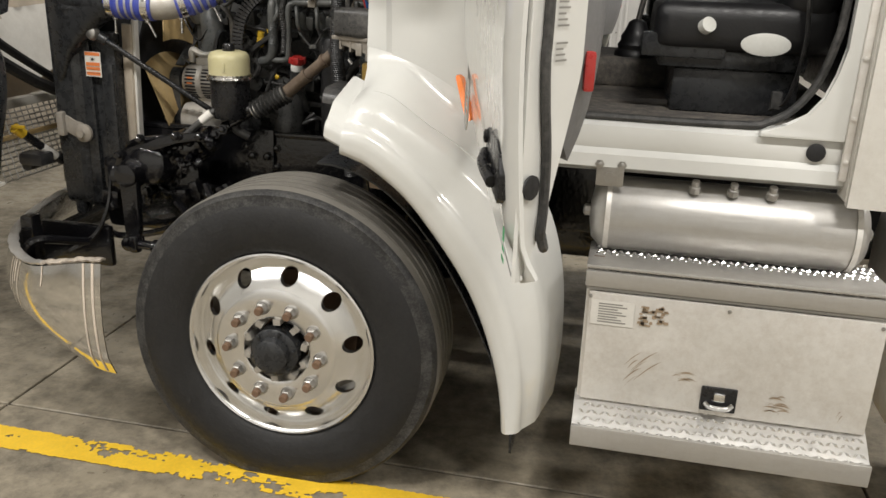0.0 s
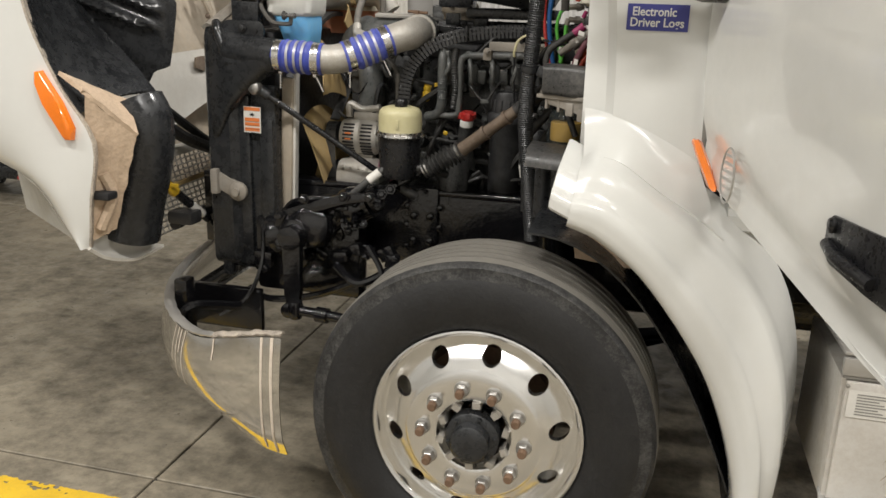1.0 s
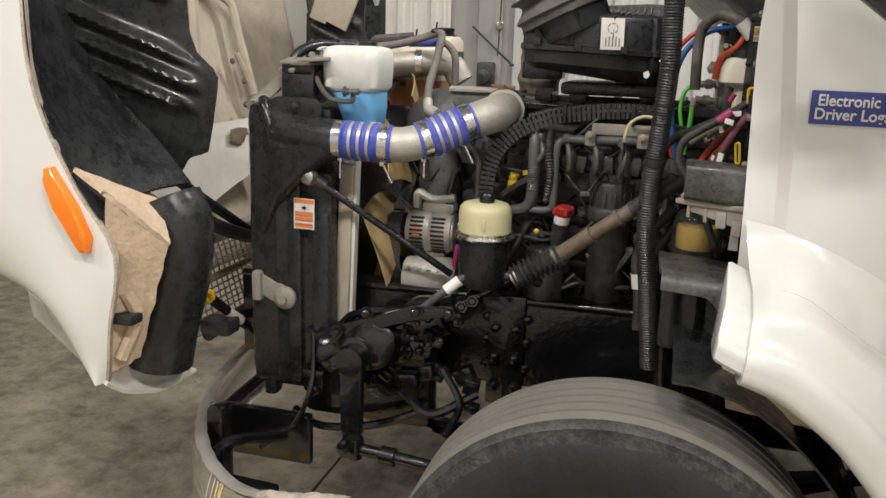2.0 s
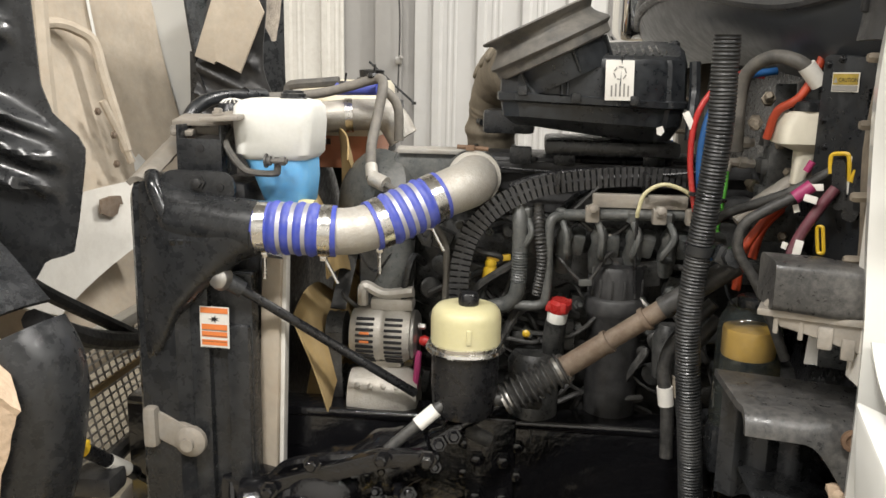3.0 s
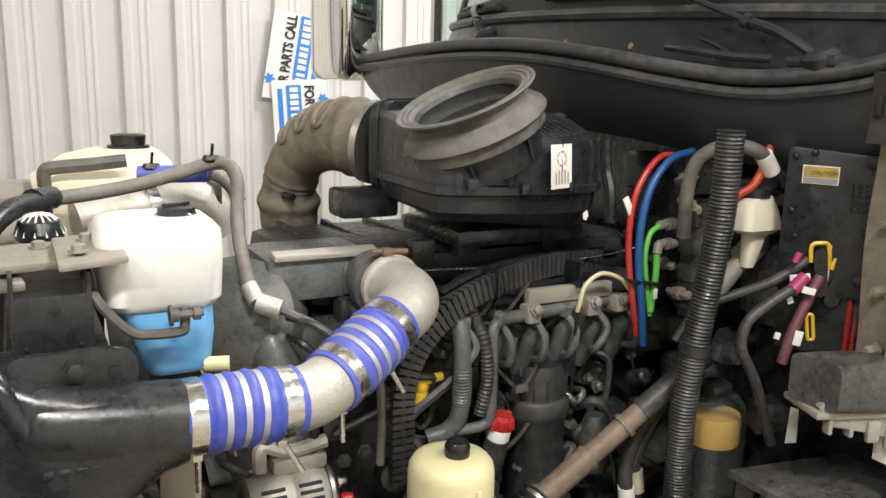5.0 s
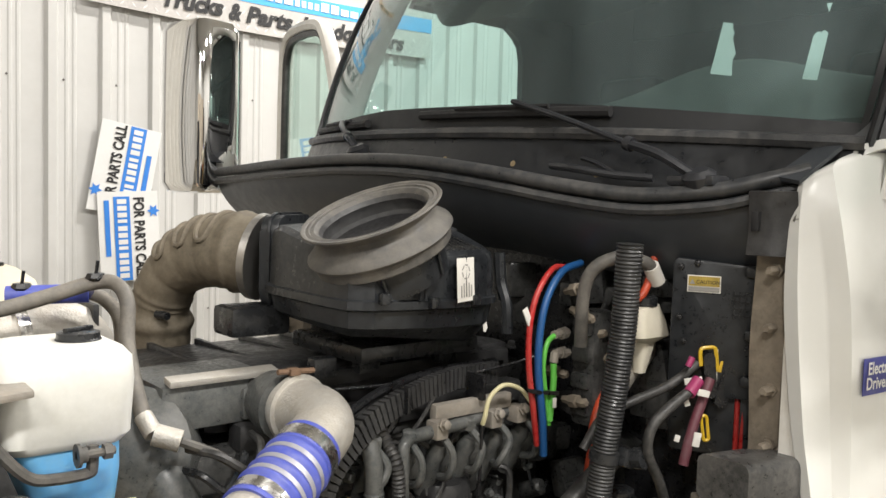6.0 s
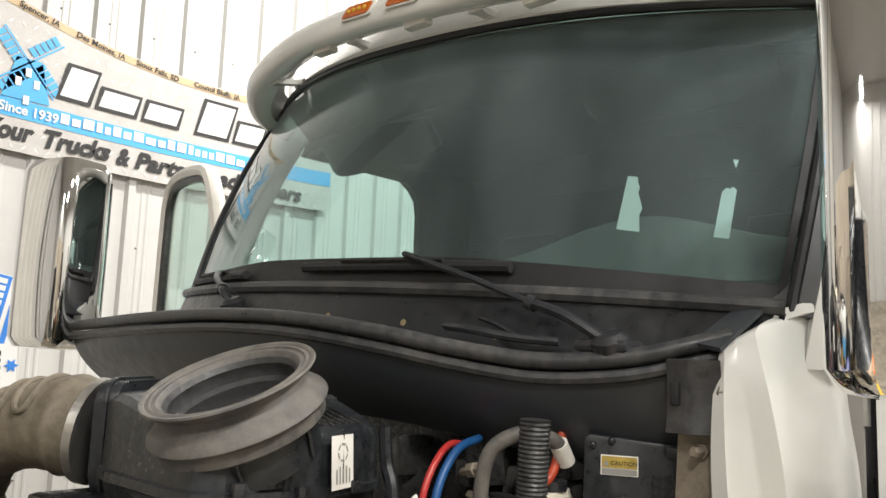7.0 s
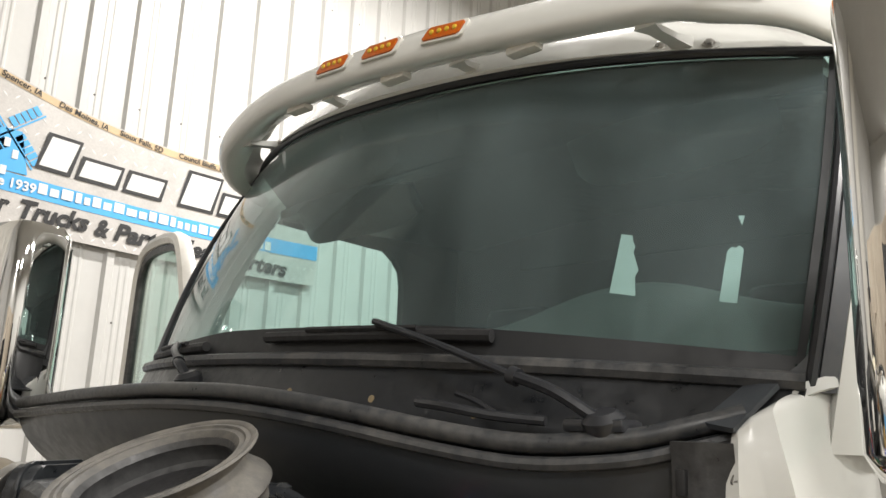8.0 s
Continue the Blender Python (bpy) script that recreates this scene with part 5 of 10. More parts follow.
rbox(bm, (-1.040, -0.44, 1.600), (0.045, 0.10, 0.012), 0.004, (8, 0, 10))
part("tank_cap", bm, CAST_DIRTY, radiator, "dust-covered pale tank edge")

bm = fresh()
lathe(bm, [(0.030, 0), (0.032, 0.012), (0.026, 0.028), (0.012, 0.034)], (-0.985, -0.31, 1.625), (0, 0, 1), 20, (1.1, 1.5))
woven = part("woven_plug", bm, BLACK_BOX, radiator, "dark plug wrapped in a pale woven net")
bm = fresh()
for k in range(7):
    a = radians(180 * k / 7)
    tube(bm, [(-0.985 + 0.036 * math.cos(a), -0.31 + 0.049 * math.sin(a), 1.634), (-0.985 + 0.018 * math.cos(a), -0.31 + 0.024 * math.sin(a), 1.660), (-0.985 - 0.018 * math.cos(a), -0.31 - 0.024 * math.sin(a), 1.660), (-0.985 - 0.036 * math.cos(a), -0.31 - 0.049 * math.sin(a), 1.634)], 0.0016, 4, 3)
tagged(part("net", bm, PAPER, woven), kind="stuff")

# fan
bm = fresh()
fan_c = Vector((-0.772, 0.0, 1.12))
for k in range(9):
    a0 = 2 * math.pi * k / 9 + 0.2

    def blade(u, v, a0=a0):
        r = 0.09 + 0.375 * u
        a = a0 + (v - 0.5) * (0.62 - 0.12 * u) + 0.25 * u * u
        x = (v - 0.5) * 0.10 * (1 - 0.25 * u) + 0.012 * math.sin(math.pi * v)
        return fan_c + Vector((x, r * math.cos(a), r * math.sin(a)))
    surface(bm, blade, 8, 6, 0.004)
lathe(bm, [(0.06, -0.04), (0.10, -0.035), (0.105, 0.03), (0.05, 0.04)], fan_c, (1, 0, 0), 24)
part("fan", bm, FAN, truck, "dusty tan plastic cooling fan")
bm = fresh()
for r0, r1 in ((0.44, 0.455),):
    lathe(bm, [(r0, 0), (r0, 0.05), (r1, 0.05), (r1, 0.0)], (-0.895, 0, 1.10), (1, 0, 0), 40, close=True)
part("fan_ring", bm, BLACK_DUSTY, truck, "dusty black fan ring")


# ----- charge-air pipe -----
PIPE = [(-0.845, -0.584, 1.418), (-0.76, -0.579, 1.416), (-0.68, -0.571, 1.412), (-0.635, -0.555, 1.414), (-0.585, -0.528, 1.43), (-0.53, -0.50, 1.455),
        (-0.478, -0.470, 1.478), (-0.438, -0.443, 1.493), (-0.419, -0.405, 1.500), (-0.418, -0.360, 1.502), (-0.424, -0.30, 1.502)]
PIPE_LINE = curve_points(PIPE, 10)
pipe_len = [0.0]
for a, b in zip(PIPE_LINE, PIPE_LINE[1:]):
    pipe_len.append(pipe_len[-1] + (b - a).length)


def pipe_at(s):
    for k in range(len(PIPE_LINE) - 1):
        if s <= pipe_len[k + 1]:
            t = (s - pipe_len[k]) / (pipe_len[k + 1] - pipe_len[k])
            return PIPE_LINE[k].lerp(PIPE_LINE[k + 1], t), (PIPE_LINE[k + 1] - PIPE_LINE[k]).normalized()
    return PIPE_LINE[-1], (PIPE_LINE[-1] - PIPE_LINE[-2]).normalized()


def pipe_piece(name, s0, s1, swell, material, parent, label="", seg=36):
    bm = fresh()
    pts = [pipe_at(s0 + (s1 - s0) * k / 12)[0] for k in range(13)]
    tube(bm, pts, 0.05, seg, 3, swell=swell)
    return part(name, bm, material, parent, label)


pipe = pipe_piece("charge_air_pipe", 0.0, pipe_len[-1], lambda s: 0.0475 + 0.004 * min(1, max(0, (s - 0.38) / 0.1)), CAST, truck, "cast aluminium charge-air elbow pipe")
for start, length in ((0.0, 0.168), (0.238, 0.165)):
    hose = pipe_piece("silicone_hose", start, start + length,
                      lambda s, L=length: 0.0520 if (s < 0.034 or s > L - 0.034) else 0.0505 + 0.0050 * (0.5 - 0.5 * math.cos((s - 0.034) / (L - 0.068) * 4 * 2 * math.pi)),
                      BLUE, pipe, "blue ribbed silicone hose with steel bands")
    for c, w, rr in ((0.0205, 0.023, 0.0532), (length - 0.0205, 0.023, 0.0532)):
        pipe_piece("hose_band", start + c - w / 2, start + c + w / 2, lambda s, rr=rr: rr, BAND, hose, "bright steel band clamp")
    for k in (1, 2, 3):
        s = start + 0.034 + (length - 0.068) * k / 4
        pipe_piece("hose_ring", s - 0.0042, s + 0.0042, lambda s: 0.0526, BAND_DULL, hose, "thin steel ring")
    for c, lean in ((0.024, 0.0), (length - 0.024, 0.03)):
        p, t = pipe_at(start + c)
        bm = fresh()
        rod(bm, p + Vector((0, -0.01, -0.05)), p + Vector((lean, -0.012, -0.105)), 0.004, 8)
        rbox(bm, p + Vector((0, -0.01, -0.054)), (0.014, 0.012, 0.012), 0.002)
        part("clamp_screw", bm, BAND, hose, "steel clamp screw")
pipe_piece("flange_clamp", pipe_len[-1] - 0.040, pipe_len[-1] - 0.030, lambda s: 0.0600, CAST, pipe, "steel V-band clamp")
bm = fresh()
rod(bm, (-0.46, -0.335, 1.570), (-0.39, -0.335, 1.566), 0.005, 8)
rbox(bm, (-0.43, -0.335, 1.568), (0.02, 0.02, 0.012), 0.002)
part("clamp_bolt", bm, RUST, pipe)


# ----- washer bottle -----
def bottle_ring(z, x0, x1, y0, y1, r):
    return [(x, y, z) for x, y in rounded((x0 + x1) / 2, (y0 + y1) / 2, x1 - x0, y1 - y0, r, 5)]


bm = fresh()
loft(bm, [bottle_ring(1.543, -0.907, -0.764, -0.490, -0.340, 0.03), bottle_ring(1.555, -0.920, -0.754, -0.500, -0.330, 0.035), bottle_ring(1.623, -0.924, -0.750, -0.502, -0.328, 0.035),
          bottle_ring(1.653, -0.922, -0.752, -0.500, -0.330, 0.035), bottle_ring(1.665, -0.912, -0.762, -0.490, -0.340, 0.03), bottle_ring(1.670, -0.892, -0.782, -0.470, -0.360, 0.03)])
bottle = part("washer_bottle", bm, MILK, truck, "milky white washer bottle with blue fluid")
bm = fresh()
loft(bm, [bottle_ring(1.439, -0.857, -0.777, -0.465, -0.365, 0.02), bottle_ring(1.449, -0.864, -0.769, -0.473, -0.355, 0.025), bottle_ring(1.503, -0.884, -0.764, -0.482, -0.347, 0.028), bottle_ring(1.543, -0.904, -0.766, -0.488, -0.342, 0.03)])
part("fluid_sump", bm, FLUID, bottle, "blue washer fluid seen through the plastic")
bm = fresh()
lathe(bm, [(0.028, 0), (0.029, 0.004), (0.027, 0.006), (0.027, 0.013), (0.02, 0.015)], (-0.806, -0.424, 1.667), (0, 0, 1), 24)
rbox(bm, (-0.806, -0.424, 1.684), (0.044, 0.008, 0.006), 0.002, (0, 0, 25))
part("cap", bm, BLACK, bottle, "black filler cap")
bm = fresh()
tube(bm, [(-0.935, -0.455, 1.60), (-0.930, -0.500, 1.578), (-0.910, -0.512, 1.548), (-0.886, -0.514, 1.524), (-0.860, -0.514, 1.518), (-0.822, -0.514, 1.518), (-0.816, -0.514, 1.526), (-0.815, -0.512, 1.552)], 0.0075, 8)
rod(bm, (-0.838, -0.524, 1.545), (-0.792, -0.524, 1.545), 0.0055, 8)
lathe(bm, [(0.015, 0), (0.015, 0.004), (0.010, 0.005), (0.010, 0.012)], (-0.838, -0.524, 1.545), (1, 0, 0), 12)
lathe(bm, [(0.010, 0), (0.010, 0.010)], (-0.806, -0.524, 1.545), (1, 0, 0), 6)
part("strap", bm, RUBBER_GREY, bottle, "grey wire strap with a nut")
bm = fresh()
rod(bm, (-0.782, -0.465, 1.448), (-0.747, -0.475, 1.448), 0.012, 12)
rbox(bm, (-0.787, -0.460, 1.458), (0.02, 0.02, 0.03), 0.004)
part("pump", bm, CREAM, bottle, "pale washer pump")

# ----- coolant tank and hoses -----
bm = fresh()
loft(bm, [bottle_ring(1.560, -0.978, -0.718, 0.040, 0.360, 0.04), bottle_ring(1.600, -0.983, -0.713, 0.030, 0.370, 0.05), bottle_ring(1.655, -0.983, -0.713, 0.030, 0.370, 0.05),
          bottle_ring(1.695, -0.918, -0.718, 0.100, 0.370, 0.04), bottle_ring(1.710, -0.858, -0.728, 0.200, 0.360, 0.04)])
tank = part("coolant_tank", bm, COOLANT_TANK, truck, "yellowed plastic coolant tank with a black cap")
bm = fresh()
loft(bm, [bottle_ring(1.470, -0.948, -0.738, 0.070, 0.330, 0.04), bottle_ring(1.560, -0.976, -0.720, 0.042, 0.358, 0.04)])
part("coolant_level", bm, COOLANT, tank, "reddish coolant seen through the plastic")
bm = fresh()
lathe(bm, [(0.045, 0), (0.045, 0.008), (0.036, 0.010), (0.038, 0.03), (0.03, 0.033)], (-0.781, 0.300, 1.708), (0, 0, 1), 24)
part("cap", bm, BLACK_CLEAN, tank, "black pressure cap")
bm = fresh()
tube(bm, [(-1.073, -0.385, 1.570), (-1.068, -0.375, 1.610), (-1.051, -0.345, 1.648), (-1.018, -0.280, 1.667), (-0.978, -0.200, 1.666), (-0.963, -0.164, 1.664)], 0.0165, 10)
rod(bm, (-0.990, -0.215, 1.669), (-0.960, -0.158, 1.666), 0.0195, 12)
rod(bm, (-0.973, -0.190, 1.672), (-0.973, -0.190, 1.630), 0.013, 12)
vent = part("vent_hose", bm, BLACK_BOX, truck, "black and grey vent hose running over the radiator")
bm = fresh()
tube(bm, [(-0.963, -0.164, 1.664), (-0.898, -0.135, 1.667), (-0.818, -0.120, 1.678), (-0.748, -0.120, 1.696), (-0.696, -0.125, 1.711), (-0.666, -0.150, 1.712), (-0.658, -0.185, 1.685), (-0.666, -0.210, 1.620), (-0.670, -0.255, 1.560), (-0.666, -0.285, 1.510)], 0.0125, 10)
tube(bm, [(-0.683, -0.080, 1.689), (-0.658, -0.080, 1.675), (-0.636, -0.085, 1.640), (-0.633, -0.090, 1.560)], 0.012, 10)
part("hose_end", bm, HOSE_GREY, vent, "dusty grey hose")
bm = fresh()
rod(bm, (-0.805, -0.031, 1.686), (-0.686, -0.079, 1.689), 0.0165, 14)
part("blue_joiner", bm, BLUE, vent, "blue silicone joiner")
bm = fresh()
rod(bm, (-0.666, -0.280, 1.515), (-0.658, -0.305, 1.490), 0.015, 12)
rod(bm, (-0.658, -0.305, 1.490), (-0.623, -0.325, 1.478), 0.018, 12)
part("fitting", bm, CAST, vent, "pale grey dusty fitting")
bm = fresh()
tube(bm, [(-0.623, -0.325, 1.478), (-0.568, -0.350, 1.450), (-0.518, -0.380, 1.410), (-0.478, -0.400, 1.370), (-0.470, -0.410, 1.300), (-0.473, -0.410, 1.200)], 0.008, 8)
part("drain_pipe", bm, RUBBER_GREY, vent, "thin grey steel line")
bm = fresh()
tube(bm, [(-0.963, 0.054, 1.660), (-0.961, 0.052, 1.688), (-0.938, 0.048, 1.695), (-0.878, 0.042, 1.700), (-0.818, 0.040, 1.706)], 0.013, 8)
part("short_hose", bm, RUBBER_GREY, tank, "short grey hose")
for p in ((-0.690, -0.128, 1.724), (-0.783, -0.040, 1.703)):
    bm = fresh()
    lathe(bm, [(0.015, 0), (0.018, 0.004), (0.014, 0.012)], (p[0], p[1], p[2] - 0.008), (0, 0, 1), 8)
    rod(bm, p, (p[0] + 0.003, p[1], p[2] + 0.025), 0.003, 6)
    part("cable_tie", bm, BLACK_CLEAN, vent)
bm = fresh()
tube(bm, [(-0.918, -0.020, 1.600), (-0.818, 0.000, 1.615), (-0.738, 0.020, 1.620), (-0.678, 0.020, 1.615), (-0.638, 0.020, 1.560)], 0.042, 18)
upper = part("radiator_hose", bm, CAST, truck, "grey-tan upper coolant pipe with a steel clamp")
bm = fresh()
rod(bm, (-0.793, 0.004, 1.617), (-0.773, 0.008, 1.618), 0.0455, 20)
part("clamp", bm, BAND, upper, "bright hose clamp")
bm = fresh()
rbox(bm, (-0.653, 0.030, 1.610), (0.012, 0.09, 0.10), 0.004)
part("bracket", bm, BLACK_DUSTY, upper)


def mix_y(v):
    return 0.40 + 0.68 * v


# ----- underbody: gearbox, bell housing, wheel panels and tanks, shapes added to block light and darken gaps -----
bm = fresh()
loft(bm, [[(x, y, z) for y, z in rounded(0, zc, w, h, 0.08, 4)] for x, zc, w, h in ((0.10, 0.82, 0.66, 0.56), (0.55, 0.80, 0.62, 0.52), (0.75, 0.76, 0.44, 0.40), (1.55, 0.74, 0.40, 0.38), (1.75, 0.72, 0.26, 0.26))])
part("gearbox", bm, ENGINE, truck, "dark grimy gearbox shape added to block light under the cab")
# Black panels added behind the wheels to stand for the shade in the gap.
for sg in (-1, 1):
    bm = fresh()
    surface(bm, lambda u, v: (0.52 + 0.20 * math.sin(u * 1.5), sg * mix_y(v), 1.12 - 0.95 * u), 16, 6, 0.008)
    part("splash_guard", bm, BLACK, truck, "black panel added behind the wheel to darken the gap")
# Unseen tank shapes, added to keep far light off the floor.
bm = fresh()
rbox(bm, (1.75, 0.80, 0.66), (1.70, 0.56, 0.62), 0.12, seg=4)
part("fuel_tank", bm, ALU_DULL, truck, "unseen aluminium tank shape added to block light from the far side")
bm = fresh()
rbox(bm, (2.55, -0.80, 0.66), (1.60, 0.56, 0.62), 0.12, seg=4)
part("fuel_tank", bm, ALU_DULL, truck, "unseen aluminium tank shape added to block light behind the tool box")

# ----- engine -----
bm = fresh()
rbox(bm, (-0.14, 0.03, 1.16), (0.86, 0.56, 0.52), 0.03)
rbox(bm, (-0.16, 0.03, 0.84), (0.80, 0.44, 0.30), 0.04)
rbox(bm, (-0.66, 0.0, 1.18), (0.10, 0.50, 0.42), 0.05)
engine = part("engine_block", bm, ENGINE, truck, "grimy dark diesel engine block")
bm = fresh()
rbox(bm, (-0.14, 0.04, 1.475), (0.78, 0.46, 0.115), 0.035, (-3, 0, 0))
for k in range(7):
    rbox(bm, (-0.46 + 0.11 * k, 0.04, 1.525), (0.014, 0.40, 0.022), 0.006)
for k in range(8):
    bolt(bm, (-0.50 + 0.105 * k, -0.195, 1.525), (0, -0.2, 1), 0.009, 0.014)
rbox(bm, (-0.12, -0.20, 1.515), (0.66, 0.03, 0.03), 0.008)
rbox(bm, (-0.14, -0.235, 1.44), (0.70, 0.05, 0.05), 0.012)
part("valve_cover", bm, BLACK_DUSTY, engine, "dusty black valve cover")
bm = fresh()
rbox(bm, (-0.515, -0.145, 1.505), (0.215, 0.19, 0.085), 0.02)
rbox(bm, (-0.45, -0.23, 1.50), (0.06, 0.04, 0.06), 0.012)
lathe(bm, [(0.062, 0), (0.062, 0.03), (0.055, 0.05), (0.05, 0.09)], (-0.424, -0.318, 1.502), (0, 1, 0.0), 28)
intake = part("intake_manifold", bm, ENGINE_LIGHT, engine, "dark grey intake manifold")
bm = fresh()
rbox(bm, (-0.51, -0.235, 1.552), (0.20, 0.03, 0.012), 0.003, (10, 0, 0))
part("machined_edge", bm, CAST, intake, "bare machined edge")
bm = fresh()
lathe(bm, [(0.02, -0.1), (0.09, -0.08), (0.115, -0.02), (0.115, 0.06), (0.07, 0.10), (0.03, 0.11)], (-0.645, -0.17, 1.42), (-0.6, -0.8, 0.35), 26)
tube(bm, [(-0.64, -0.20, 1.46), (-0.62, -0.27, 1.38), (-0.60, -0.30, 1.28), (-0.62, -0.30, 1.20)], 0.045, 14)
part("coolant_housing", bm, ENGINE_LIGHT, engine, "rounded dark grey coolant housing")
# gaskets, flanges and fuel rail along the driver's side of the head
bm = fresh()
rod(bm, (-0.22, -0.40, 1.435), (0.06, -0.38, 1.442), 0.0125, 12)
tube(bm, [(-0.22, -0.40, 1.435), (-0.245, -0.41, 1.425), (-0.25, -0.415, 1.38), (-0.25, -0.415, 1.27), (-0.265, -0.41, 1.235), (-0.34, -0.40, 1.232)], 0.011, 10)
fuel = part("fuel_rail", bm, ENGINE_LIGHT, engine, "grey steel fuel rail and pipe")
bm = fresh()
for x in (-0.16, -0.02, 0.05):
    rbox(bm, (x, -0.40, 1.44), (0.03, 0.035, 0.035), 0.006)
    bolt(bm, (x, -0.418, 1.452), (0, -1, 0.2), 0.009, 0.012)
rbox(bm, (-0.06, -0.385, 1.468), (0.20, 0.02, 0.03), 0.004)
part("rail_clamp", bm, CAST_DIRTY, fuel, "dusty pale rail clamps")
rnd = random.Random(21)
bm = fresh()
for k in range(6):
    x = -0.30 + 0.075 * k
    tube(bm, [(x, -0.395, 1.43), (x + 0.012, -0.42, 1.395), (x + rnd.uniform(-0.02, 0.03), -0.41, 1.35), (x + 0.02, -0.36, 1.335)], 0.0075, 8)
    lathe(bm, [(0.013, 0), (0.013, 0.02), (0.009, 0.024)], (x, -0.395, 1.425), (0, -0.1, 1), 6)
part("injector_pipes", bm, ENGINE_LIGHT, engine, "bent steel injector pipes")
bm = fresh()
for k in range(6):
    x = -0.29 + 0.075 * k
    lathe(bm, [(0.018, -0.05), (0.022, 0.0), (0.016, 0.03), (0.02, 0.05), (0.012, 0.07)], (x, -0.355, 1.345), (0, -0.5, 1), 12)
    rbox(bm, (x + 0.03, -0.35, 1.37), (0.03, 0.05, 0.05), 0.008, (20, 10 * (k % 2), 0))
part("injectors", bm, ENGINE_LIGHT, engine, "row of grimy injectors")
bm = fresh()
for k in range(60):
    p = (rnd.uniform(-0.55, 0.22), rnd.uniform(-0.33, -0.26), rnd.uniform(0.98, 1.40))
    s = rnd.uniform(0.015, 0.06)
    if k % 3 == 0:
        lathe(bm, [(s * 0.5, -0.02), (s * 0.5, 0.03), (s * 0.35, 0.035)], p, (rnd.uniform(-0.4, 0.4), -1, rnd.uniform(-0.2, 0.5)), 12)
    else:
        rbox(bm, p, (s, rnd.uniform(0.03, 0.09), rnd.uniform(0.02, 0.07)), 0.006, (rnd.uniform(-15, 15), rnd.uniform(-25, 25), 0))
part("castings", bm, ENGINE, engine, "lumps, bosses and brackets on the block")
bm = fresh()
for k in range(44):
    bolt(bm, (rnd.uniform(-0.55, 0.20), -0.325 + rnd.uniform(-0.03, 0.02), rnd.uniform(1.0, 1.42)), (rnd.uniform(-0.3, 0.3), -1, rnd.uniform(-0.2, 0.4)), rnd.uniform(0.006, 0.011), rnd.uniform(0.01, 0.02))
part("engine_bolts", bm, ENGINE_LIGHT, engine)
bm = fresh()
for k in range(16):
    x, z = rnd.uniform(-0.50, 0.18), rnd.uniform(1.02, 1.36)
    tube(bm, [(x, -0.34, z), (x + rnd.uniform(-0.06, 0.06), -0.38, z + rnd.uniform(-0.06, 0.06)), (x + rnd.uniform(-0.12, 0.12), -0.37, z + rnd.uniform(-0.14, 0.05)), (x + rnd.uniform(-0.12, 0.12), -0.31, z + rnd.uniform(-0.2, 0.0))], rnd.choice((0.005, 0.007, 0.010)), 7)
part("small_lines", bm, RUBBER, engine, "small black lines and looms")
# big black coolant pipes
bm = fresh()
tube(bm, [(-0.315, -0.39, 1.45), (-0.312, -0.41, 1.40), (-0.312, -0.41, 1.28), (-0.33, -0.40, 1.235), (-0.37, -0.39, 1.22)], 0.017, 12, swell=lambda s: 0.017 + (0.0015 * math.cos(s / 0.006 * 6.283) if 0.10 < s < 0.17 else 0))
part("breather_pipe", bm, ENGINE_LIGHT, engine, "ribbed dark grey breather pipe")
bm = fresh()
tube(bm, [(-0.275, -0.38, 1.45), (-0.27, -0.42, 1.40), (-0.262, -0.42, 1.33), (-0.27, -0.41, 1.26)], 0.012, 10, swell=lambda s: 0.0115 + 0.0018 * math.cos(s / 0.008 * 6.283))
part("wire_conduit", bm, RUBBER, engine, "black corrugated wire conduit")
# cable track arching over the injectors
TRACK = [(0.05, -0.33, 1.512), (-0.08, -0.35, 1.517), (-0.20, -0.38, 1.507), (-0.29, -0.40, 1.488), (-0.365, -0.415, 1.450), (-0.415, -0.42, 1.395), (-0.437, -0.425, 1.325), (-0.440, -0.43, 1.25), (-0.440, -0.43, 1.16)]
line = curve_points(TRACK, 10)


def track_link(bm, p, t, long, wide, deep):
    """One flat link of the cable track at p, drawn along t."""
    across = t.cross(Vector((0, 1, 0))).normalized()
    out = across.cross(t).normalized()
    m = Matrix((t, across, out)).transposed().to_4x4()
    m.translation = p
    own = bmesh.new()
    bmesh.ops.create_cube(own, size=1.0)
    bmesh.ops.scale(own, vec=(long, wide, deep), verts=own.verts)
    absorb(bm, own, m)


bm = fresh()
run, links = 0.0, fresh()
for a, b in zip(line, line[1:]):
    t = (b - a).normalized()
    while run < (b - a).length:
        track_link(links, a + t * run, t, 0.0095, 0.042, 0.019)
        run += 0.0135
    run -= (b - a).length
tube(bm, TRACK, 0.0075, 8, 10)
loom = part("cable_track", bm, BLACK, truck, "black flat link cable track over the engine", 0)
tagged(part("track_ribs", links, BLACK_DUSTY, loom, smooth=0), kind="stuff")
bm = fresh()
tube(bm, [(0.10, -0.28, 1.52), (-0.1, -0.31, 1.525), (-0.25, -0.35, 1.515), (-0.34, -0.37, 1.49)], 0.009, 8)
tube(bm, [(0.16, -0.40, 1.56), (0.05, -0.36, 1.53), (-0.12, -0.33, 1.515), (-0.36, -0.33, 1.525)], 0.003, 6)
for x in (-0.235, -0.05):
    rbox(bm, (x, -0.385, 1.505), (0.008, 0.05, 0.05), 0.002)
part("loom_ties", bm, BLACK_CLEAN, loom)

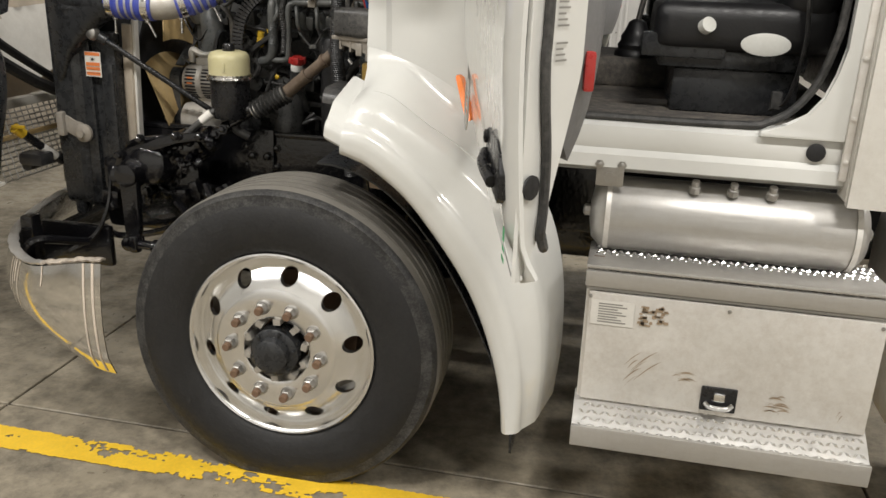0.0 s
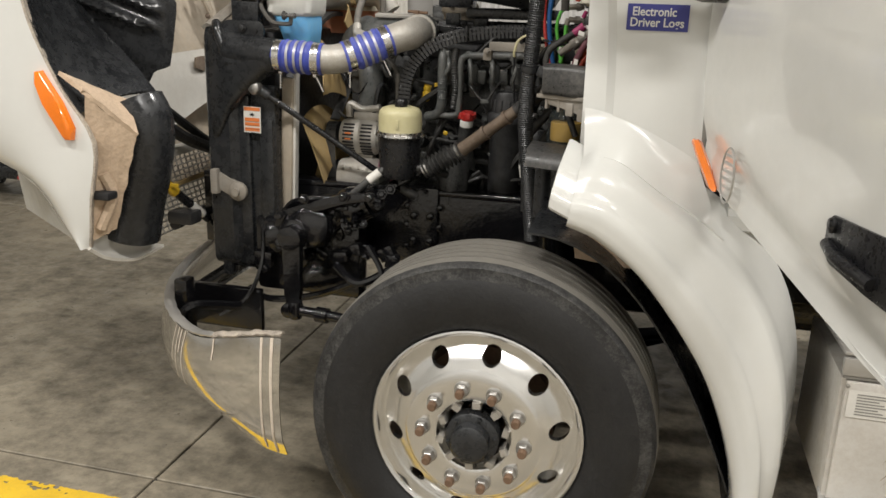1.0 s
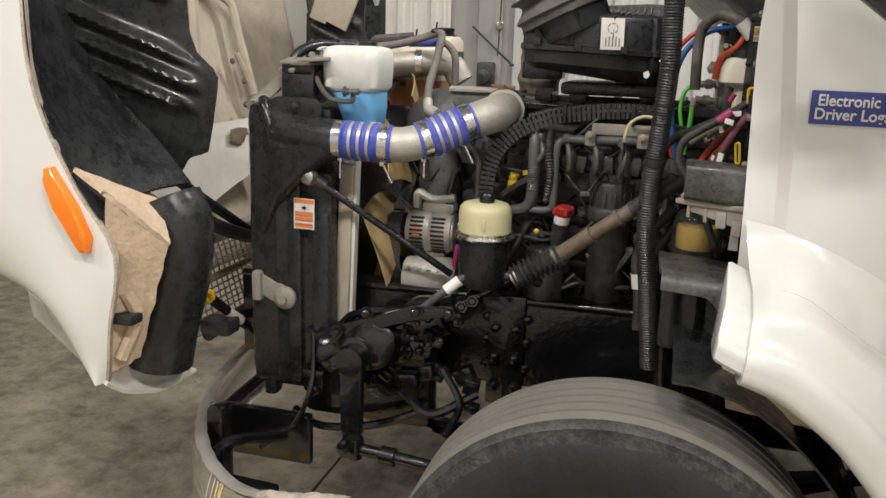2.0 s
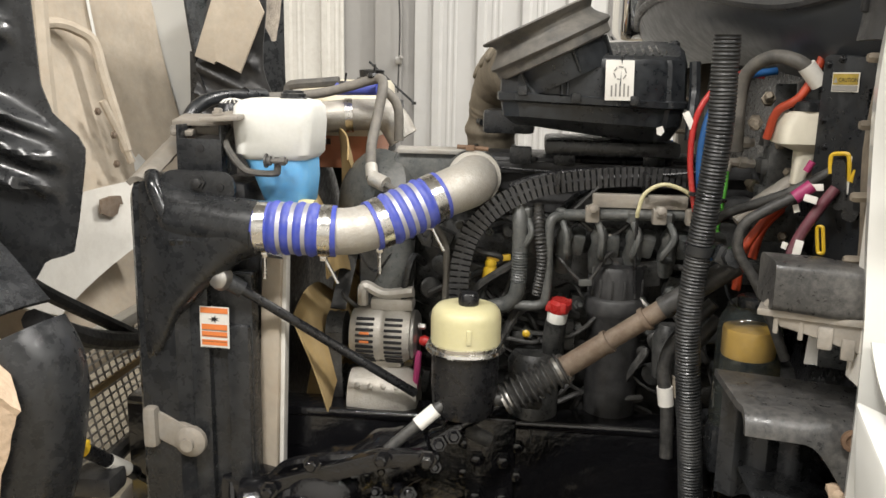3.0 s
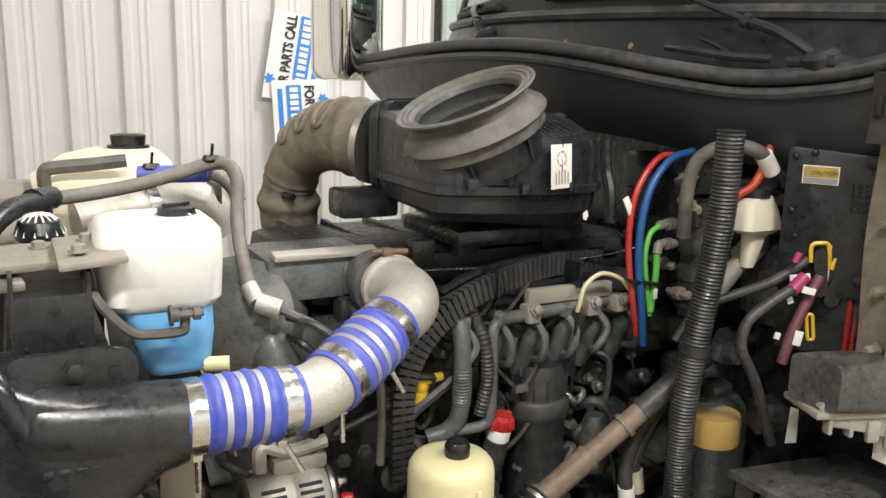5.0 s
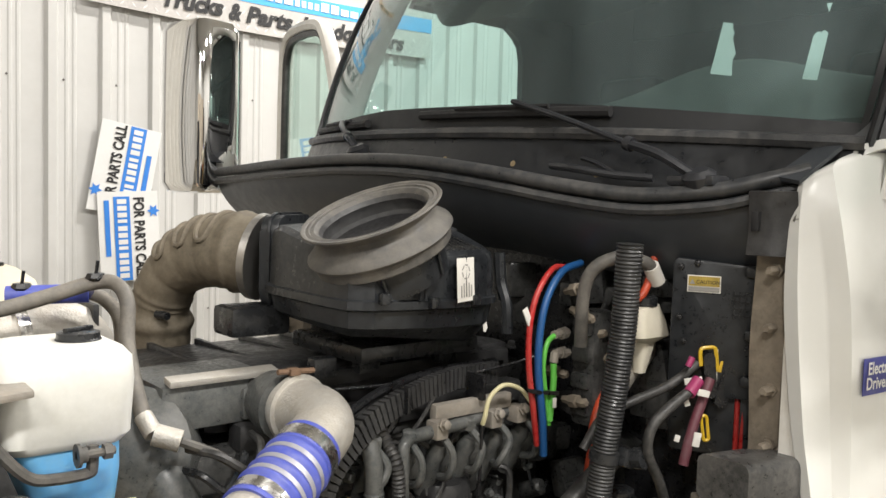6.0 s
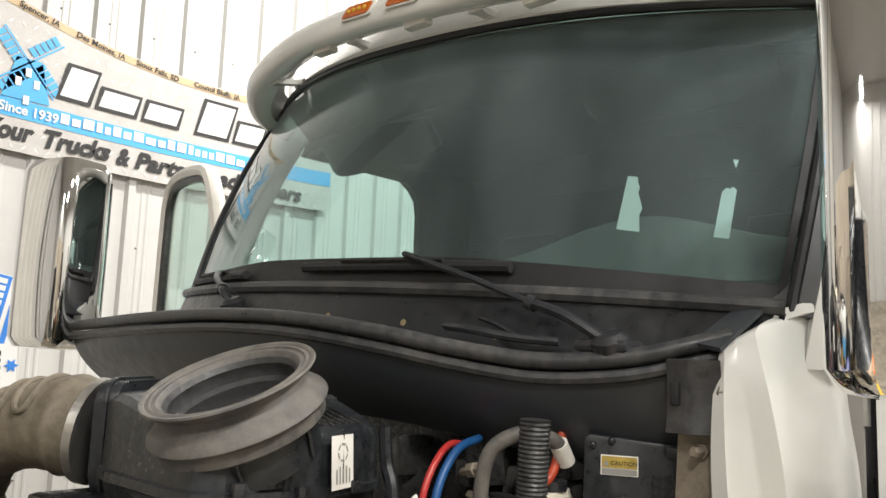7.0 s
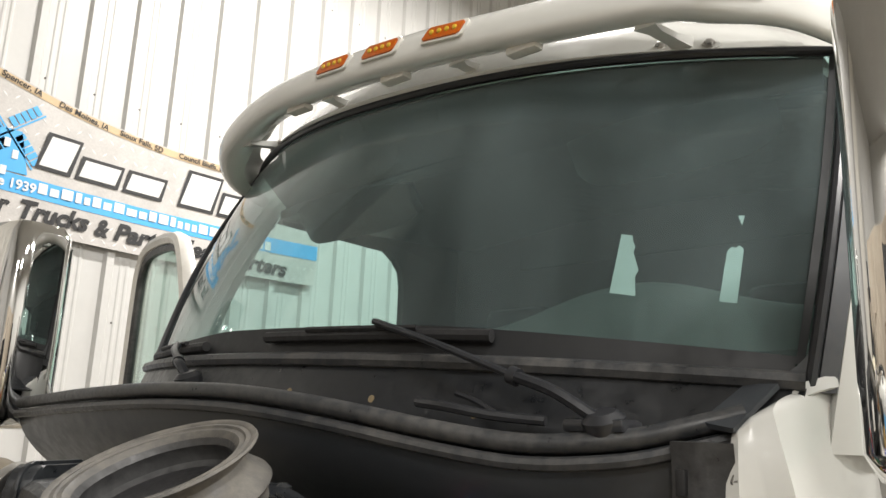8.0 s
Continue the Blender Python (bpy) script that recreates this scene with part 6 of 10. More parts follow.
# ----- alternator, belts and compressor -----
bm = fresh()
ac = Vector((-0.622, -0.335, 1.128))
lathe(bm, [(0.03, -0.078), (0.055, -0.074), (0.064, -0.055), (0.066, -0.008), (0.063, -0.004), (0.063, 0.004), (0.066, 0.008), (0.066, 0.050), (0.058, 0.066), (0.03, 0.07)], ac, (1, 0.0, 0.0), 36)
rbox(bm, ac + Vector((0.02, 0.0, 0.075)), (0.10, 0.05, 0.03), 0.01)
rbox(bm, ac + Vector((0.0, 0.0, -0.075)), (0.09, 0.05, 0.03), 0.01)
tube(bm, [ac + Vector((-0.05, -0.01, 0.07)), ac + Vector((-0.045, -0.01, 0.115)), ac + Vector((0.0, -0.01, 0.098)), ac + Vector((0.07, -0.015, 0.108))], 0.013, 8)
alt = part("alternator", bm, CAST, truck, "cast aluminium alternator with cooling slots")
bm = fresh()
for xo in (-0.036, 0.030):
    for k in range(11):
        a = radians(-70 + 11.5 * k)
        c = ac + Vector((xo, -0.0655 * math.cos(a), 0.0655 * math.sin(a)))
        rbox(bm, c, (0.042, 0.006, 0.0068), 0.002, (-math.degrees(a), 0, 0))
part("slots", bm, INK, alt, "dark cooling slots")
bm = fresh()
for xo in (-0.036,):
    for a in (radians(-2), radians(15)):
        rbox(bm, ac + Vector((xo, -0.0668 * math.cos(a), 0.0668 * math.sin(a))), (0.022, 0.004, 0.006), 0.001, (-math.degrees(a), 0, 0))
part("windings", bm, LABEL_ORANGE, alt, "copper windings behind the slots")
bm = fresh()
lathe(bm, [(0.058, 0.068), (0.058, 0.075), (0.05, 0.082), (0.02, 0.085)], ac, (1, 0, 0), 28)
bolt(bm, ac + Vector((0.085, -0.03, 0.03)), (1, 0, 0), 0.007, 0.015)
part("rear_cover", bm, STEEL, alt, "steel rear cover")
bm = fresh()
lathe(bm, [(0.010, 0), (0.013, 0.01), (0.009, 0.022)], ac + Vector((0.09, -0.035, -0.002)), (1, -0.2, 0), 10)
part("terminal_boot", bm, RED, alt, "red terminal boot")
bm = fresh()
tube(bm, [ac + Vector((0.085, -0.03, -0.03)), ac + Vector((0.085, -0.045, -0.07)), ac + Vector((0.08, -0.05, -0.12))], 0.008, 8)
part("cable", bm, PINK, alt, "dark red battery cable")
bm = fresh()
for c, r in (((-0.735, -0.33, 1.13), 0.045), ((-0.735, -0.27, 0.94), 0.08), ((-0.735, -0.10, 1.30), 0.05), ((-0.735, 0.0, 1.0), 0.12)):
    lathe(bm, [(r * 0.4, -0.02), (r, -0.02), (r * 0.95, -0.008), (r, 0.0), (r * 0.95, 0.008), (r, 0.02), (r * 0.4, 0.02)], c, (1, 0, 0), 28)
    bolt(bm, (c[0] - 0.02, c[1], c[2]), (-1, 0, 0), 0.012, 0.02)
part("pulleys", bm, ENGINE, engine, "dark belt pulleys")
bm = fresh()
for a, b, d in (((-0.735, -0.378, 1.13), (-0.735, -0.352, 0.94), 0.02),):
    tube(bm, [(-0.735, -0.375, 1.135), (-0.735, -0.372, 1.03), (-0.735, -0.355, 0.93)], 0.019, 4, flat=0.15)
tube(bm, [(-0.735, -0.33, 1.18), (-0.735, -0.2, 1.28), (-0.735, -0.12, 1.35)], 0.019, 4, flat=0.15)
part("belt", bm, RUBBER, engine, "black ribbed drive belt")
bm = fresh()
lathe(bm, [(0.03, -0.09), (0.06, -0.085), (0.068, -0.03), (0.068, 0.05), (0.05, 0.075)], (-0.61, -0.36, 0.985), (1, 0, 0), 28)
for k in range(5):
    bolt(bm, (-0.67 + 0.03 * k, -0.41, 1.02), (0, -0.7, 0.7), 0.007, 0.01)
part("compressor", bm, CAST, engine, "bright cast air-conditioning compressor")

# ----- power-steering reservoir -----
pc = Vector((-0.412, -0.562, 0))
bm = fresh()
lathe(bm, [(0.060, 1.04), (0.066, 1.06), (0.069, 1.10), (0.069, 1.178)], pc, (0, 0, 1), 40)
ps = part("steering_reservoir", bm, BLACK_CLEAN, truck, "power-steering reservoir with a cream lid")
bm = fresh()
lathe(bm, [(0.079, 1.176), (0.082, 1.180), (0.080, 1.186), (0.076, 1.188), (0.076, 1.194), (0.070, 1.196)], pc, (0, 0, 1), 44)
part("clamp_ring", bm, BAND, ps, "steel clamp ring")
bm = fresh()
lathe(bm, [(0.0715, 1.192), (0.0715, 1.245), (0.069, 1.258), (0.061, 1.268), (0.045, 1.273), (0.024, 1.274)], pc, (0, 0, 1), 44)
rbox(bm, (-0.40, -0.633, 1.222), (0.010, 0.006, 0.03), 0.002)
part("lid", bm, CREAM, ps, "cream plastic lid")
bm = fresh()
lathe(bm, [(0.020, 1.272), (0.021, 1.278), (0.021, 1.291), (0.017, 1.298), (0.008, 1.300)], pc + Vector((0.005, -0.01, 0)), (0, 0, 1), 20)
part("cap", bm, BLACK_CLEAN, ps, "shiny black breather cap")
bm = fresh()
tube(bm, [(-0.36, -0.57, 1.075), (-0.30, -0.56, 1.07), (-0.26, -0.52, 1.05)], 0.014, 10)
tube(bm, [(-0.41, -0.565, 1.05), (-0.40, -0.56, 1.0), (-0.36, -0.54, 0.97)], 0.016, 10)
part("outlet_hose", bm, RUBBER, ps, "black outlet hose")

# ----- dipstick, filler, filters -----
bm = fresh()
rbox(bm, (-0.358, -0.372, 1.328), (0.055, 0.014, 0.014), 0.004, (0, -8, 0))
lathe(bm, [(0.009, 0), (0.014, 0.006), (0.016, 0.03), (0.011, 0.042)], (-0.383, -0.366, 1.272), (0.25, -0.1, 1), 12)
lathe(bm, [(0.012, 0), (0.014, 0.01), (0.009, 0.02)], (-0.376, -0.37, 1.308), (0.1, -0.3, 1), 10)
part("dipstick", bm, YELLOW, engine, "yellow dipstick handle")
bm = fresh()
tube(bm, [(-0.385, -0.365, 1.275), (-0.40, -0.36, 1.20), (-0.41, -0.34, 1.10)], 0.007, 8)
part("dipstick_tube", bm, ENGINE, engine)
bm = fresh()
lathe(bm, [(0.023, 0), (0.025, 0.006), (0.025, 0.022), (0.018, 0.028)], (-0.222, -0.405, 1.222), (0.1, -0.15, 1), 18)
for k in range(4):
    a = k * math.pi / 2 + 0.4
    rbox(bm, (-0.222 + 0.024 * math.cos(a), -0.405 + 0.024 * math.sin(a), 1.236), (0.014, 0.014, 0.024), 0.004)
filler = part("oil_filler", bm, RED, engine, "red oil filler cap")
bm = fresh()
lathe(bm, [(0.022, 0), (0.023, 0.02), (0.021, 0.024)], (-0.225, -0.403, 1.198), (0.1, -0.15, 1), 16)
part("filler_neck", bm, MILK, filler, "white filler neck")
bm = fresh()
tube(bm, [(-0.225, -0.403, 1.20), (-0.23, -0.39, 1.14), (-0.22, -0.35, 1.05)], 0.024, 14)
part("filler_tube", bm, ENGINE, filler)
cx, cy = -0.094, -0.338
bm = fresh()
lathe(bm, [(0.058, 0.95), (0.060, 1.20), (0.066, 1.208), (0.068, 1.216), (0.068, 1.242), (0.064, 1.247), (0.0595, 1.249), (0.058, 1.308), (0.053, 1.318), (0.024, 1.322), (0.021, 1.337), (0.012, 1.339)], (cx, cy, 0), (0, 0, 1), 36)
for k in range(14):
    a = 2 * math.pi * k / 14
    rbox(bm, (cx + 0.060 * math.cos(a), cy + 0.060 * math.sin(a), 1.272), (0.005, 0.005, 0.040), 0.001)
part("oil_filter", bm, BLACK_DUSTY, engine, "dusty dark oil filter canister")
bm = fresh()
lathe(bm, [(0.055, 0.92), (0.058, 1.10), (0.045, 1.12)], (-0.27, -0.38, 0), (0, 0, 1), 24)
lathe(bm, [(0.03, 1.08), (0.034, 1.17), (0.02, 1.20)], (0.02, -0.39, 0), (0, 0, 1), 18)
part("spin_on_filters", bm, ENGINE, engine, "black spin-on filters")
bm = fresh()
lathe(bm, [(0.004, 0), (0.009, 0.004), (0.004, 0.008)], (-0.29, -0.43, 1.175), (0, -1, 0), 8)
part("yellow_tag", bm, YELLOW, engine)

# fuel filter with a clear bowl
fc = Vector((0.137, -0.596, 0))
bm = fresh()
lathe(bm, [(0.060, 1.06), (0.064, 1.075), (0.062, 1.10), (0.060, 1.255), (0.056, 1.280), (0.046, 1.297), (0.03, 1.305), (0.018, 1.307)], fc, (0, 0, 1), 36)
bowl = part("fuel_filter", bm, BOWL, truck, "fuel filter with a smoky clear bowl")
bm = fresh()
lathe(bm, [(0.049, 1.206), (0.0505, 1.211), (0.0505, 1.256), (0.049, 1.262), (0.02, 1.263)], fc, (0, 0, 1), 32)
part("element", bm, GOLD, bowl, "gold filter element")
bm = fresh()
lathe(bm, [(0.028, 1.302), (0.031, 1.306), (0.030, 1.320), (0.022, 1.325), (0.012, 1.326)], fc, (0, 0, 1), 10)
part("cap", bm, BLACK, bowl, "black vent cap")
bm = fresh()
lathe(bm, [(0.066, 0.99), (0.068, 1.06), (0.062, 1.07)], fc, (0, 0, 1), 30)
rbox(bm, (0.15, -0.58, 1.02), (0.16, 0.12, 0.10), 0.02)
part("filter_base", bm, BLACK, bowl, "black filter base")

# ----- air box, intake bellows, duct -----
AIR_PLAN = [(-0.375, -0.395), (-0.325, -0.436), (-0.155, -0.432), (-0.010, -0.386), (0.034, -0.348), (0.046, -0.245), (0.030, 0.040), (-0.270, 0.040), (-0.365, -0.110)]


def air_ring(z, inset=0.0, lift=0.0, low=0.0):
    """One level of the air box: its plan drawn in by inset, raised towards the back by lift and towards the front end by low."""
    ring, n = [], len(AIR_PLAN)
    for k, (x, y) in enumerate(AIR_PLAN):
        for other, t in ((AIR_PLAN[k - 1], 0.14), (AIR_PLAN[k], 0.0), (AIR_PLAN[(k + 1) % n], 0.14)):
            px, py = mix2(x, other[0], t), mix2(y, other[1], t)
            if t == 0.0:
                px, py = mix2(px, -0.16, 0.025), mix2(py, -0.19, 0.025)
            d = Vector((-0.16 - px, -0.19 - py, 0)).normalized() * inset
            ring.append((px + d.x, py + d.y, z + lift * max(0.0, min(1.0, (py + 0.35) / 0.13)) + low * max(0.0, min(1.0, (-0.02 - px) / 0.30))))
    return ring


def mix2(a, b, t):
    return a + (b - a) * t


bm = fresh()
loft(bm, [air_ring(1.588, 0.055, low=0.035), air_ring(1.594, 0.040, low=0.035), air_ring(1.625, 0.016, low=0.018), air_ring(1.662, 0.010, low=0.010), air_ring(1.665, 0.0, low=0.012), air_ring(1.677, 0.0, low=0.014),
          air_ring(1.680, 0.007, low=0.014), air_ring(1.752, 0.010, 0.030), air_ring(1.764, 0.014, 0.034), air_ring(1.772, 0.026, 0.036), air_ring(1.774, 0.08, 0.036)])
airbox = part("air_box", bm, BLACK_BOX, truck, "black air filter housing with a ribbed intake", 28)
# grille ridges on the lid beside the intake, clips, a screw boss and the upright post at the end
for k in range(8):
    bm = fresh()
    tube(bm, [(-0.165 + 0.019 * k, -0.404 + 0.0055 * k, 1.772), (-0.150 + 0.017 * k, -0.330, 1.779), (-0.150 + 0.017 * k, -0.265, 1.796)], 0.0032, 6, 4)
    part("grille_ridge", bm, BLACK, airbox)
for x, y, z in ((-0.318, -0.440, 1.697), (-0.208, -0.438, 1.684), (-0.088, -0.415, 1.680)):
    bm = fresh()
    rbox(bm, (x, y, z), (0.020, 0.014, 0.020), 0.004)
    part("clip", bm, BLACK, airbox)
bm = fresh()
lathe(bm, [(0.012, 0), (0.014, 0.012), (0.008, 0.018)], (0.012, -0.225, 1.792), (0, 0, 1), 10)
part("screw_boss", bm, BLACK, airbox)
bm = fresh()
tube(bm, [(0.040, -0.345, 1.762), (0.043, -0.350, 1.70), (0.038, -0.372, 1.66), (0.036, -0.380, 1.60)], 0.012, 8, 4)
part("end_post", bm, BLACK_BOX, airbox, "black moulded post at the box's end")
for x in (-0.238, -0.226, -0.120):
    bm = fresh()
    tube(bm, [(x, -0.437 if x < -0.15 else -0.424, 1.690), (x, -0.433 if x < -0.15 else -0.419, 1.752), (x + 0.004, -0.420, 1.768)], 0.003, 6, 3)
    part("box_rib", bm, BLACK_BOX, airbox)
# deep rim where the duct is clamped on
dm = plane_pose((-0.258, -0.008, 1.732), Vector((0.77, 0.62, 0)), (0, 0, 1))
bm = fresh()
prism(bm, rounded(0, 0, 0.205, 0.190, 0.035, 5), dm @ pose(0, 0, -0.020), 0.040, 0.006)
prism(bm, rounded(0, 0, 0.216, 0.200, 0.040, 5), dm @ pose(0, 0, -0.004), 0.008, 0.003)
part("duct_flange", bm, BLACK_BOX, airbox, "black moulded rim behind the duct clamp")
bm = fresh()
rbox(bm, (-0.116, -0.170, 1.570), (0.30, 0.26, 0.035), 0.012)
rbox(bm, (-0.356, -0.040, 1.615), (0.13, 0.09, 0.06), 0.012)
for x in (-0.32, -0.22, -0.02):
    rbox(bm, (x, -0.25, 1.548), (0.05, 0.03, 0.04), 0.006)
part("air_box_bracket", bm, BLACK, airbox, "black support bracket")
bm = fresh()
put(bm, [Vector((x, -0.381 + 0.30 * (x + 0.026), z)) for x, z in ((-0.036, 1.624), (-0.023, 1.629), (-0.018, 1.617), (-0.025, 1.608), (-0.034, 1.611))], [(0, 1, 2, 3, 4)])
part("paper_scrap", bm, PAPER, airbox, "torn scrap of a white label", 0)
tm = plane_pose((-0.152, -0.4300, 1.680), (1, 0.31, 0.0), (-0.05, 0.045, 1))
bm = fresh()
flat_rect(bm, tm, 0.0, 0.0, 0.062, 0.081, 0.006)
label = part("label", bm, PAPER, airbox, "white paper label", 0)
bm = fresh()
for k in range(5):
    flat_rect(bm, tm, 0.012 + 0.009 * k, 0.008, 0.0155 + 0.009 * k, 0.030 + 0.004 * (k % 2), 0.007)
for k in range(6):
    a, b = radians(60 * k), radians(60 * k + 45)
    put(bm, [tm @ Vector((0.031 + r * math.cos(t), 0.055 + r * math.sin(t), 0.007)) for r, t in ((0.012, a), (0.015, a), (0.015, b), (0.012, b))], [(0, 1, 2, 3)])
part("label_print", bm, INK_GREY, label, smooth=0)
bn = Vector((-0.476, -0.0585, 1.0)).normalized()
bc = Vector((-0.289, -0.353, 1.843))
bm = fresh()
lathe(bm, [(0.108, -0.082), (0.123, -0.082), (0.1265, -0.079), (0.1275, -0.062), (0.1335, -0.0585), (0.1365, -0.054), (0.1345, -0.0495), (0.126, -0.042), (0.117, -0.034), (0.1105, -0.026), (0.108, -0.019), (0.113, -0.010), (0.128, -0.004), (0.1315, 0.000), (0.130, 0.003),
           (0.124, 0.002), (0.122, 0.0), (0.116, 0.001), (0.114, -0.002), (0.107, -0.002), (0.101, -0.008), (0.097, -0.018), (0.101, -0.030), (0.099, -0.040), (0.090, -0.046)], bc, bn, 64)
bel = part("intake_bellows", bm, RUBBER_GREY, airbox, "dusty grey rubber intake bellows")
# Shade down the bellows' mouth, put in as a dark sleeve and black cup.
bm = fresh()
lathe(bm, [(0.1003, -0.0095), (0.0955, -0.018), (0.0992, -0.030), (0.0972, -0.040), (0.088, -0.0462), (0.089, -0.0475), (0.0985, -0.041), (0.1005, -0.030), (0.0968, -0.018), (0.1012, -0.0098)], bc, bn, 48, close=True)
part("inner_sleeve", bm, BLACK_DUSTY, bel, "shade inside the bellows put into a dark sleeve")
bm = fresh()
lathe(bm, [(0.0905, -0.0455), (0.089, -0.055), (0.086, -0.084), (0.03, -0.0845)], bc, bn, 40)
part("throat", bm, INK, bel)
bm = fresh()
lathe(bm, [(0.106, -0.135), (0.110, -0.083), (0.05, -0.082)], bc, bn, 40)
part("intake_neck", bm, BLACK_BOX, airbox, "black intake neck under the bellows")
bs, bu, _ = frame_of(bn)
for k in range(6):
    a = 2 * math.pi * k / 6 + 0.2
    o = bs * math.cos(a) + bu * math.sin(a)
    bm = fresh()
    rod(bm, bc + o * 0.110 - bn * 0.128, bc + o * 0.114 - bn * 0.084, 0.0035, 6)
    part("neck_rib", bm, BLACK_BOX, airbox)
DUCT_LINE = [(-0.30, 0.02, 1.735), (-0.335, 0.075, 1.745), (-0.375, 0.15, 1.735), (-0.407, 0.220, 1.695), (-0.420, 0.266, 1.63), (-0.420, 0.284, 1.56), (-0.415, 0.29, 1.48)]


def duct_radius(s):
    r = 0.086 - 0.022 * min(1.0, max(0.0, (s - 0.05) / 0.20))
    for at, high, wide in ((0.052, 0.004, 0.008), (0.075, -0.002, 0.010), (0.120, -0.002, 0.008), (0.180, -0.002, 0.008), (0.240, -0.002, 0.008), (0.305, 0.003, 0.006), (0.325, 0.002, 0.004), (0.375, 0.013, 0.020), (0.42, 0.006, 0.03)):
        r += high * math.exp(-((s - at) / wide) ** 2)
    return r


bm = fresh()
tube(bm, DUCT_LINE, 0.08, 32, swell=duct_radius, step=0.004)
duct = part("air_duct", bm, DUCT, truck, "dusty tan-brown moulded rubber air duct elbow")
bm = fresh()
rod(bm, (-0.298, 0.018, 1.735), (-0.307, 0.031, 1.737), 0.0925, 36)
part("duct_clamp", bm, STEEL, duct, "steel duct clamp")
# moulded lugs on the outside of the bend
fine_line = curve_points(DUCT_LINE, 12)
for at in (0.095, 0.150, 0.210):
    run, i = 0.0, 0
    while run < at:
        run += (fine_line[i + 1] - fine_line[i]).length
        i += 1
    t = (fine_line[i + 1] - fine_line[i - 1]).normalized()
    top = (Vector((0, 0.35, 1)) - t * t.dot(Vector((0, 0.35, 1)))).normalized()
    near = top.cross(t)
    near = near if near.y < 0 else -near
    bm = fresh()
    loop = [fine_line[i] + (near * math.cos(radians(a)) + top * math.sin(radians(a))) * (duct_radius(at + off) + 0.001) + t * off
            for a, off in ((100, -0.020), (75, -0.020), (50, -0.019), (25, -0.016), (10, -0.008), (10, 0.008), (25, 0.016), (50, 0.019), (75, 0.020), (100, 0.020))]
    tube(bm, loop, 0.0065, 8, 3)
    part("duct_lug", bm, DUCT, duct)
bm = fresh()
rod(bm, (-0.452, 0.215, 1.60), (-0.44, 0.185, 1.598), 0.009, 10)
part("duct_nipple", bm, BLACK, duct, "small black nipple")

# ----- firewall and what hangs on it -----
bm = fresh()
rbox(bm, (0.36, 0, 1.40), (0.06, 1.66, 1.02), 0.02)
firewall = part("firewall", bm, BLACK_CLEAN, truck, "black insulated firewall")
bm = fresh()
for k in range(26):
    rbox(bm, (0.31, rnd.uniform(-0.60, -0.1), rnd.uniform(1.2, 1.75)), (rnd.uniform(0.04, 0.12), rnd.uniform(0.03, 0.09), rnd.uniform(0.03, 0.10)), 0.01, (rnd.uniform(-20, 20), 0, rnd.uniform(-20, 20)))
part("firewall_fittings", bm, ENGINE, firewall, "dark valves and fittings on the firewall")
bm = fresh()
for k in range(7):
    c = (0.16 + rnd.uniform(-0.03, 0.06), -0.45 + rnd.uniform(-0.06, 0.06), 1.42 + 0.045 * k)
    lathe(bm, [(0.008, -0.035), (0.009, -0.014), (0.014, -0.012), (0.014, 0.008), (0.009, 0.010), (0.010, 0.028), (0.006, 0.034)], c, (rnd.uniform(-0.4, 0.2), -1, rnd.uniform(-0.3, 0.3)), 6)
part("valve_stack", bm, FLANGE_DIRT, firewall, "dusty tan valves and fittings")
bm = fresh()
rbox(bm, (0.20, -0.47, 1.53), (0.07, 0.06, 0.24), 0.015)
for k in range(4):
    rbox(bm, (0.165, -0.47, 1.45 + 0.055 * k), (0.02, 0.045, 0.032), 0.006)
part("valve_block", bm, ENGINE, firewall, "dark grimy valve block")
# tall corrugated conduit
bm = fresh()
COND = [(0.031, -0.677, 1.80), (0.032, -0.674, 1.74), (0.034, -0.668, 1.65), (0.029, -0.660, 1.55), (0.019, -0.648, 1.42), (0.012, -0.641, 1.30), (0.018, -0.634, 1.20), (0.028, -0.627, 1.11), (0.040, -0.62, 1.0), (0.052, -0.61, 0.88)]
tube(bm, COND, 0.025, 16, 8, swell=lambda s: 0.0230 + 0.0011 * math.cos(s / 0.0066 * 2 * math.pi), step=0.0011)
conduit = part("corrugated_conduit", bm, CONDUIT, truck, "thick black corrugated conduit standing before the firewall")
bm = fresh()
rod(bm, (0.0185, -0.647, 1.412), (0.020, -0.649, 1.430), 0.027, 16)
rbox(bm, (0.066, -0.662, 1.412), (0.045, 0.03, 0.035), 0.008, (0, 20, 0))
lathe(bm, [(0.02, 0), (0.02, 0.02), (0.011, 0.022)], (0.072, -0.676, 1.414), (0.1, -1, 0.2), 8)
part("conduit_clip", bm, BLACK, conduit, "black clip")
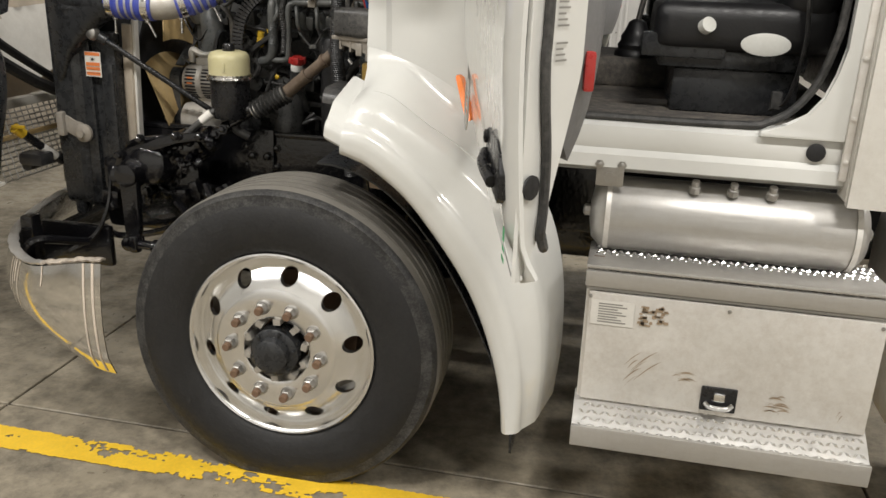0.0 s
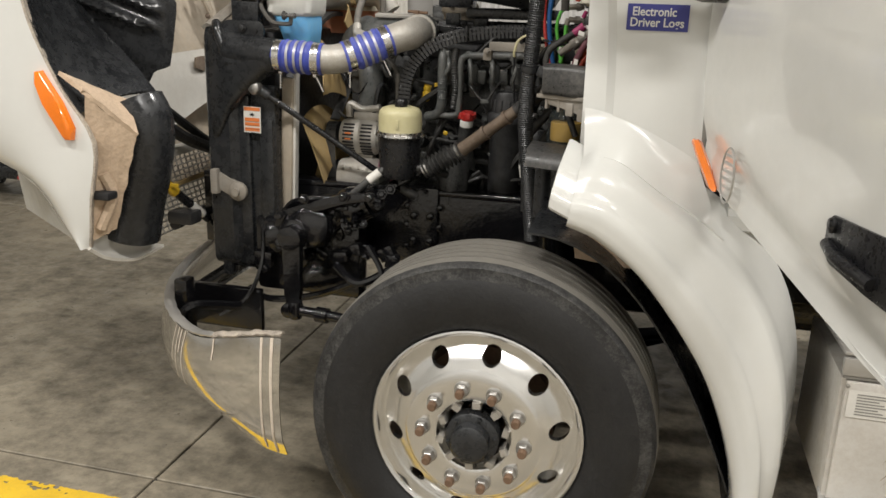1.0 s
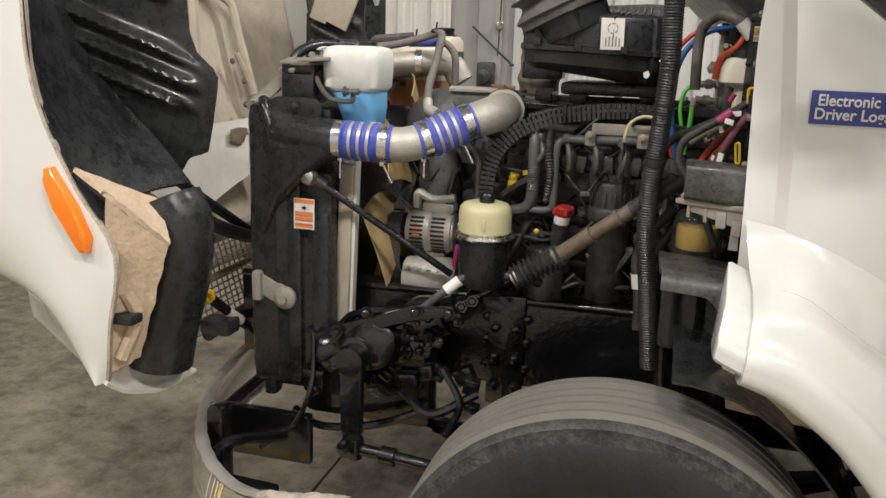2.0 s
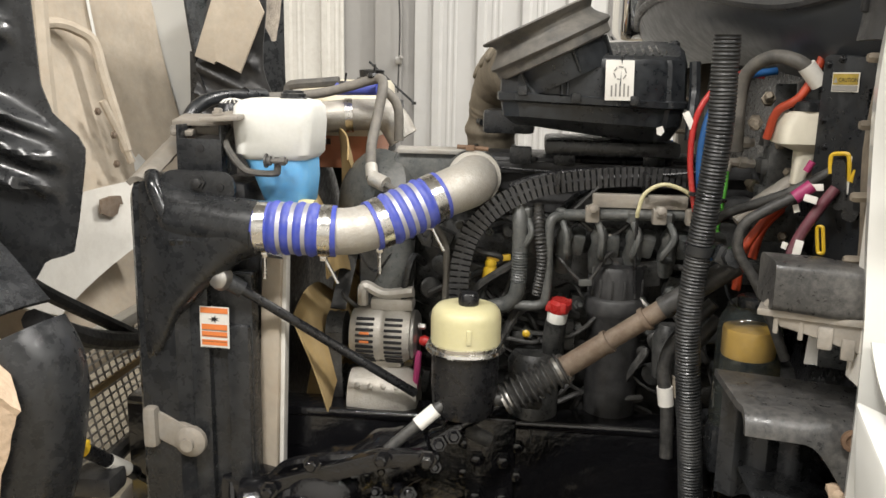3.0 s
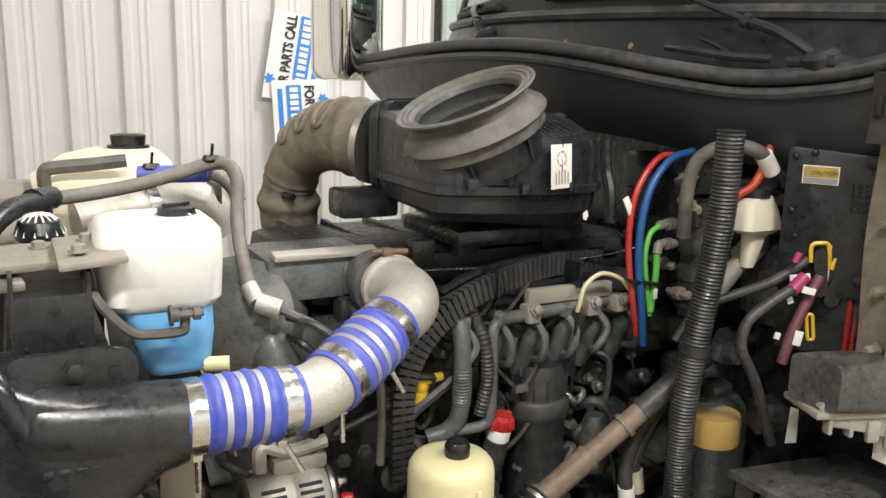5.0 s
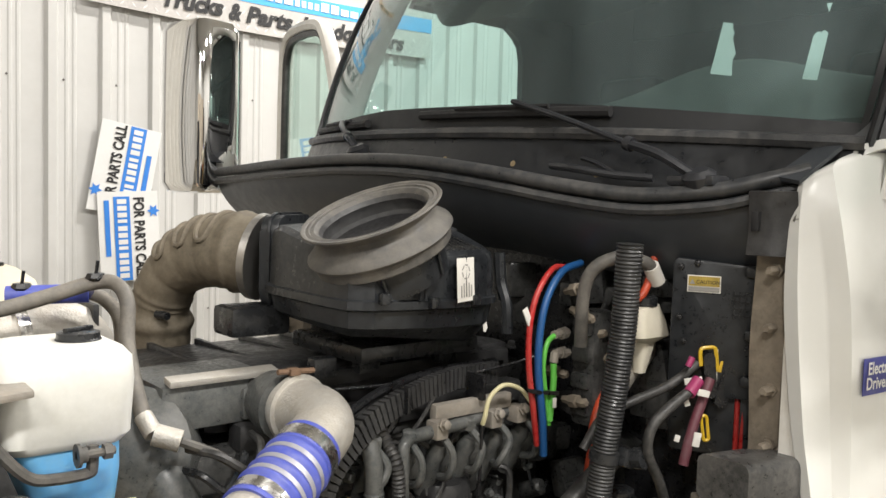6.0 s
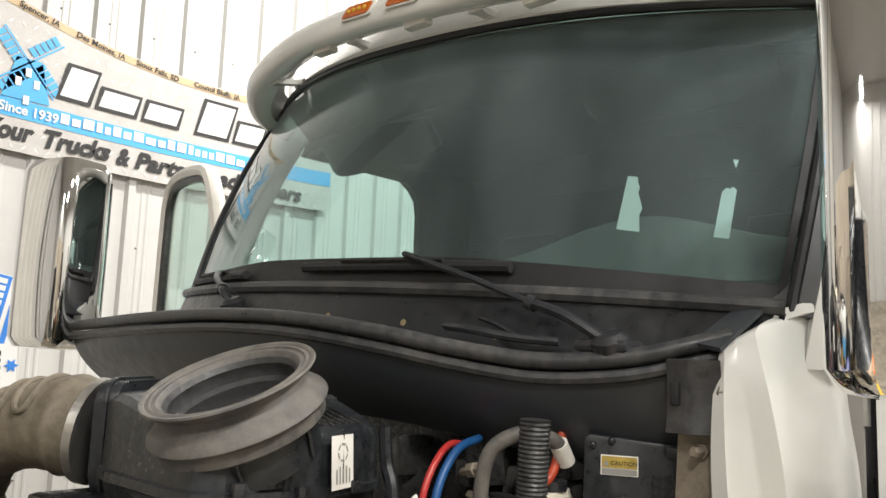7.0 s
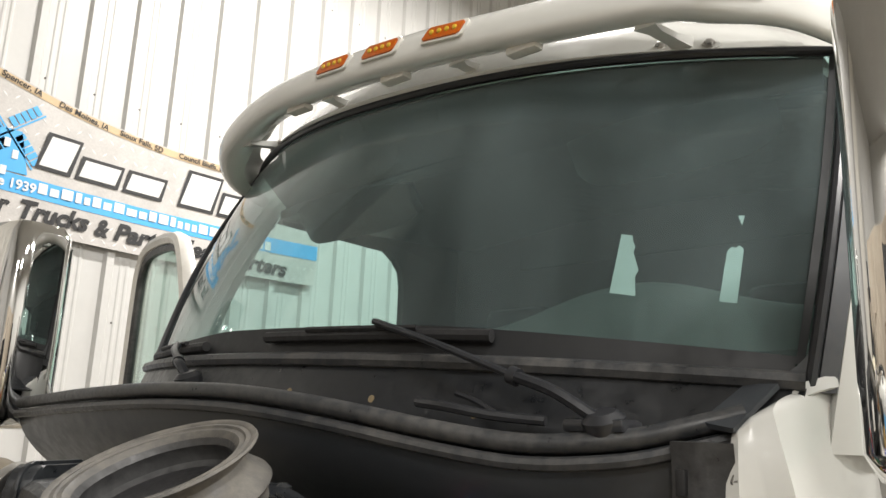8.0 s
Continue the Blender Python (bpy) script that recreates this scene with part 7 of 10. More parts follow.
# coloured cables
for pts, r, material, label in (
        ([(0.16, -0.43, 1.735), (0.10, -0.44, 1.735), (0.05, -0.447, 1.69), (0.028, -0.45, 1.63), (0.028, -0.45, 1.55), (0.045, -0.45, 1.46), (0.07, -0.44, 1.38)], 0.0062, RED, "red cable"),
        ([(0.18, -0.445, 1.745), (0.115, -0.452, 1.73), (0.066, -0.458, 1.68), (0.046, -0.46, 1.61), (0.046, -0.46, 1.53), (0.062, -0.46, 1.44), (0.08, -0.45, 1.36)], 0.0078, CABLE_BLUE, "thick blue cable"),
        ([(0.105, -0.445, 1.60), (0.078, -0.45, 1.585), (0.068, -0.452, 1.54), (0.078, -0.452, 1.48), (0.092, -0.45, 1.42)], 0.0055, GREEN, "green cable"),
        ([(0.098, -0.452, 1.545), (0.096, -0.455, 1.50), (0.088, -0.455, 1.43)], 0.007, GREEN, "green cable"),
        ([(0.22, -0.60, 1.85), (0.215, -0.60, 1.77), (0.185, -0.60, 1.70), (0.15, -0.585, 1.67), (0.14, -0.57, 1.62)], 0.008, ORANGE, "orange-red cable"),
        ([(0.20, -0.53, 1.50), (0.16, -0.54, 1.46), (0.125, -0.54, 1.40), (0.12, -0.53, 1.32)], 0.009, ORANGE, "orange cable"),
        ([(0.20, -0.50, 1.48), (0.165, -0.51, 1.44), (0.15, -0.51, 1.38)], 0.009, ORANGE, "orange cable"),
        ([(0.056, -0.43, 1.470), (0.028, -0.43, 1.497), (-0.018, -0.43, 1.511), (-0.055, -0.43, 1.492), (-0.067, -0.43, 1.457), (-0.068, -0.425, 1.44)], 0.0045, CREAM, "thin cream tube"),
        ([(-0.068, -0.425, 1.445), (-0.066, -0.42, 1.36), (-0.060, -0.41, 1.27)], 0.0035, BLACK_CLEAN, "thin black wire")):
    bm = fresh()
    tube(bm, pts, r, 10)
    part("cable", bm, material, truck, label)
for a, b, r in (((0.103, -0.446, 1.601), (0.150, -0.440, 1.603), 0.009), ((0.125, -0.446, 1.602), (0.140, -0.444, 1.603), 0.0125), ((0.098, -0.452, 1.546), (0.103, -0.450, 1.566), 0.009), ((0.103, -0.450, 1.564), (0.155, -0.440, 1.560), 0.0085), ((0.122, -0.447, 1.563), (0.138, -0.444, 1.562), 0.012)):
    bm = fresh()
    rod(bm, a, b, r, 8)
    part("pipe_fitting", bm, CAST_DIRTY, firewall, "dusty grey pipe fitting")
bm = fresh()
rbox(bm, (0.018, -0.452, 1.645), (0.014, 0.003, 0.036), 0.001, (0, -28, 0))
rbox(bm, (0.085, -0.47, 1.47), (0.008, 0.004, 0.02), 0.001)
part("cable_tag", bm, PAPER, truck, "small white cable tag")
bm = fresh()
rbox(bm, (0.065, -0.458, 1.492), (0.075, 0.02, 0.008), 0.002, (0, 10, 0))
part("cable_tie", bm, BLACK_CLEAN, truck, "black cable tie")
# ribbed grey hose arch behind the conduit
bm = fresh()
tube(bm, [(0.098, -0.520, 1.59), (0.096, -0.524, 1.69), (0.104, -0.540, 1.742), (0.135, -0.575, 1.767), (0.168, -0.608, 1.760), (0.195, -0.613, 1.740), (0.208, -0.612, 1.725)], 0.0130, 12)
arch = part("heater_hose", bm, RUBBER_GREY, truck, "grey-brown heater hose arch with a pale end")
bm = fresh()
rod(bm, (0.184, -0.613, 1.752), (0.211, -0.611, 1.720), 0.0160, 14)
part("pale_sleeve", bm, WHITE_DULL, arch, "pale sleeve")
# clutch fluid bottle
bm = fresh()
loft(bm, [bottle_ring(1.540, 0.184, 0.206, -0.600, -0.578, 0.008), bottle_ring(1.600, 0.186, 0.226, -0.608, -0.570, 0.013), bottle_ring(1.614, 0.150, 0.254, -0.624, -0.540, 0.02), bottle_ring(1.645, 0.152, 0.246, -0.620, -0.540, 0.022), bottle_ring(1.667, 0.162, 0.238, -0.612, -0.550, 0.02), bottle_ring(1.674, 0.177, 0.237, -0.610, -0.560, 0.02)])
fluid = part("clutch_bottle", bm, BOTTLE_PALE, truck, "off-white clutch fluid bottle")
bm = fresh()
lathe(bm, [(0.03, 0), (0.03, 0.016), (0.024, 0.02)], (0.200, -0.585, 1.672), (0, 0, 1), 18)
part("cap", bm, BLACK, fluid, "black cap")
bm = fresh()
rod(bm, (0.130, -0.575, 1.490), (0.222, -0.562, 1.557), 0.018, 14)
rod(bm, (0.095, -0.580, 1.464), (0.140, -0.574, 1.497), 0.011, 12)
rod(bm, (0.212, -0.562, 1.550), (0.262, -0.556, 1.582), 0.026, 14)
part("clutch_cylinder", bm, CAST_DIRTY, truck, "pale cast clutch master cylinder")
# power cables, plugs and yellow clips
for pts, r, material, label in (
        ([(0.175, -0.70, 1.235), (0.121, -0.70, 1.358), (0.076, -0.70, 1.430), (0.081, -0.705, 1.478), (0.115, -0.715, 1.508), (0.155, -0.728, 1.534)], 0.0095, RUBBER, "thick black power cable"),
        ([(0.02, -0.60, 1.42), (0.06, -0.61, 1.475), (0.11, -0.64, 1.505), (0.16, -0.68, 1.535), (0.215, -0.705, 1.575)], 0.009, RUBBER, "thick black power cable"),
        ([(0.150, -0.725, 1.40), (0.163, -0.73, 1.456), (0.19, -0.732, 1.51), (0.216, -0.732, 1.55)], 0.0095, LOOM_RED, "dark red loom"),
        ([(0.265, -0.76, 1.40), (0.266, -0.76, 1.52)], 0.005, RED, "red wire"),
        ([(0.275, -0.765, 1.40), (0.278, -0.765, 1.50)], 0.005, RED, "red wire")):
    bm = fresh()
    tube(bm, pts, r, 10)
    part("cable", bm, material, truck, label)
for c, turn, w, h, r in (((0.222, -0.722, 1.590), 6, 0.030, 0.032, 0.0038), ((0.255, -0.748, 1.572), -14, 0.034, 0.030, 0.0045), ((0.200, -0.735, 1.462), 8, 0.010, 0.046, 0.0032)):
    bm = fresh()
    m = plane_pose(c, (0.8, -0.6, 0.0), (0, 0, 1)) @ pose(0, 0, 0, 0, 0, turn)
    ring_pts = [m @ Vector((*a, 0)) for a in rounded(0, 0, w, h, min(0.008, w * 0.4), 3)]
    if w < 0.02:
        tube(bm, ring_pts + [ring_pts[0]], r, 6, 1, caps=False)
    else:
        tube(bm, [m @ Vector(q) for q in ((-w / 2, -h * 0.5, 0), (-w / 2, h * 0.2, 0), (-w * 0.38, h / 2, 0), (0, h * 0.54, 0), (w * 0.38, h / 2, 0), (w / 2, h * 0.2, 0), (w / 2, -h * 0.9, 0))], r, 6, 3)
    part("yellow_clip", bm, YELLOW, truck, "yellow connector lock")
    if w > 0.02:
        bm = fresh()
        prism(bm, rounded(0, -0.035, w * 0.74, 0.085, 0.010, 3), m @ pose(0, 0, -0.010), 0.016)
        part("black_plug", bm, BLACK_CLEAN, truck, "black connector plug")
bm = fresh()
rod(bm, (0.152, -0.729, 1.531), (0.178, -0.731, 1.553), 0.0115, 12)
rod(bm, (0.172, -0.712, 1.575), (0.180, -0.715, 1.592), 0.006, 12)
part("pink_sleeve", bm, PINK, truck, "magenta cable sleeve")
bm = fresh()
for c, t, w, h in (((0.174, -0.745, 1.532), 12, 0.022, 0.012), ((0.160, -0.72, 1.512), -20, 0.010, 0.014), ((0.252, -0.742, 1.572), 0, 0.046, 0.064), ((0.150, -0.71, 1.445), 15, 0.010, 0.012), ((0.163, -0.742, 1.448), 10, 0.014, 0.026), ((0.185, -0.716, 1.548), -8, 0.034, 0.012)):
    rbox(bm, c, (w, 0.004, h), 0.001, (0, t, -35))
part("white_tags", bm, PAPER, truck, "small white wire tags")
# fuse box
fm = plane_pose((0.188, -0.625, 1.514), (0.407, -0.914, 0), (0, 0, 1))
fn = fm.to_3x3() @ Vector((0, 0, 1))
bm = fresh()
prism(bm, [(0.028, 0.0), (0.18, 0.0), (0.186, 0.08), (0.190, 0.24), (0.184, 0.247), (0.038, 0.257), (0.030, 0.250)], fm @ Matrix.Translation((0, 0, -0.06)), 0.06, 0.005)
prism(bm, rounded(0.104, -0.05, 0.15, 0.13, 0.012, 3), fm @ Matrix.Translation((0, 0, -0.07)), 0.05, 0.004)
fuse = part("fuse_box", bm, BLACK_BOX, truck, "black fuse box with a yellow caution label")
bm = fresh()
for k in range(4):
    for along, across, size in ((0.142 + 0.010 * k, 0.175, (0.0025, 0.050, 0.005)), (0.157, 0.156 + 0.0125 * k, (0.034, 0.0025, 0.005))):
        own = bmesh.new()
        bmesh.ops.create_cube(own, size=1.0)
        bmesh.ops.scale(own, vec=size, verts=own.verts)
        absorb(bm, own, fm @ Matrix.Translation((along, across, 0.002)))
part("box_grille", bm, BLACK, fuse, "moulded grille in the box's face")
for x, y in ((0.178, 0.236), (0.180, 0.120), (0.176, 0.035)):
    bm = fresh()
    prism(bm, rounded(x, y, 0.036, 0.018, 0.007, 3), fm @ Matrix.Translation((0, 0, -0.004)), 0.012, 0.003)
    part("box_lug", bm, BLACK_BOX, fuse)
bm = fresh()
for x, y in ((0.045, 0.240), (0.075, 0.248), (0.055, 0.10), (0.045, 0.145)):
    bolt(bm, fm @ Vector((x, y, 0)), fn, 0.005, 0.006)
part("box_ribs", bm, BLACK_CLEAN, fuse)
bm = fresh()
flat_rect(bm, fm, 0.058, 0.194, 0.118, 0.226, 0.003)
tagl = part("caution_label", bm, PAPER, fuse, "small dirty yellow caution label", 0)
bm = fresh()
flat_rect(bm, fm, 0.060, 0.206, 0.116, 0.224, 0.004)
part("label_yellow", bm, YELLOW_DIRTY, tagl, smooth=0)
part("caution_word", lettering("CAUTION", fm @ Matrix.Translation((0.074, 0.2105, 0.003)), 0.0095), INK, tagl, smooth=0)
bm = fresh()
flat_rect(bm, fm, 0.060, 0.1955, 0.116, 0.2045, 0.004)
put(bm, [fm @ Vector(p) for p in ((0.062, 0.209, 0.0045), (0.072, 0.209, 0.0045), (0.067, 0.219, 0.0045))], [(0, 1, 2)])
part("label_lines", bm, INK_GREY, tagl, smooth=0)
# grey cover and the mud-caked bracket beside the filter
bm = fresh()
loft(bm, [[(0.09, y, z) for y, z in rounded(-0.838, 1.412, 0.094, 0.078, 0.014, 3)], [(0.17, y, z) for y, z in rounded(-0.862, 1.410, 0.098, 0.084, 0.016, 3)], [(0.25, y, z) for y, z in rounded(-0.878, 1.404, 0.070, 0.078, 0.016, 3)]])
cover = part("dusty_cover", bm, ARM_STEEL, truck, "dusty grey-black moulded cover")
bm = fresh()
prism(bm, [(0.0, 0.0), (0.03, -0.035), (0.09, -0.045), (0.17, -0.070), (0.185, -0.06), (0.185, 0.02), (0.10, 0.0), (0.012, 0.012)], plane_pose((0.086, -0.845, 1.378), (0.95, -0.35, 0), (0, 0, 1)), 0.014, 0.004)
rbox(bm, (0.17, -0.845, 1.366), (0.17, 0.10, 0.012), 0.004, (0, 0, -20))
for k in range(4):
    rbox(bm, (0.105 + 0.035 * k, -0.860 - 0.012 * k, 1.352 - 0.006 * k), (0.008, 0.018, 0.040), 0.003, (0, 0, -20))
rbox(bm, (0.170, -0.893, 1.336), (0.022, 0.010, 0.036), 0.005, (0, 0, -18))
rbox(bm, (0.202, -0.902, 1.322), (0.020, 0.010, 0.034), 0.005, (0, 0, -18))
part("cover_bracket", bm, CAST_DIRTY, cover, "dusty pale grey bracket")
bm = fresh()
prism(bm, [(0, 0), (0.022, 0), (0.02, 0.065), (0.004, 0.07)], plane_pose((0.205, -0.706, 1.232), (0.95, -0.3, 0), (0, 0, 1)), 0.002)
part("hang_tag", bm, PAPER, cover, "creased white tag")
def mix_x(u, v):
    return 0.19 + 0.03 * v + (0.15 + 0.03 * v) * u


def arm_drop(x):
    k = max(0.0, min(1.0, (x - 0.14) / 0.10))
    return 0.028 + 0.10 * k * k * (3 - 2 * k)


def arm(u, v):
    """A stamped arm: a flat top that rolls over into a front lip, deeper towards its end."""
    x = 0.05 + 0.31 * u
    z = 1.218 - 0.02 * u
    if v < 0.6:
        return (x + 0.01 * v, -0.72 - 0.165 * v / 0.6 - 0.02 * u, z - 0.004 * v)
    t = (v - 0.6) / 0.4
    return (x + 0.01, -0.885 - 0.02 * u - 0.028 * math.sin(t * math.pi / 2), z - 0.004 - arm_drop(x) * (1 - math.cos(t * math.pi / 2)) - 0.01 * t)


bm = fresh()
surface(bm, arm, 24, 20, 0.012)
bracket = part("battery_bracket", bm, ARM_STEEL, truck, "glossy black stamped arm with a mud-caked wing", 60)
bm = fresh()
surface(bm, lambda u, v: (0.065 + 0.16 * u, -0.735 - 0.015 * u + 0.008 * math.cos(u * 19), 1.205 - 0.22 * v), 20, 6, 0.01)
part("bracket_web", bm, BLACK, bracket, "black ribbed bracket web")
bm = fresh()
surface(bm, lambda u, v: (mix_x(u, v), -0.915 - 0.02 * u - 0.03 * v + 0.006 * noise.noise(Vector((u * 6, v * 7, 2.0))), 1.105 - 0.012 * u - 0.17 * v + 0.006 * noise.noise(Vector((u * 9, v * 9, 5.0)))), 14, 18, 0.012)
part("mud_wing", bm, MUD, bracket, "bracket wing caked with tan mud")
for k in range(14):
    bm = fresh()
    lathe(bm, [(0.004, 0), (0.009, 0.003), (0.006, 0.008), (0.002, 0.010)], (0.20 + 0.12 * rnd.random(), -0.922 - 0.02 * rnd.random(), 1.06 + 0.05 * rnd.random()), (0, -1, 0.3), 7)
    part("mud_clod", bm, MUD, bracket)
bm = fresh()
lathe(bm, [(0.017, 0), (0.017, 0.006), (0.011, 0.007), (0.010, 0.002)], (0.215, -0.926, 1.185), (0, -1, 0.1), 16)
part("grommet", bm, RUST, bracket, "tan grommet")
# heater lines beside the conduit
bm = fresh()
tube(bm, [(0.08, -0.53, 1.29), (0.012, -0.525, 1.205), (-0.006, -0.523, 1.14), (0.006, -0.522, 1.06), (0.012, -0.522, 0.95)], 0.014, 10)
tube(bm, [(0.10, -0.50, 1.25), (0.042, -0.50, 1.165), (0.030, -0.505, 1.105), (0.05, -0.51, 1.0)], 0.014, 10)
lines = part("heater_lines", bm, RUBBER, truck, "black heater lines")
bm = fresh()
rod(bm, (-0.002, -0.522, 1.105), (0.004, -0.522, 1.065), 0.0162, 12)
part("white_tape", bm, PAPER, lines, "white tape band")
bm = fresh()
rod(bm, (0.032, -0.503, 1.125), (0.036, -0.507, 1.080), 0.018, 12)
part("tan_fitting", bm, HOOD_IN, lines, "tan fitting")


# ----- thin wires and small lines over the engine's side -----
rnd = random.Random(77)
for k in range(24):
    x, y, z = rnd.uniform(-0.60, 0.10), rnd.uniform(-0.37, -0.31), rnd.uniform(1.10, 1.45)
    dx, dz = rnd.choice((-1, 1)) * rnd.uniform(0.06, 0.26), rnd.uniform(-0.20, 0.10)
    pts = [(x, y + 0.05, z), (x + 0.2 * dx, y - 0.015, z + 0.02), (x + 0.5 * dx, y - 0.02, z + 0.5 * dz - rnd.uniform(0.0, 0.06)), (x + 0.85 * dx, y - 0.01, z + 0.9 * dz), (x + dx, y + 0.05, z + dz)]
    bm = fresh()
    tube(bm, pts, rnd.choice((0.003, 0.004, 0.005, 0.007, 0.009)), 7, 5)
    part("engine_wire", bm, rnd.choice((RUBBER, BLACK_CLEAN, RUBBER, BLACK, STEEL if k % 6 == 0 else RUBBER)), engine, "thin dark engine wire")
    if k % 3 == 0:
        bm = fresh()
        rbox(bm, pts[2], (rnd.uniform(0.012, 0.03), 0.012, rnd.uniform(0.010, 0.022)), 0.003, (0, rnd.uniform(-40, 40), 0))
        part("wire_clip", bm, rnd.choice((BLACK, ENGINE_LIGHT, CAST_DIRTY)), engine, "small wire clip")

# ----- cab -----
def mix(a, b, t):
    return a + (b - a) * t


def glass_point(u, v, push=0.0):
    """The windscreen: u from the driver's side to the far side, v from the bottom up."""
    s = 2 * u - 1
    y = s * (mix(0.921, 0.917, v) + 0.022 * math.sin(math.pi * v) * max(0.0, -s))
    xb, xt = 0.215 + 0.17 * abs(s) ** 2.3, 0.44 + 0.25 * abs(s) ** 2.3
    zb, zt = 2.020 + 0.035 * s - 0.012 * s * s, 2.677 + 0.055 * s - 0.005 * s * s
    return Vector((mix(xb, xt, v) - 0.035 * math.sin(math.pi * v) - push, y, mix(zb, zt, v)))


bm = fresh()
surface(bm, lambda u, v: glass_point(0.003 + 0.994 * u, 0.010 + 0.98 * v), 36, 16, 0.005)
screen = part("windscreen", bm, GLASS, truck, "curved tinted windscreen with dust at its foot")
screen.visible_shadow = False
bm = fresh()
edge = [glass_point(k / 40, 0, 0.006) for k in range(41)] + [glass_point(1, k / 14, 0.006) for k in range(1, 15)] + [glass_point(1 - k / 40, 1, 0.006) for k in range(1, 41)] + [glass_point(0, 1 - k / 14, 0.006) for k in range(1, 14)]
tube(bm, edge + [edge[0]], 0.009, 8, 1, caps=False)
part("screen_seal", bm, TRIM_DARK, screen, "black rubber windscreen seal")
bm = fresh()
surface(bm, lambda u, v: glass_point(mix(0.012, 0.988, u), 0.008 + v * (0.070 + 0.045 * min(1.0, 3.2 * u) * min(1.0, 3.2 * (1 - u))), 0.0035), 40, 4, 0.001)
part("screen_border", bm, FRIT, screen, "black painted band at the foot of the glass")
for u0, u1, v0, v1 in ((0.006, 0.012, 0.06, 1.0), (0.988, 0.994, 0.06, 1.0), (0.006, 0.994, 0.980, 0.996)):
    bm = fresh()
    surface(bm, lambda u, v: glass_point(mix(u0, u1, u), mix(v0, v1, v), 0.0035), 24, 10, 0.001)
    part("screen_border", bm, FRIT, screen, "black painted glass border")
# torn remains of stickers on the inside of the glass
for outline in (((0.159, 0.381), (0.149, 0.377), (0.148, 0.36), (0.145, 0.345), (0.146, 0.33), (0.139, 0.28), (0.141, 0.262), (0.138, 0.211), (0.160, 0.218)),
                ((0.073, 0.333), (0.070, 0.346), (0.067, 0.342), (0.065, 0.350), (0.061, 0.340), (0.060, 0.199), (0.073, 0.202)),
                ((0.069, 0.432), (0.064, 0.432), (0.065, 0.404))):
    bm = fresh()
    put(bm, [glass_point(u, v, -0.0085) for u, v in outline], [tuple(range(len(outline)))])
    part("torn_sticker", bm, SIGN_WHITE, screen, "torn white remains of a sticker", 0)
# the trim rounds off the pane's lower corners
for s in (0, 1):
    bm = fresh()

    def corner(u, v):
        a = u * math.pi / 2
        cu, cv = 0.052 * (1 - math.sin(a)) * v, 0.135 * (1 - math.cos(a)) * v
        return glass_point(abs(s - cu), cv, 0.009)
    surface(bm, corner, 10, 4, 0.003 if s else -0.003)
    part("corner_trim", bm, TRIM_SOFT, screen, "dark grey rounded corner trim")

# A-pillars: dark trim beside the glass, white skin outside
for s in (0, 1):
    sg = -1 if s == 0 else 1

    def pillar(u, v):
        p = glass_point(s, u)
        return p + Vector((0.10 * v + 0.05 * v * v, sg * (0.010 + 0.060 * math.sin(v * math.pi / 2)), 0.0))
    bm = fresh()
    surface(bm, lambda u, v: pillar(u, 0.20 * v), 16, 4, 0.012 * (-sg))
    part("pillar_trim", bm, TRIM_SOFT, truck, "dark grey windscreen pillar trim")
    bm = fresh()
    surface(bm, lambda u, v: pillar(-0.13 + 1.16 * u, 0.21 + 0.99 * v), 18, 6, 0.012 * (-sg))
    part("a_pillar", bm, WHITE, truck, "white windscreen pillar")
bm = fresh()


def roof(u, v):
    s = 2 * u - 1
    p = glass_point(u, 1.0, 0.0)
    y = s * (0.875 + 0.085 * min(1, v * 6))
    x = p.x - 0.02 + 1.75 * v ** 1.2
    z = p.z + 0.012 + 0.05 * min(1, v * 12) + 0.30 * math.sin(min(1, v * 1.4) * math.pi / 2) - 0.03 * s * s * min(1, v * 8) - 0.20 * abs(s) ** 10 * min(1, v * 8)
    return (x, y, z)


surface(bm, roof, 40, 22, 0.015)
part("roof", bm, WHITE, truck, "white rounded cab roof")


# sun visor: an aerofoil strip that bends back to the roof at both ends
VISOR_LINE = curve_points([(0.70, -0.97, 2.645), (0.52, -0.90, 2.655), (0.43, -0.80, 2.665), (0.385, -0.70, 2.68), (0.36, -0.50, 2.70), (0.338, -0.20, 2.728), (0.333, 0.0, 2.742),
                           (0.338, 0.20, 2.755), (0.36, 0.45, 2.765), (0.40, 0.66, 2.745), (0.455, 0.80, 2.715), (0.56, 0.90, 2.69), (0.72, 0.96, 2.68)], 6)
VISOR_PROFILE = curve_points([(0.085, 0, -0.020), (0.05, 0, -0.036), (0.015, 0, -0.040), (-0.002, 0, -0.028), (-0.006, 0, 0.0), (0.002, 0, 0.022), (0.03, 0, 0.048), (0.075, 0, 0.060), (0.14, 0, 0.060)], 3)


def along_line(line, u):
    k = max(0.0, min(1.0, u)) * (len(line) - 1)
    i = min(int(k), len(line) - 2)
    return line[i].lerp(line[i + 1], k - i)


def visor(u, v):
    p = along_line(VISOR_LINE, u)
    t = along_line(VISOR_LINE, min(1, u + 0.01)) - along_line(VISOR_LINE, max(0, u - 0.01))
    back = Vector((t.y, -t.x, 0)).normalized()
    q = along_line(VISOR_PROFILE, v)
    end = max(0.0, abs(2 * u - 1) - 0.62) / 0.38
    return p + back * (q.x * (1 - 0.55 * end)) + Vector((0, 0, q.z * (1 + 0.25 * end)))


def visor_u(y):
    """Where along the visor line the strip stands at y across."""
    return min((abs(along_line(VISOR_LINE, k / 400).y - y), k / 400) for k in range(401))[1]


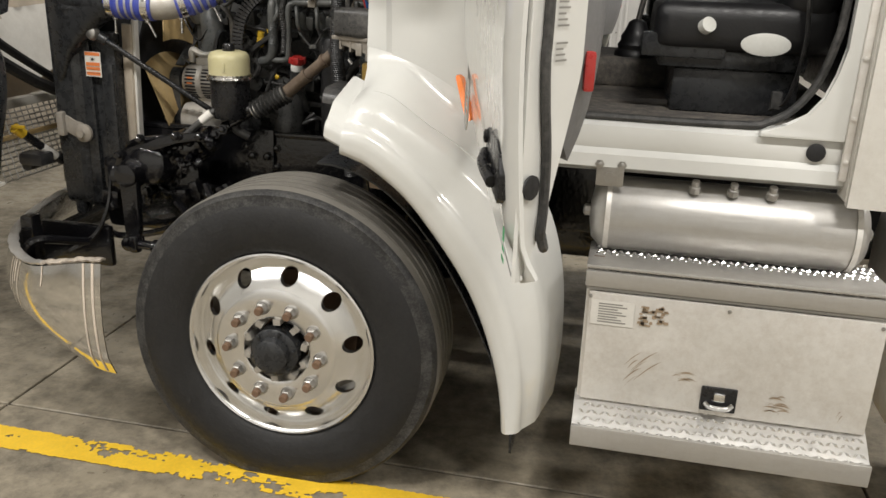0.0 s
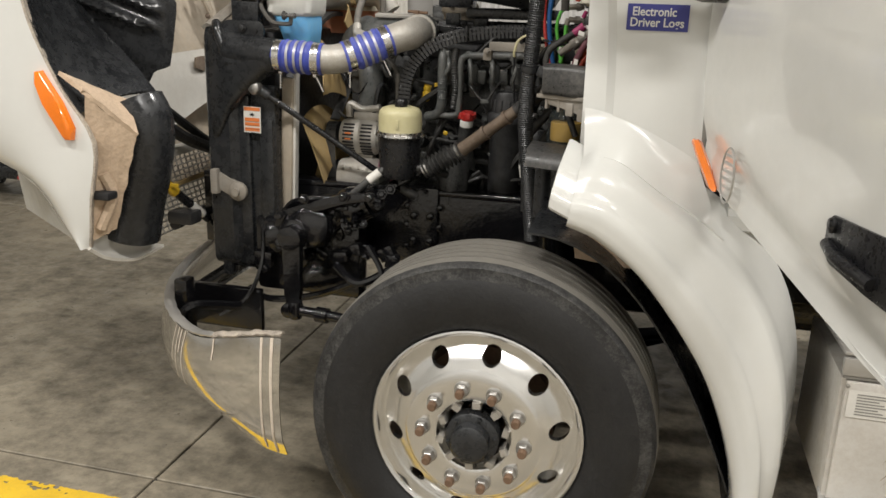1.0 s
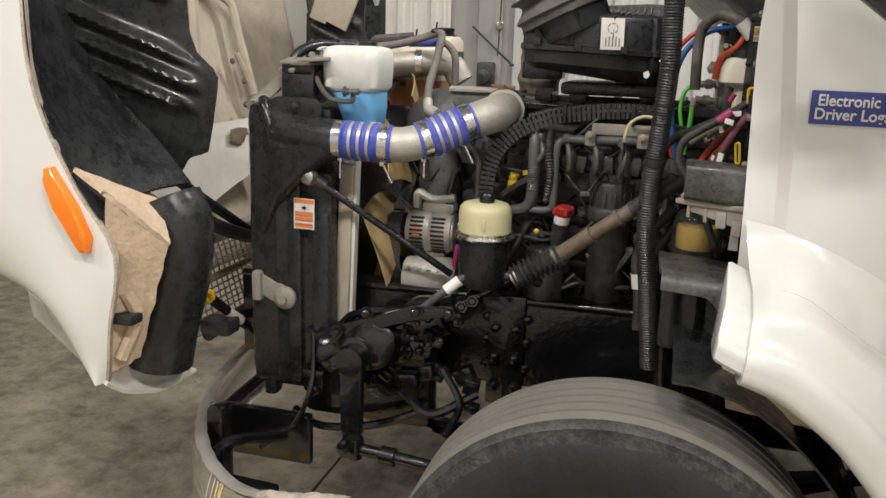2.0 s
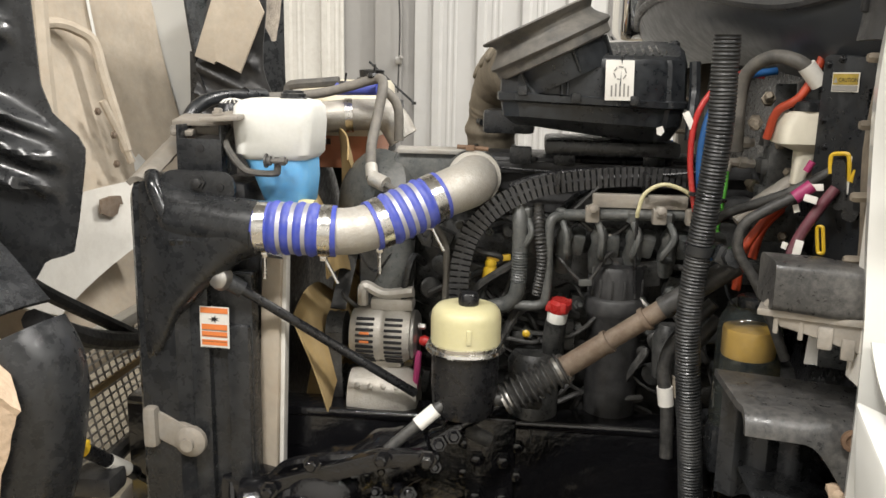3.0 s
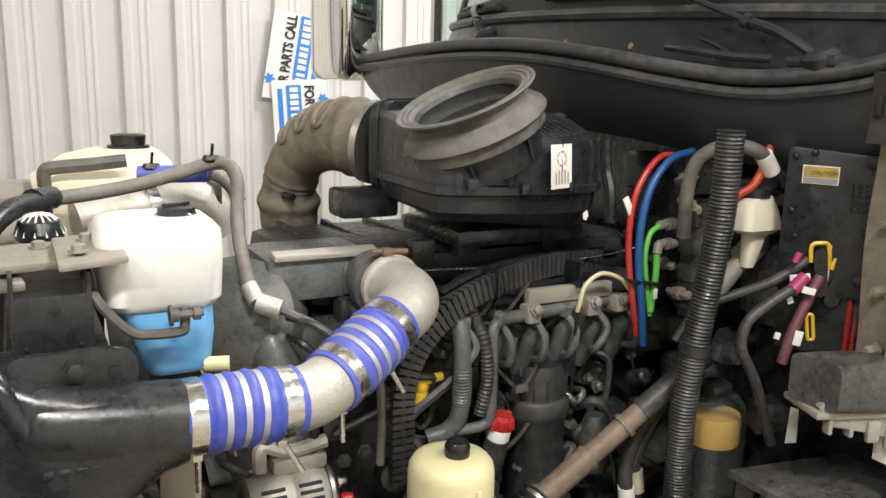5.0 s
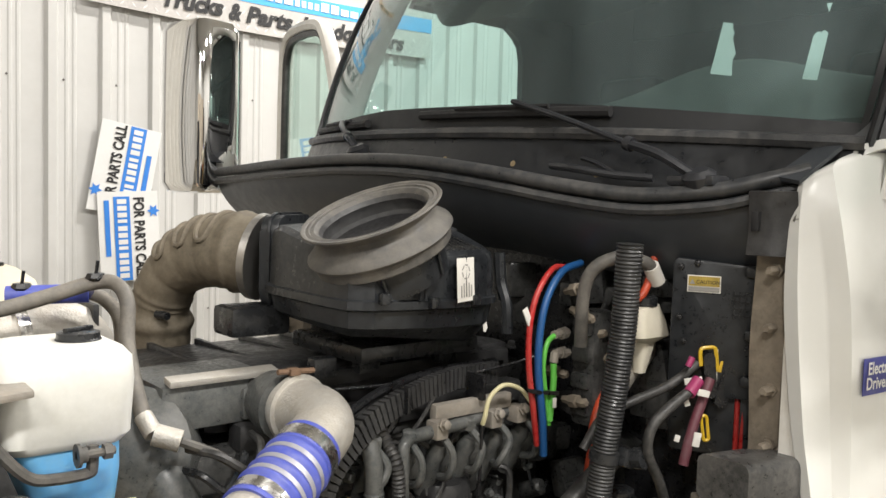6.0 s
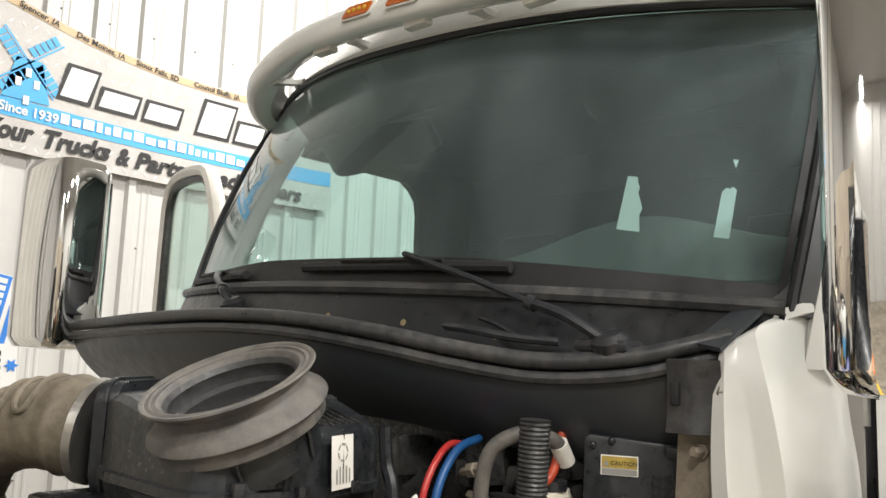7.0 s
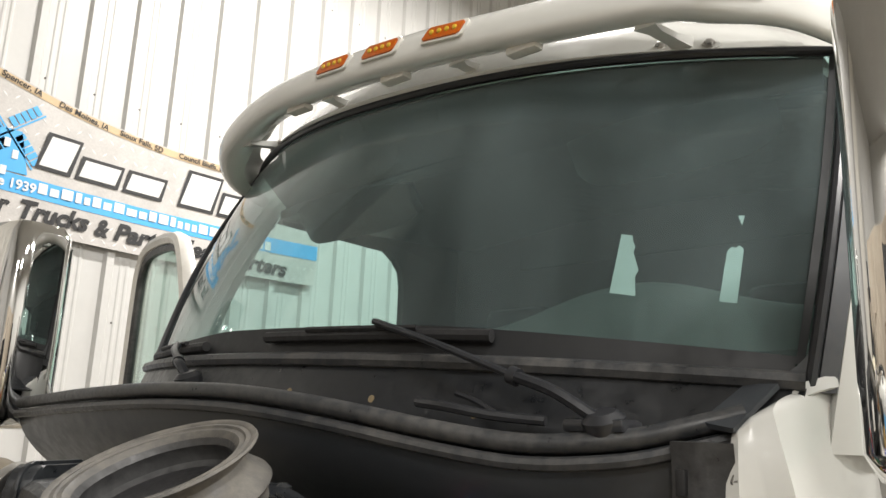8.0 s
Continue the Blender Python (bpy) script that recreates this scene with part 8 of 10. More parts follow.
bm = fresh()
surface(bm, visor, 72, 24, 0.008)
vis = part("sun_visor", bm, WHITE, truck, "white external sun visor with amber marker lamps", 60)
for y in (-0.815, -0.23, -0.039, 0.131):
    u = visor_u(y)
    c, e = visor(u, 0.53), visor(u - 0.02, 0.53)
    up = visor(u, 0.60) - visor(u, 0.46)
    m = plane_pose(c, e - c, up)
    rim = [(-0.056, -0.011), (-0.052, -0.016), (0.038, -0.016), (0.046, -0.012), (0.057, 0.011), (0.053, 0.016), (-0.036, 0.016), (-0.044, 0.012)]
    bm = fresh()
    prism(bm, [(a * 1.13, b * 1.34) for a, b in rim], m @ pose(0, 0, -0.004), 0.009, 0.003)
    part("lamp_bezel", bm, WHITE_DULL, vis, "white lamp surround")
    bm = fresh()
    prism(bm, rim, m @ pose(0, 0, -0.003), 0.012, 0.003)
    lamp_part = part("marker_lamp", bm, AMBER_DARK, vis, "amber marker lamp")
    bm = fresh()
    for k in range(4):
        lathe(bm, [(0.0065, 0), (0.005, 0.003), (0.002, 0.004)], m @ Vector((-0.030 + 0.021 * k, 0.001, 0.0088)), m.to_3x3() @ Vector((0, 0, 1)), 8)
    tagged(part("lamp_bead", bm, YELLOW, lamp_part), kind="stuff")
for y in (-0.66, -0.22, 0.22, 0.66):
    p = glass_point(0.5 + 0.5 * y / 0.92, 1.0)
    q = visor(visor_u(y), 0.12)
    foot = Vector((p.x + 0.02, y, p.z + 0.030))
    bm = fresh()
    loft(bm, [[foot.lerp(q, t) + Vector((0, a * w, b * h)) for a, b in ((-1, -1), (1, -1), (0.7, 1), (-0.7, 1))] for t, w, h in ((0.0, 0.020, 0.014), (0.35, 0.014, 0.009), (0.8, 0.014, 0.008), (1.05, 0.022, 0.008))])
    bracket = part("visor_bracket", bm, WHITE, vis, "white visor bracket")
    side = (glass_point(0.5 + 0.5 * y / 0.92 + 0.03, 1.0) - glass_point(0.5 + 0.5 * y / 0.92 - 0.03, 1.0)).normalized()
    fm_ = plane_pose(foot + Vector((-0.010, 0, -0.010)), -side, (0.5, 0, 0.85))
    out_ = fm_.to_3x3() @ Vector((0, 0, 1))
    bm = fresh()
    prism(bm, [(0.068 * math.cos(t), 0.026 * math.sin(t)) for t in (2 * math.pi * k / 24 for k in range(24))], fm_, 0.006, 0.002)
    part("bracket_foot", bm, WHITE, bracket, "oval bracket foot")
    for dx in (-0.046, 0.046):
        bm = fresh()
        bolt(bm, fm_ @ Vector((dx, 0, 0.005)), out_, 0.009, 0.009)
        part("bracket_bolt", bm, STEEL, bracket)
# thick drop at the visor's lower edge
for y in (-0.40, -0.04, 0.34):
    c = visor(visor_u(y), 0.16)
    bm = fresh()
    rbox(bm, (c.x + 0.006, c.y, c.z - 0.006), (0.030, 0.075, 0.016), 0.004)
    part("visor_pad", bm, WHITE_DULL, vis, "grey mounting pad under the visor")

# ----- cowl: seal lip, panel and bolts -----
LIP_Y = [1.05 - 1.92 * k / 32 for k in range(33)]
LIP_LINE = curve_points([(0.275, -0.87, 1.936), (0.255, -0.85, 1.930), (0.205, -0.75, 1.900), (0.16, -0.60, 1.887), (0.12, -0.45, 1.902), (0.08, -0.30, 1.926), (0.05, -0.15, 1.946), (0.03, 0.0, 1.958),
                         (0.015, 0.20, 1.962), (0.015, 0.40, 1.958), (0.025, 0.60, 1.952), (0.045, 0.80, 1.945), (0.075, 1.05, 1.938)], 6)


def lip_at(y, dx=0.0, dz=0.0):
    """The hood seal's line across the cowl, at y."""
    for a, b in zip(LIP_LINE, LIP_LINE[1:]):
        if a.y <= y <= b.y:
            p = a.lerp(b, (y - a.y) / max(1e-6, b.y - a.y))
            return p + Vector((dx, 0, dz))
    return (LIP_LINE[0] if y < 0 else LIP_LINE[-1]) + Vector((dx, 0, dz))


bm = fresh()
tube(bm, [lip_at(y) for y in LIP_Y], 0.015, 10, 3)
tube(bm, [lip_at(y, -0.006, -0.029) for y in LIP_Y], 0.011, 8, 3)
cowl_seal = part("cowl_seal", bm, SEAL, truck, "dusty black double-bead hood seal along the cowl")
bm = fresh()
surface(bm, lambda u, v: lip_at(mix(-0.86, 1.04, u), 0.006 + (0.15 - 0.10 * max(0, 1 - 3 * u)) * v ** 1.8, -0.02 - (0.165 - 0.04 * max(0, 1 - 2.5 * u)) * v), 48, 10, 0.006)
part("cowl_front", bm, COWL, cowl_seal, "black cowl front panel")
bm = fresh()


def cowl_top(u, v):
    y = mix(-0.92, 0.92, u)
    a = lip_at(max(-0.87, y), 0.004, -0.012)
    b = glass_point(u, 0.0, 0.012)
    low = Vector((max(b.x - 0.060, a.x + 0.02), y, min(a.z - 0.02, 1.920)))
    if v < 0.5:
        return a.lerp(low, v / 0.5)
    return low.lerp(b + Vector((-0.004, 0, 0)), (v - 0.5) / 0.5)


surface(bm, cowl_top, 40, 12, -0.006)
cowl = part("cowl_panel", bm, COWL_DARK, truck, "black plastic cowl panel with brass bolts")
bm = fresh()
tube(bm, [glass_point(k / 30, 0.0, 0.02) + Vector((0, 0, 0.012)) for k in range(31)], 0.015, 8, 2)
part("cowl_bead", bm, SEAL, cowl, "grey-black rubber bead")
for y in (-0.691, -0.46, -0.245, -0.02, 0.24, 0.48):
    u = 0.5 + y / 1.84
    p = cowl_top(u, 0.72)
    n = Vector((-0.93, 0, 0.36))
    bm = fresh()
    lathe(bm, [(0.014, 0), (0.014, 0.002), (0.0085, 0.003), (0.0085, 0.006), (0.005, 0.007)], p, n, 8)
    part("cowl_bolt", bm, BRASS, cowl, "brass-coloured bolt")

# wipers
def build_wiper(pivot, elbow_uv, blade_uv0, blade_uv1):
    p = Vector(pivot)
    tip = glass_point(*elbow_uv, 0.035)
    bm = fresh()
    mid = p.lerp(tip, 0.30) + Vector((-0.02, 0, 0.015))
    tube(bm, [p, p.lerp(mid, 0.5) + Vector((-0.008, 0, 0.01)), mid], 0.0135, 8, flat=0.7)
    tube(bm, [mid, p.lerp(tip, 0.65) + Vector((-0.02, 0, 0.012)), tip], 0.0095, 8, flat=0.7)
    arm = part("wiper", bm, TRIM_DARK, truck, "black windscreen wiper")
    bm = fresh()
    lathe(bm, [(0.03, -0.01), (0.032, 0.008), (0.02, 0.018)], p, (-0.4, 0, 1), 18)
    rod(bm, mid - (tip - p).normalized() * 0.008, mid + (tip - p).normalized() * 0.008, 0.0145, 12)
    part("wiper_pivot", bm, TRIM_DARK, arm)
    bm = fresh()
    pts = [glass_point(mix(blade_uv0[0], blade_uv1[0], k / 8), mix(blade_uv0[1], blade_uv1[1], k / 8), 0.018) for k in range(9)]
    tube(bm, pts, 0.011, 8, 2, flat=1.1)
    tube(bm, [q + Vector((-0.008, 0, 0.012)) for q in pts[2:7]], 0.006, 6, 2)
    part("wiper_blade", bm, INK, arm, "black rubber blade")


build_wiper((0.20, -0.70, 1.918), (0.385, 0.128), (0.253, 0.094), (0.572, 0.090))
build_wiper((0.16, 0.345, 1.995), (0.80, 0.085), (0.718, 0.070), (0.95, 0.06))
bm = fresh()
rbox(bm, (0.21, -0.69, 1.915), (0.06, 0.10, 0.02), 0.008)
tube(bm, [(0.15, -0.38, 1.945), (0.14, -0.45, 1.938), (0.16, -0.53, 1.926), (0.185, -0.61, 1.920)], 0.008, 8)
tube(bm, [(0.165, -0.45, 1.96), (0.165, -0.49, 1.948), (0.165, -0.53, 1.93)], 0.005, 6)
part("wiper_linkage", bm, TRIM_DARK, truck, "black wiper linkage in the cowl")


# ----- cab sides -----
FLANK_ROWS = [
    (1.06, 0.214, 0.925, 0.210, 0.942, 0.270, 0.946, 0.291, 0.963, 0.530, 0.991),
    (1.33, 0.214, 0.920, 0.209, 0.938, 0.268, 0.943, 0.290, 0.962, 0.515, 0.990),
    (1.50, 0.211, 0.890, 0.206, 0.914, 0.262, 0.934, 0.285, 0.959, 0.515, 0.987),
    (1.70, 0.206, 0.870, 0.202, 0.896, 0.245, 0.926, 0.268, 0.955, 0.515, 0.984),
    (1.83, 0.216, 0.866, 0.212, 0.886, 0.236, 0.910, 0.256, 0.940, 0.515, 0.968),
]
# the rounded top, in full points
FLANK_TOP = [((0.238, 0.866, 1.898), (0.235, 0.877, 1.900), (0.246, 0.892, 1.908), (0.266, 0.916, 1.920), (0.515, 0.958, 1.965)),
             ((0.252, 0.864, 1.913), (0.250, 0.872, 1.918), (0.258, 0.884, 1.930), (0.282, 0.908, 1.948), (0.525, 0.962, 1.995)),
             ((0.285, 0.858, 1.918), (0.293, 0.866, 1.926), (0.310, 0.876, 1.942), (0.345, 0.908, 1.968), (0.545, 0.972, 2.015)),
             ((0.325, 0.860, 1.930), (0.337, 0.882, 1.946), (0.362, 0.912, 1.970), (0.415, 0.950, 1.992), (0.585, 0.988, 2.035))]


def build_flank(sg):
    """The white panel between hood and door: a folded corner that leans in towards the top."""
    rows = [[Vector((r[1 + 2 * k], r[2 + 2 * k], r[0])) for k in range(5)] for r in FLANK_ROWS] + [[Vector(p) for p in r] for r in FLANK_TOP]
    columns = [curve_points([row[k] for row in rows], 5) for k in range(5)]
    n = len(columns[0]) - 1

    def face(u, v):
        k = min(3, int(u * 4))
        i = round(v * n)
        t = u * 4 - k
        t = t * t * (3 - 2 * t) if 0 < k < 3 else t
        p = columns[k][i].lerp(columns[k + 1][i], t)
        return (p.x, sg * p.y, p.z)
    bm = fresh()
    surface(bm, face, 20, n, 0.010 * sg)
    flank = part("flank_panel", bm, WHITE, truck, "white cab flank panel with a folded front corner", 22)
    bm = fresh()
    surface(bm, lambda u, v: (mix(0.216, 0.236, max(0, v - 0.6) / 0.4), sg * mix(mix(0.925, 0.874, v), 0.868, u), mix(1.27, 1.88, v)), 4, 12, 0.008)
    part("edge_return", bm, WHITE_DULL, flank, "white turned-in panel edge")
    bm = fresh()
    surface(bm, lambda u, v: (mix(0.262, 0.262, v) + 0.006 * math.sin(9 * v), sg * mix(0.80, 0.890, u), mix(1.36, 1.87, v)), 4, 12, 0.03)
    flange = part("dirty_flange", bm, FLANGE_DIRT, flank, "dirty tan firewall flange with bolts")
    for z in (1.45, 1.55, 1.66, 1.76):
        bm = fresh()
        bolt(bm, (0.236, sg * 0.842, z), (-1, 0, 0), 0.0085, 0.030)
        part("flange_bolt", bm, FLANGE_DIRT, flange)
    bm = fresh()
    surface(bm, lambda u, v: (0.205 + 0.05 * max(0, u - 0.55) + 0.006 * math.sin(3 * v), sg * mix(0.800, 0.872, u), mix(1.785, 1.898, v)), 8, 6, 0.008)
    latch_ = part("hood_latch", bm, BLACK_DUSTY, flank, "dusty black hood guide bracket")
    bm = fresh()
    rbox(bm, (0.201, sg * 0.815, 1.845), (0.014, 0.014, 0.035), 0.003)
    part("latch_slot", bm, INK, latch_)
    bm = fresh()
    bolt(bm, (0.225, sg * 0.876, 1.85), (-0.3, sg, 0), 0.007, 0.008)
    part("latch_bolt", bm, STEEL, latch_)
    # dark end piece of the cowl above the flank
    bm = fresh()
    surface(bm, lambda u, v: (mix(0.235, 0.335, v), sg * (mix(0.825, 0.872, u) + 0.025 * v), mix(1.918, 1.975, v) - 0.008 * u * (1 - v)), 6, 6, 0.008)
    part("cowl_end", bm, COWL, flank, "dark grey cowl end piece")
    # dark gap beside the door
    bm = fresh()
    rbox(bm, (0.521, sg * 0.955, 1.62), (0.012, 0.07, 0.80), 0.003)
    part("hinge_gap", bm, INK_GREY, flank)
    for z in (1.42, 1.85):
        bm = fresh()
        lathe(bm, [(0.013, -0.05), (0.013, 0.05)], (0.528, sg * 0.985, z), (0, 0, 1), 12)
        part("hinge", bm, STEEL, flank, "steel door hinge")
    return flank


flank = build_flank(-1)
build_flank(1)
# the words on the flank
em = plane_pose((0.304, -0.9640, 1.553), (0.147, -0.0150, 0), (0, 0, 1))
bm = fresh()
prism(bm, [(0, 0), (0.150, 0), (0.150, 0.064), (0, 0.064)], em @ pose(0, 0, 0.0015), 0.001)
sticker = part("sticker", bm, LABEL_BLUE, flank, "navy sticker with white words", 0)
part("sticker_words", lettering("Electronic", em @ Matrix.Translation((0.012, 0.036, 0.002)), 0.030, bold=0.0006, fit=0.108), SIGN_WHITE, sticker, smooth=0)
part("sticker_words", lettering("Driver Logs", em @ Matrix.Translation((0.008, 0.010, 0.002)), 0.030, bold=0.0006, fit=0.132), SIGN_WHITE, sticker, smooth=0)


ARCH = [(0.214, 1.094), (0.25, 1.082), (0.30, 1.060), (0.40, 0.985), (0.50, 0.865), (0.58, 0.745), (0.635, 0.625), (0.675, 0.50), (0.695, 0.40), (0.705, 0.308)]
BACK = [(0.240, 1.262), (0.275, 1.283), (0.336, 1.272), (0.430, 1.212), (0.55, 1.155), (0.67, 1.062), (0.765, 0.92), (0.815, 0.74), (0.828, 0.52), (0.815, 0.328)]


def build_fender(sg):
    """The rear half of the wheel arch, fixed to the cab."""
    inner, outer = curve_points([(x, 0, z) for x, z in ARCH], 5), curve_points([(x, 0, z) for x, z in BACK], 5)
    n = len(inner) - 1
    bm = fresh()

    def skin(u, v):
        k = u * n
        i = min(int(k), n - 1)
        a, b = inner[i].lerp(inner[i + 1], k - i), outer[i].lerp(outer[i + 1], k - i)
        prof = [(0.0, 1.09), (0.0, 1.165), (0.02, 1.188), (0.07, 1.197), (0.25, 1.199), (0.31, 1.194), (0.36, 1.180), (0.66, 1.145), (0.73, 1.118), (0.78, 1.090), (1.0, 0.975)]
        q = v * (len(prof) - 1)
        j = min(int(q), len(prof) - 2)
        t, out = mix(prof[j][0], prof[j + 1][0], q - j), mix(prof[j][1], prof[j + 1][1], q - j)
        p = a.lerp(b, t)
        dent = 0.014 * math.exp(-((t - 0.80) / 0.06) ** 2) * math.exp(-((u - 0.42) / 0.25) ** 2)
        return (p.x, sg * (out - dent - 0.03 * max(0, u - 0.75) / 0.25 * t), p.z)
    surface(bm, skin, 54, 30, 0.01 * -sg)
    fender = part("fender", bm, WHITE, truck, "glossy white rear fender half over the wheel")
    # closed front face, with a smaller white tongue standing out of it
    rim = [Vector(skin(0.0, k / 30)) for k in range(31)]
    bm = fresh()
    put(bm, rim, [tuple(range(31))])
    part("fender_face", bm, WHITE, fender, "", 0)
    mid_ = sum(rim, Vector()) / 31
    bm = fresh()
    loft(bm, [[mid_ + (p - mid_) * k + Vector((-0.053, 0, 0.024)) * f for p in rim] for k, f in ((0.90, -0.1), (0.90, 0.86), (0.87, 0.97), (0.78, 1.0))])
    part("seal_block", bm, WHITE, fender, "white tongue at the front of the fender")
    # shelf that joins the flank to the fender
    bm = fresh()

    def shelf(u, v):
        k = u * 0.49 * n
        i = min(int(k), n - 1)
        b = outer[i].lerp(outer[i + 1], k - i)
        a = inner[i].lerp(inner[i + 1], k - i)
        p = a.lerp(b, 0.80)
        p.y = sg * 1.088
        q = Vector((mix(0.216, 0.515, u), sg * mix(0.945, 0.986, u), mix(1.350, 1.235, u ** 1.5)))
        c = Vector(((p.x + q.x) / 2, sg * mix(0.965, 1.0, u), b.z + 0.004))
        return p * (1 - v) ** 2 + c * (2 * v * (1 - v)) + q * v * v
    surface(bm, shelf, 24, 14, 0.006 * -sg)
    part("fender_shelf", bm, WHITE, fender)
    return fender


fender = build_fender(-1)
build_fender(1)
# amber side lamp
bm = fresh()
loft(bm, [[(0.500 + 0.05 * t + ox, -1.030 - 0.085 * t + oy, 1.300 - 0.107 * t) for ox, oy in ((-w, 0.006), (-w * 0.6, -0.018), (w * 0.6, -0.02), (w, 0.004))] for t, w in ((0.0, 0.006), (0.06, 0.013), (0.5, 0.014), (0.94, 0.013), (1.0, 0.006))])
part("side_lamp", bm, AMBER, fender, "slim amber side marker lamp")


# ----- doors, standing open -----
def build_door(sg, swing):
    """A cab door swung out: s runs from the hinge to the free edge, h is height."""
    hinge = Vector((0.535, sg * 1.005, 0))
    a = radians(swing)
    along_ = Vector((math.cos(a), sg * math.sin(a), 0))
    inner = Vector((along_.y, -along_.x, 0)) * sg * -1
    if inner.x < 0:
        inner = -inner
    def at(s, h, t=0.0):
        return hinge + along_ * s + inner * t + Vector((0, 0, h))
    LOW = [(0.0, 1.225), (0.06, 1.205), (0.30, 1.165), (0.60, 1.115), (0.85, 1.075), (0.95, 1.062), (0.985, 1.068), (1.0, 1.085)]

    def low(s):
        for (s0, h0), (s1, h1) in zip(LOW, LOW[1:]):
            if s <= s1:
                return mix(h0, h1, (s - s0) / (s1 - s0))
        return LOW[-1][1]
    bm = fresh()

    def skin(u, v):
        s = 1.0 * u
        h = mix(low(s), 1.93, v)
        belly = 0.026 * math.sin(math.pi * min(1, v * 1.05)) - 0.022 * math.exp(-((h - 1.30 + 0.22 * s) / 0.035) ** 2) * (0.4 + 0.6 * u)
        curl = 0.018 * max(0, u - 0.95) / 0.05
        return at(s, h, -belly + curl)
    surface(bm, skin, 34, 30, 0.008 if sg < 0 else -0.008)
    door = part("door", bm, WHITE, truck, "white cab door standing wide open")
    bm = fresh()
    surface(bm, lambda u, v: at(0.02 + 0.84 * u, mix(1.25 + 0.10 * max(0, u - 0.9) / 0.1, 1.92, v), 0.135 - 0.045 * (2 * abs(v - 0.5)) ** 3 - 0.05 * max(0, u - 0.92) / 0.08), 20, 14, -0.03 if sg < 0 else 0.03)
    trim = part("door_trim", bm, TRIM_GREY, door, "grey moulded inner trim")
    bm = fresh()

    def width(h):
        return 0.108 if h > 1.42 else mix(0.052, 0.108, (h - 1.17) / 0.25) if h > 1.17 else mix(0.012, 0.052, max(0, h - 1.075) / 0.095)

    def edge_at(t, h, lift=0.0):
        return at(0.998 - 1.05 * t + lift * 0.7, h, t + lift * 0.7)
    surface(bm, lambda u, v: edge_at(u * width(mix(1.075, 1.93, v)), mix(1.075, 1.93, v)), 6, 26, 0.008 if sg > 0 else -0.008)
    edge_part = part("door_edge", bm, WHITE, door, "white slanted door edge")
    bm = fresh()
    surface(bm, lambda u, v: at(0.04 + 0.95 * u, low(0.04 + 0.95 * u) + 0.004, mix(0.0, 0.07, v) * (1 - 0.8 * u)), 20, 3, 0.008)
    part("door_bottom", bm, WHITE, door, "white door bottom flange")
    bm = fresh()
    tube(bm, [edge_at(t, h, 0.008) for t, h in ((0.024, 1.95), (0.024, 1.52), (0.023, 1.45), (0.028, 1.38), (0.038, 1.29), (0.040, 1.20), (0.038, 1.15))] + [at(0.90, 1.12, 0.06), at(0.5, 1.19, 0.08)], 0.0085, 8)
    part("door_seal", bm, RUBBER, door, "black rubber door seal")
    bm = fresh()
    lathe(bm, [(0.021, 0), (0.021, 0.004), (0.015, 0.005)], edge_at(0.014, 1.240, 0.004), along_ * 0.7 + inner * 0.7, 18)
    part("edge_plug", bm, INK, door, "black plug")
    bm = fresh()
    rbox(bm, at(0.852, 1.415, 0.128), (0.020, 0.014, 0.070), 0.007, (0, 0, math.degrees(math.atan2(inner.y, inner.x))))
    part("reflector", bm, RED, trim, "red door reflector")
    em_ = plane_pose(edge_at(0.046, 1.50, 0.001), (inner - along_ * 1.05) * (1 if sg < 0 else -1), (0, 0, 1))
    bm = fresh()
    for k in range(26):
        if k % 9 not in (4, 5) and k != 22:
            flat_rect(bm, em_, 0.0, 0.0092 * k - 0.06, 0.034 - 0.006 * (k * 7 % 3), 0.0092 * k - 0.0568, 0.002)
    tagged(part("edge_print", bm, INK_GREY, edge_part, "printed lines on the door edge", 0), kind="stuff")
    # handle in its dark cup
    bm = fresh()
    cup = [(-0.115, 0.028), (-0.10, 0.045), (0.06, 0.052), (0.10, 0.038), (0.12, 0.005), (0.12, -0.038), (0.10, -0.050), (0.03, -0.046), (-0.09, -0.036), (-0.115, -0.02)]
    mm = plane_pose(at(0.835, 1.247, -0.024), along_, (0, 0, 1)) if sg < 0 else plane_pose(at(0.835, 1.247, -0.024), -along_, (0, 0, 1))
    prism(bm, cup, mm @ pose(0, 0, -0.012), 0.020, 0.003)
    handle = part("handle_cup", bm, BLACK_CLEAN, door, "black door handle recess")
    bm = fresh()
    tube(bm, [mm @ Vector((-0.10, -0.004, 0.010)), mm @ Vector((-0.04, -0.012, 0.020)), mm @ Vector((0.06, -0.022, 0.014))], 0.011, 10)
    lathe(bm, [(0.013, 0), (0.013, 0.006), (0.009, 0.008)], mm @ Vector((-0.09, 0.03, 0.008)), mm.to_3x3() @ Vector((0, 0, 1)), 14)
    part("handle", bm, BLACK_CLEAN, handle, "black pull handle")
    # window frame and glass
    bm = fresh()
    FR = [(0.02, 1.93), (0.16, 2.28), (0.30, 2.50), (0.44, 2.575), (0.80, 2.60), (0.92, 2.54), (0.95, 2.40), (0.965, 1.93)]
    tube(bm, [at(s, h, 0.035) for s, h in FR], 0.034, 8, 6, flat=0.8)
    part("window_frame", bm, WHITE_DULL, door, "pale grey window frame")
    bm = fresh()
    tube(bm, [at(mix(0.5, s, 0.93), mix(2.2, h, 0.92), 0.03) for s, h in FR], 0.018, 6, 6)
    part("window_seal", bm, RUBBER, door, "black window seal")
    bm = fresh()
    outline = [(s, h) for s, h in FR]
    pts = [(mix(0.5, s, 0.93), mix(2.2, h, 0.92)) for s, h in outline]
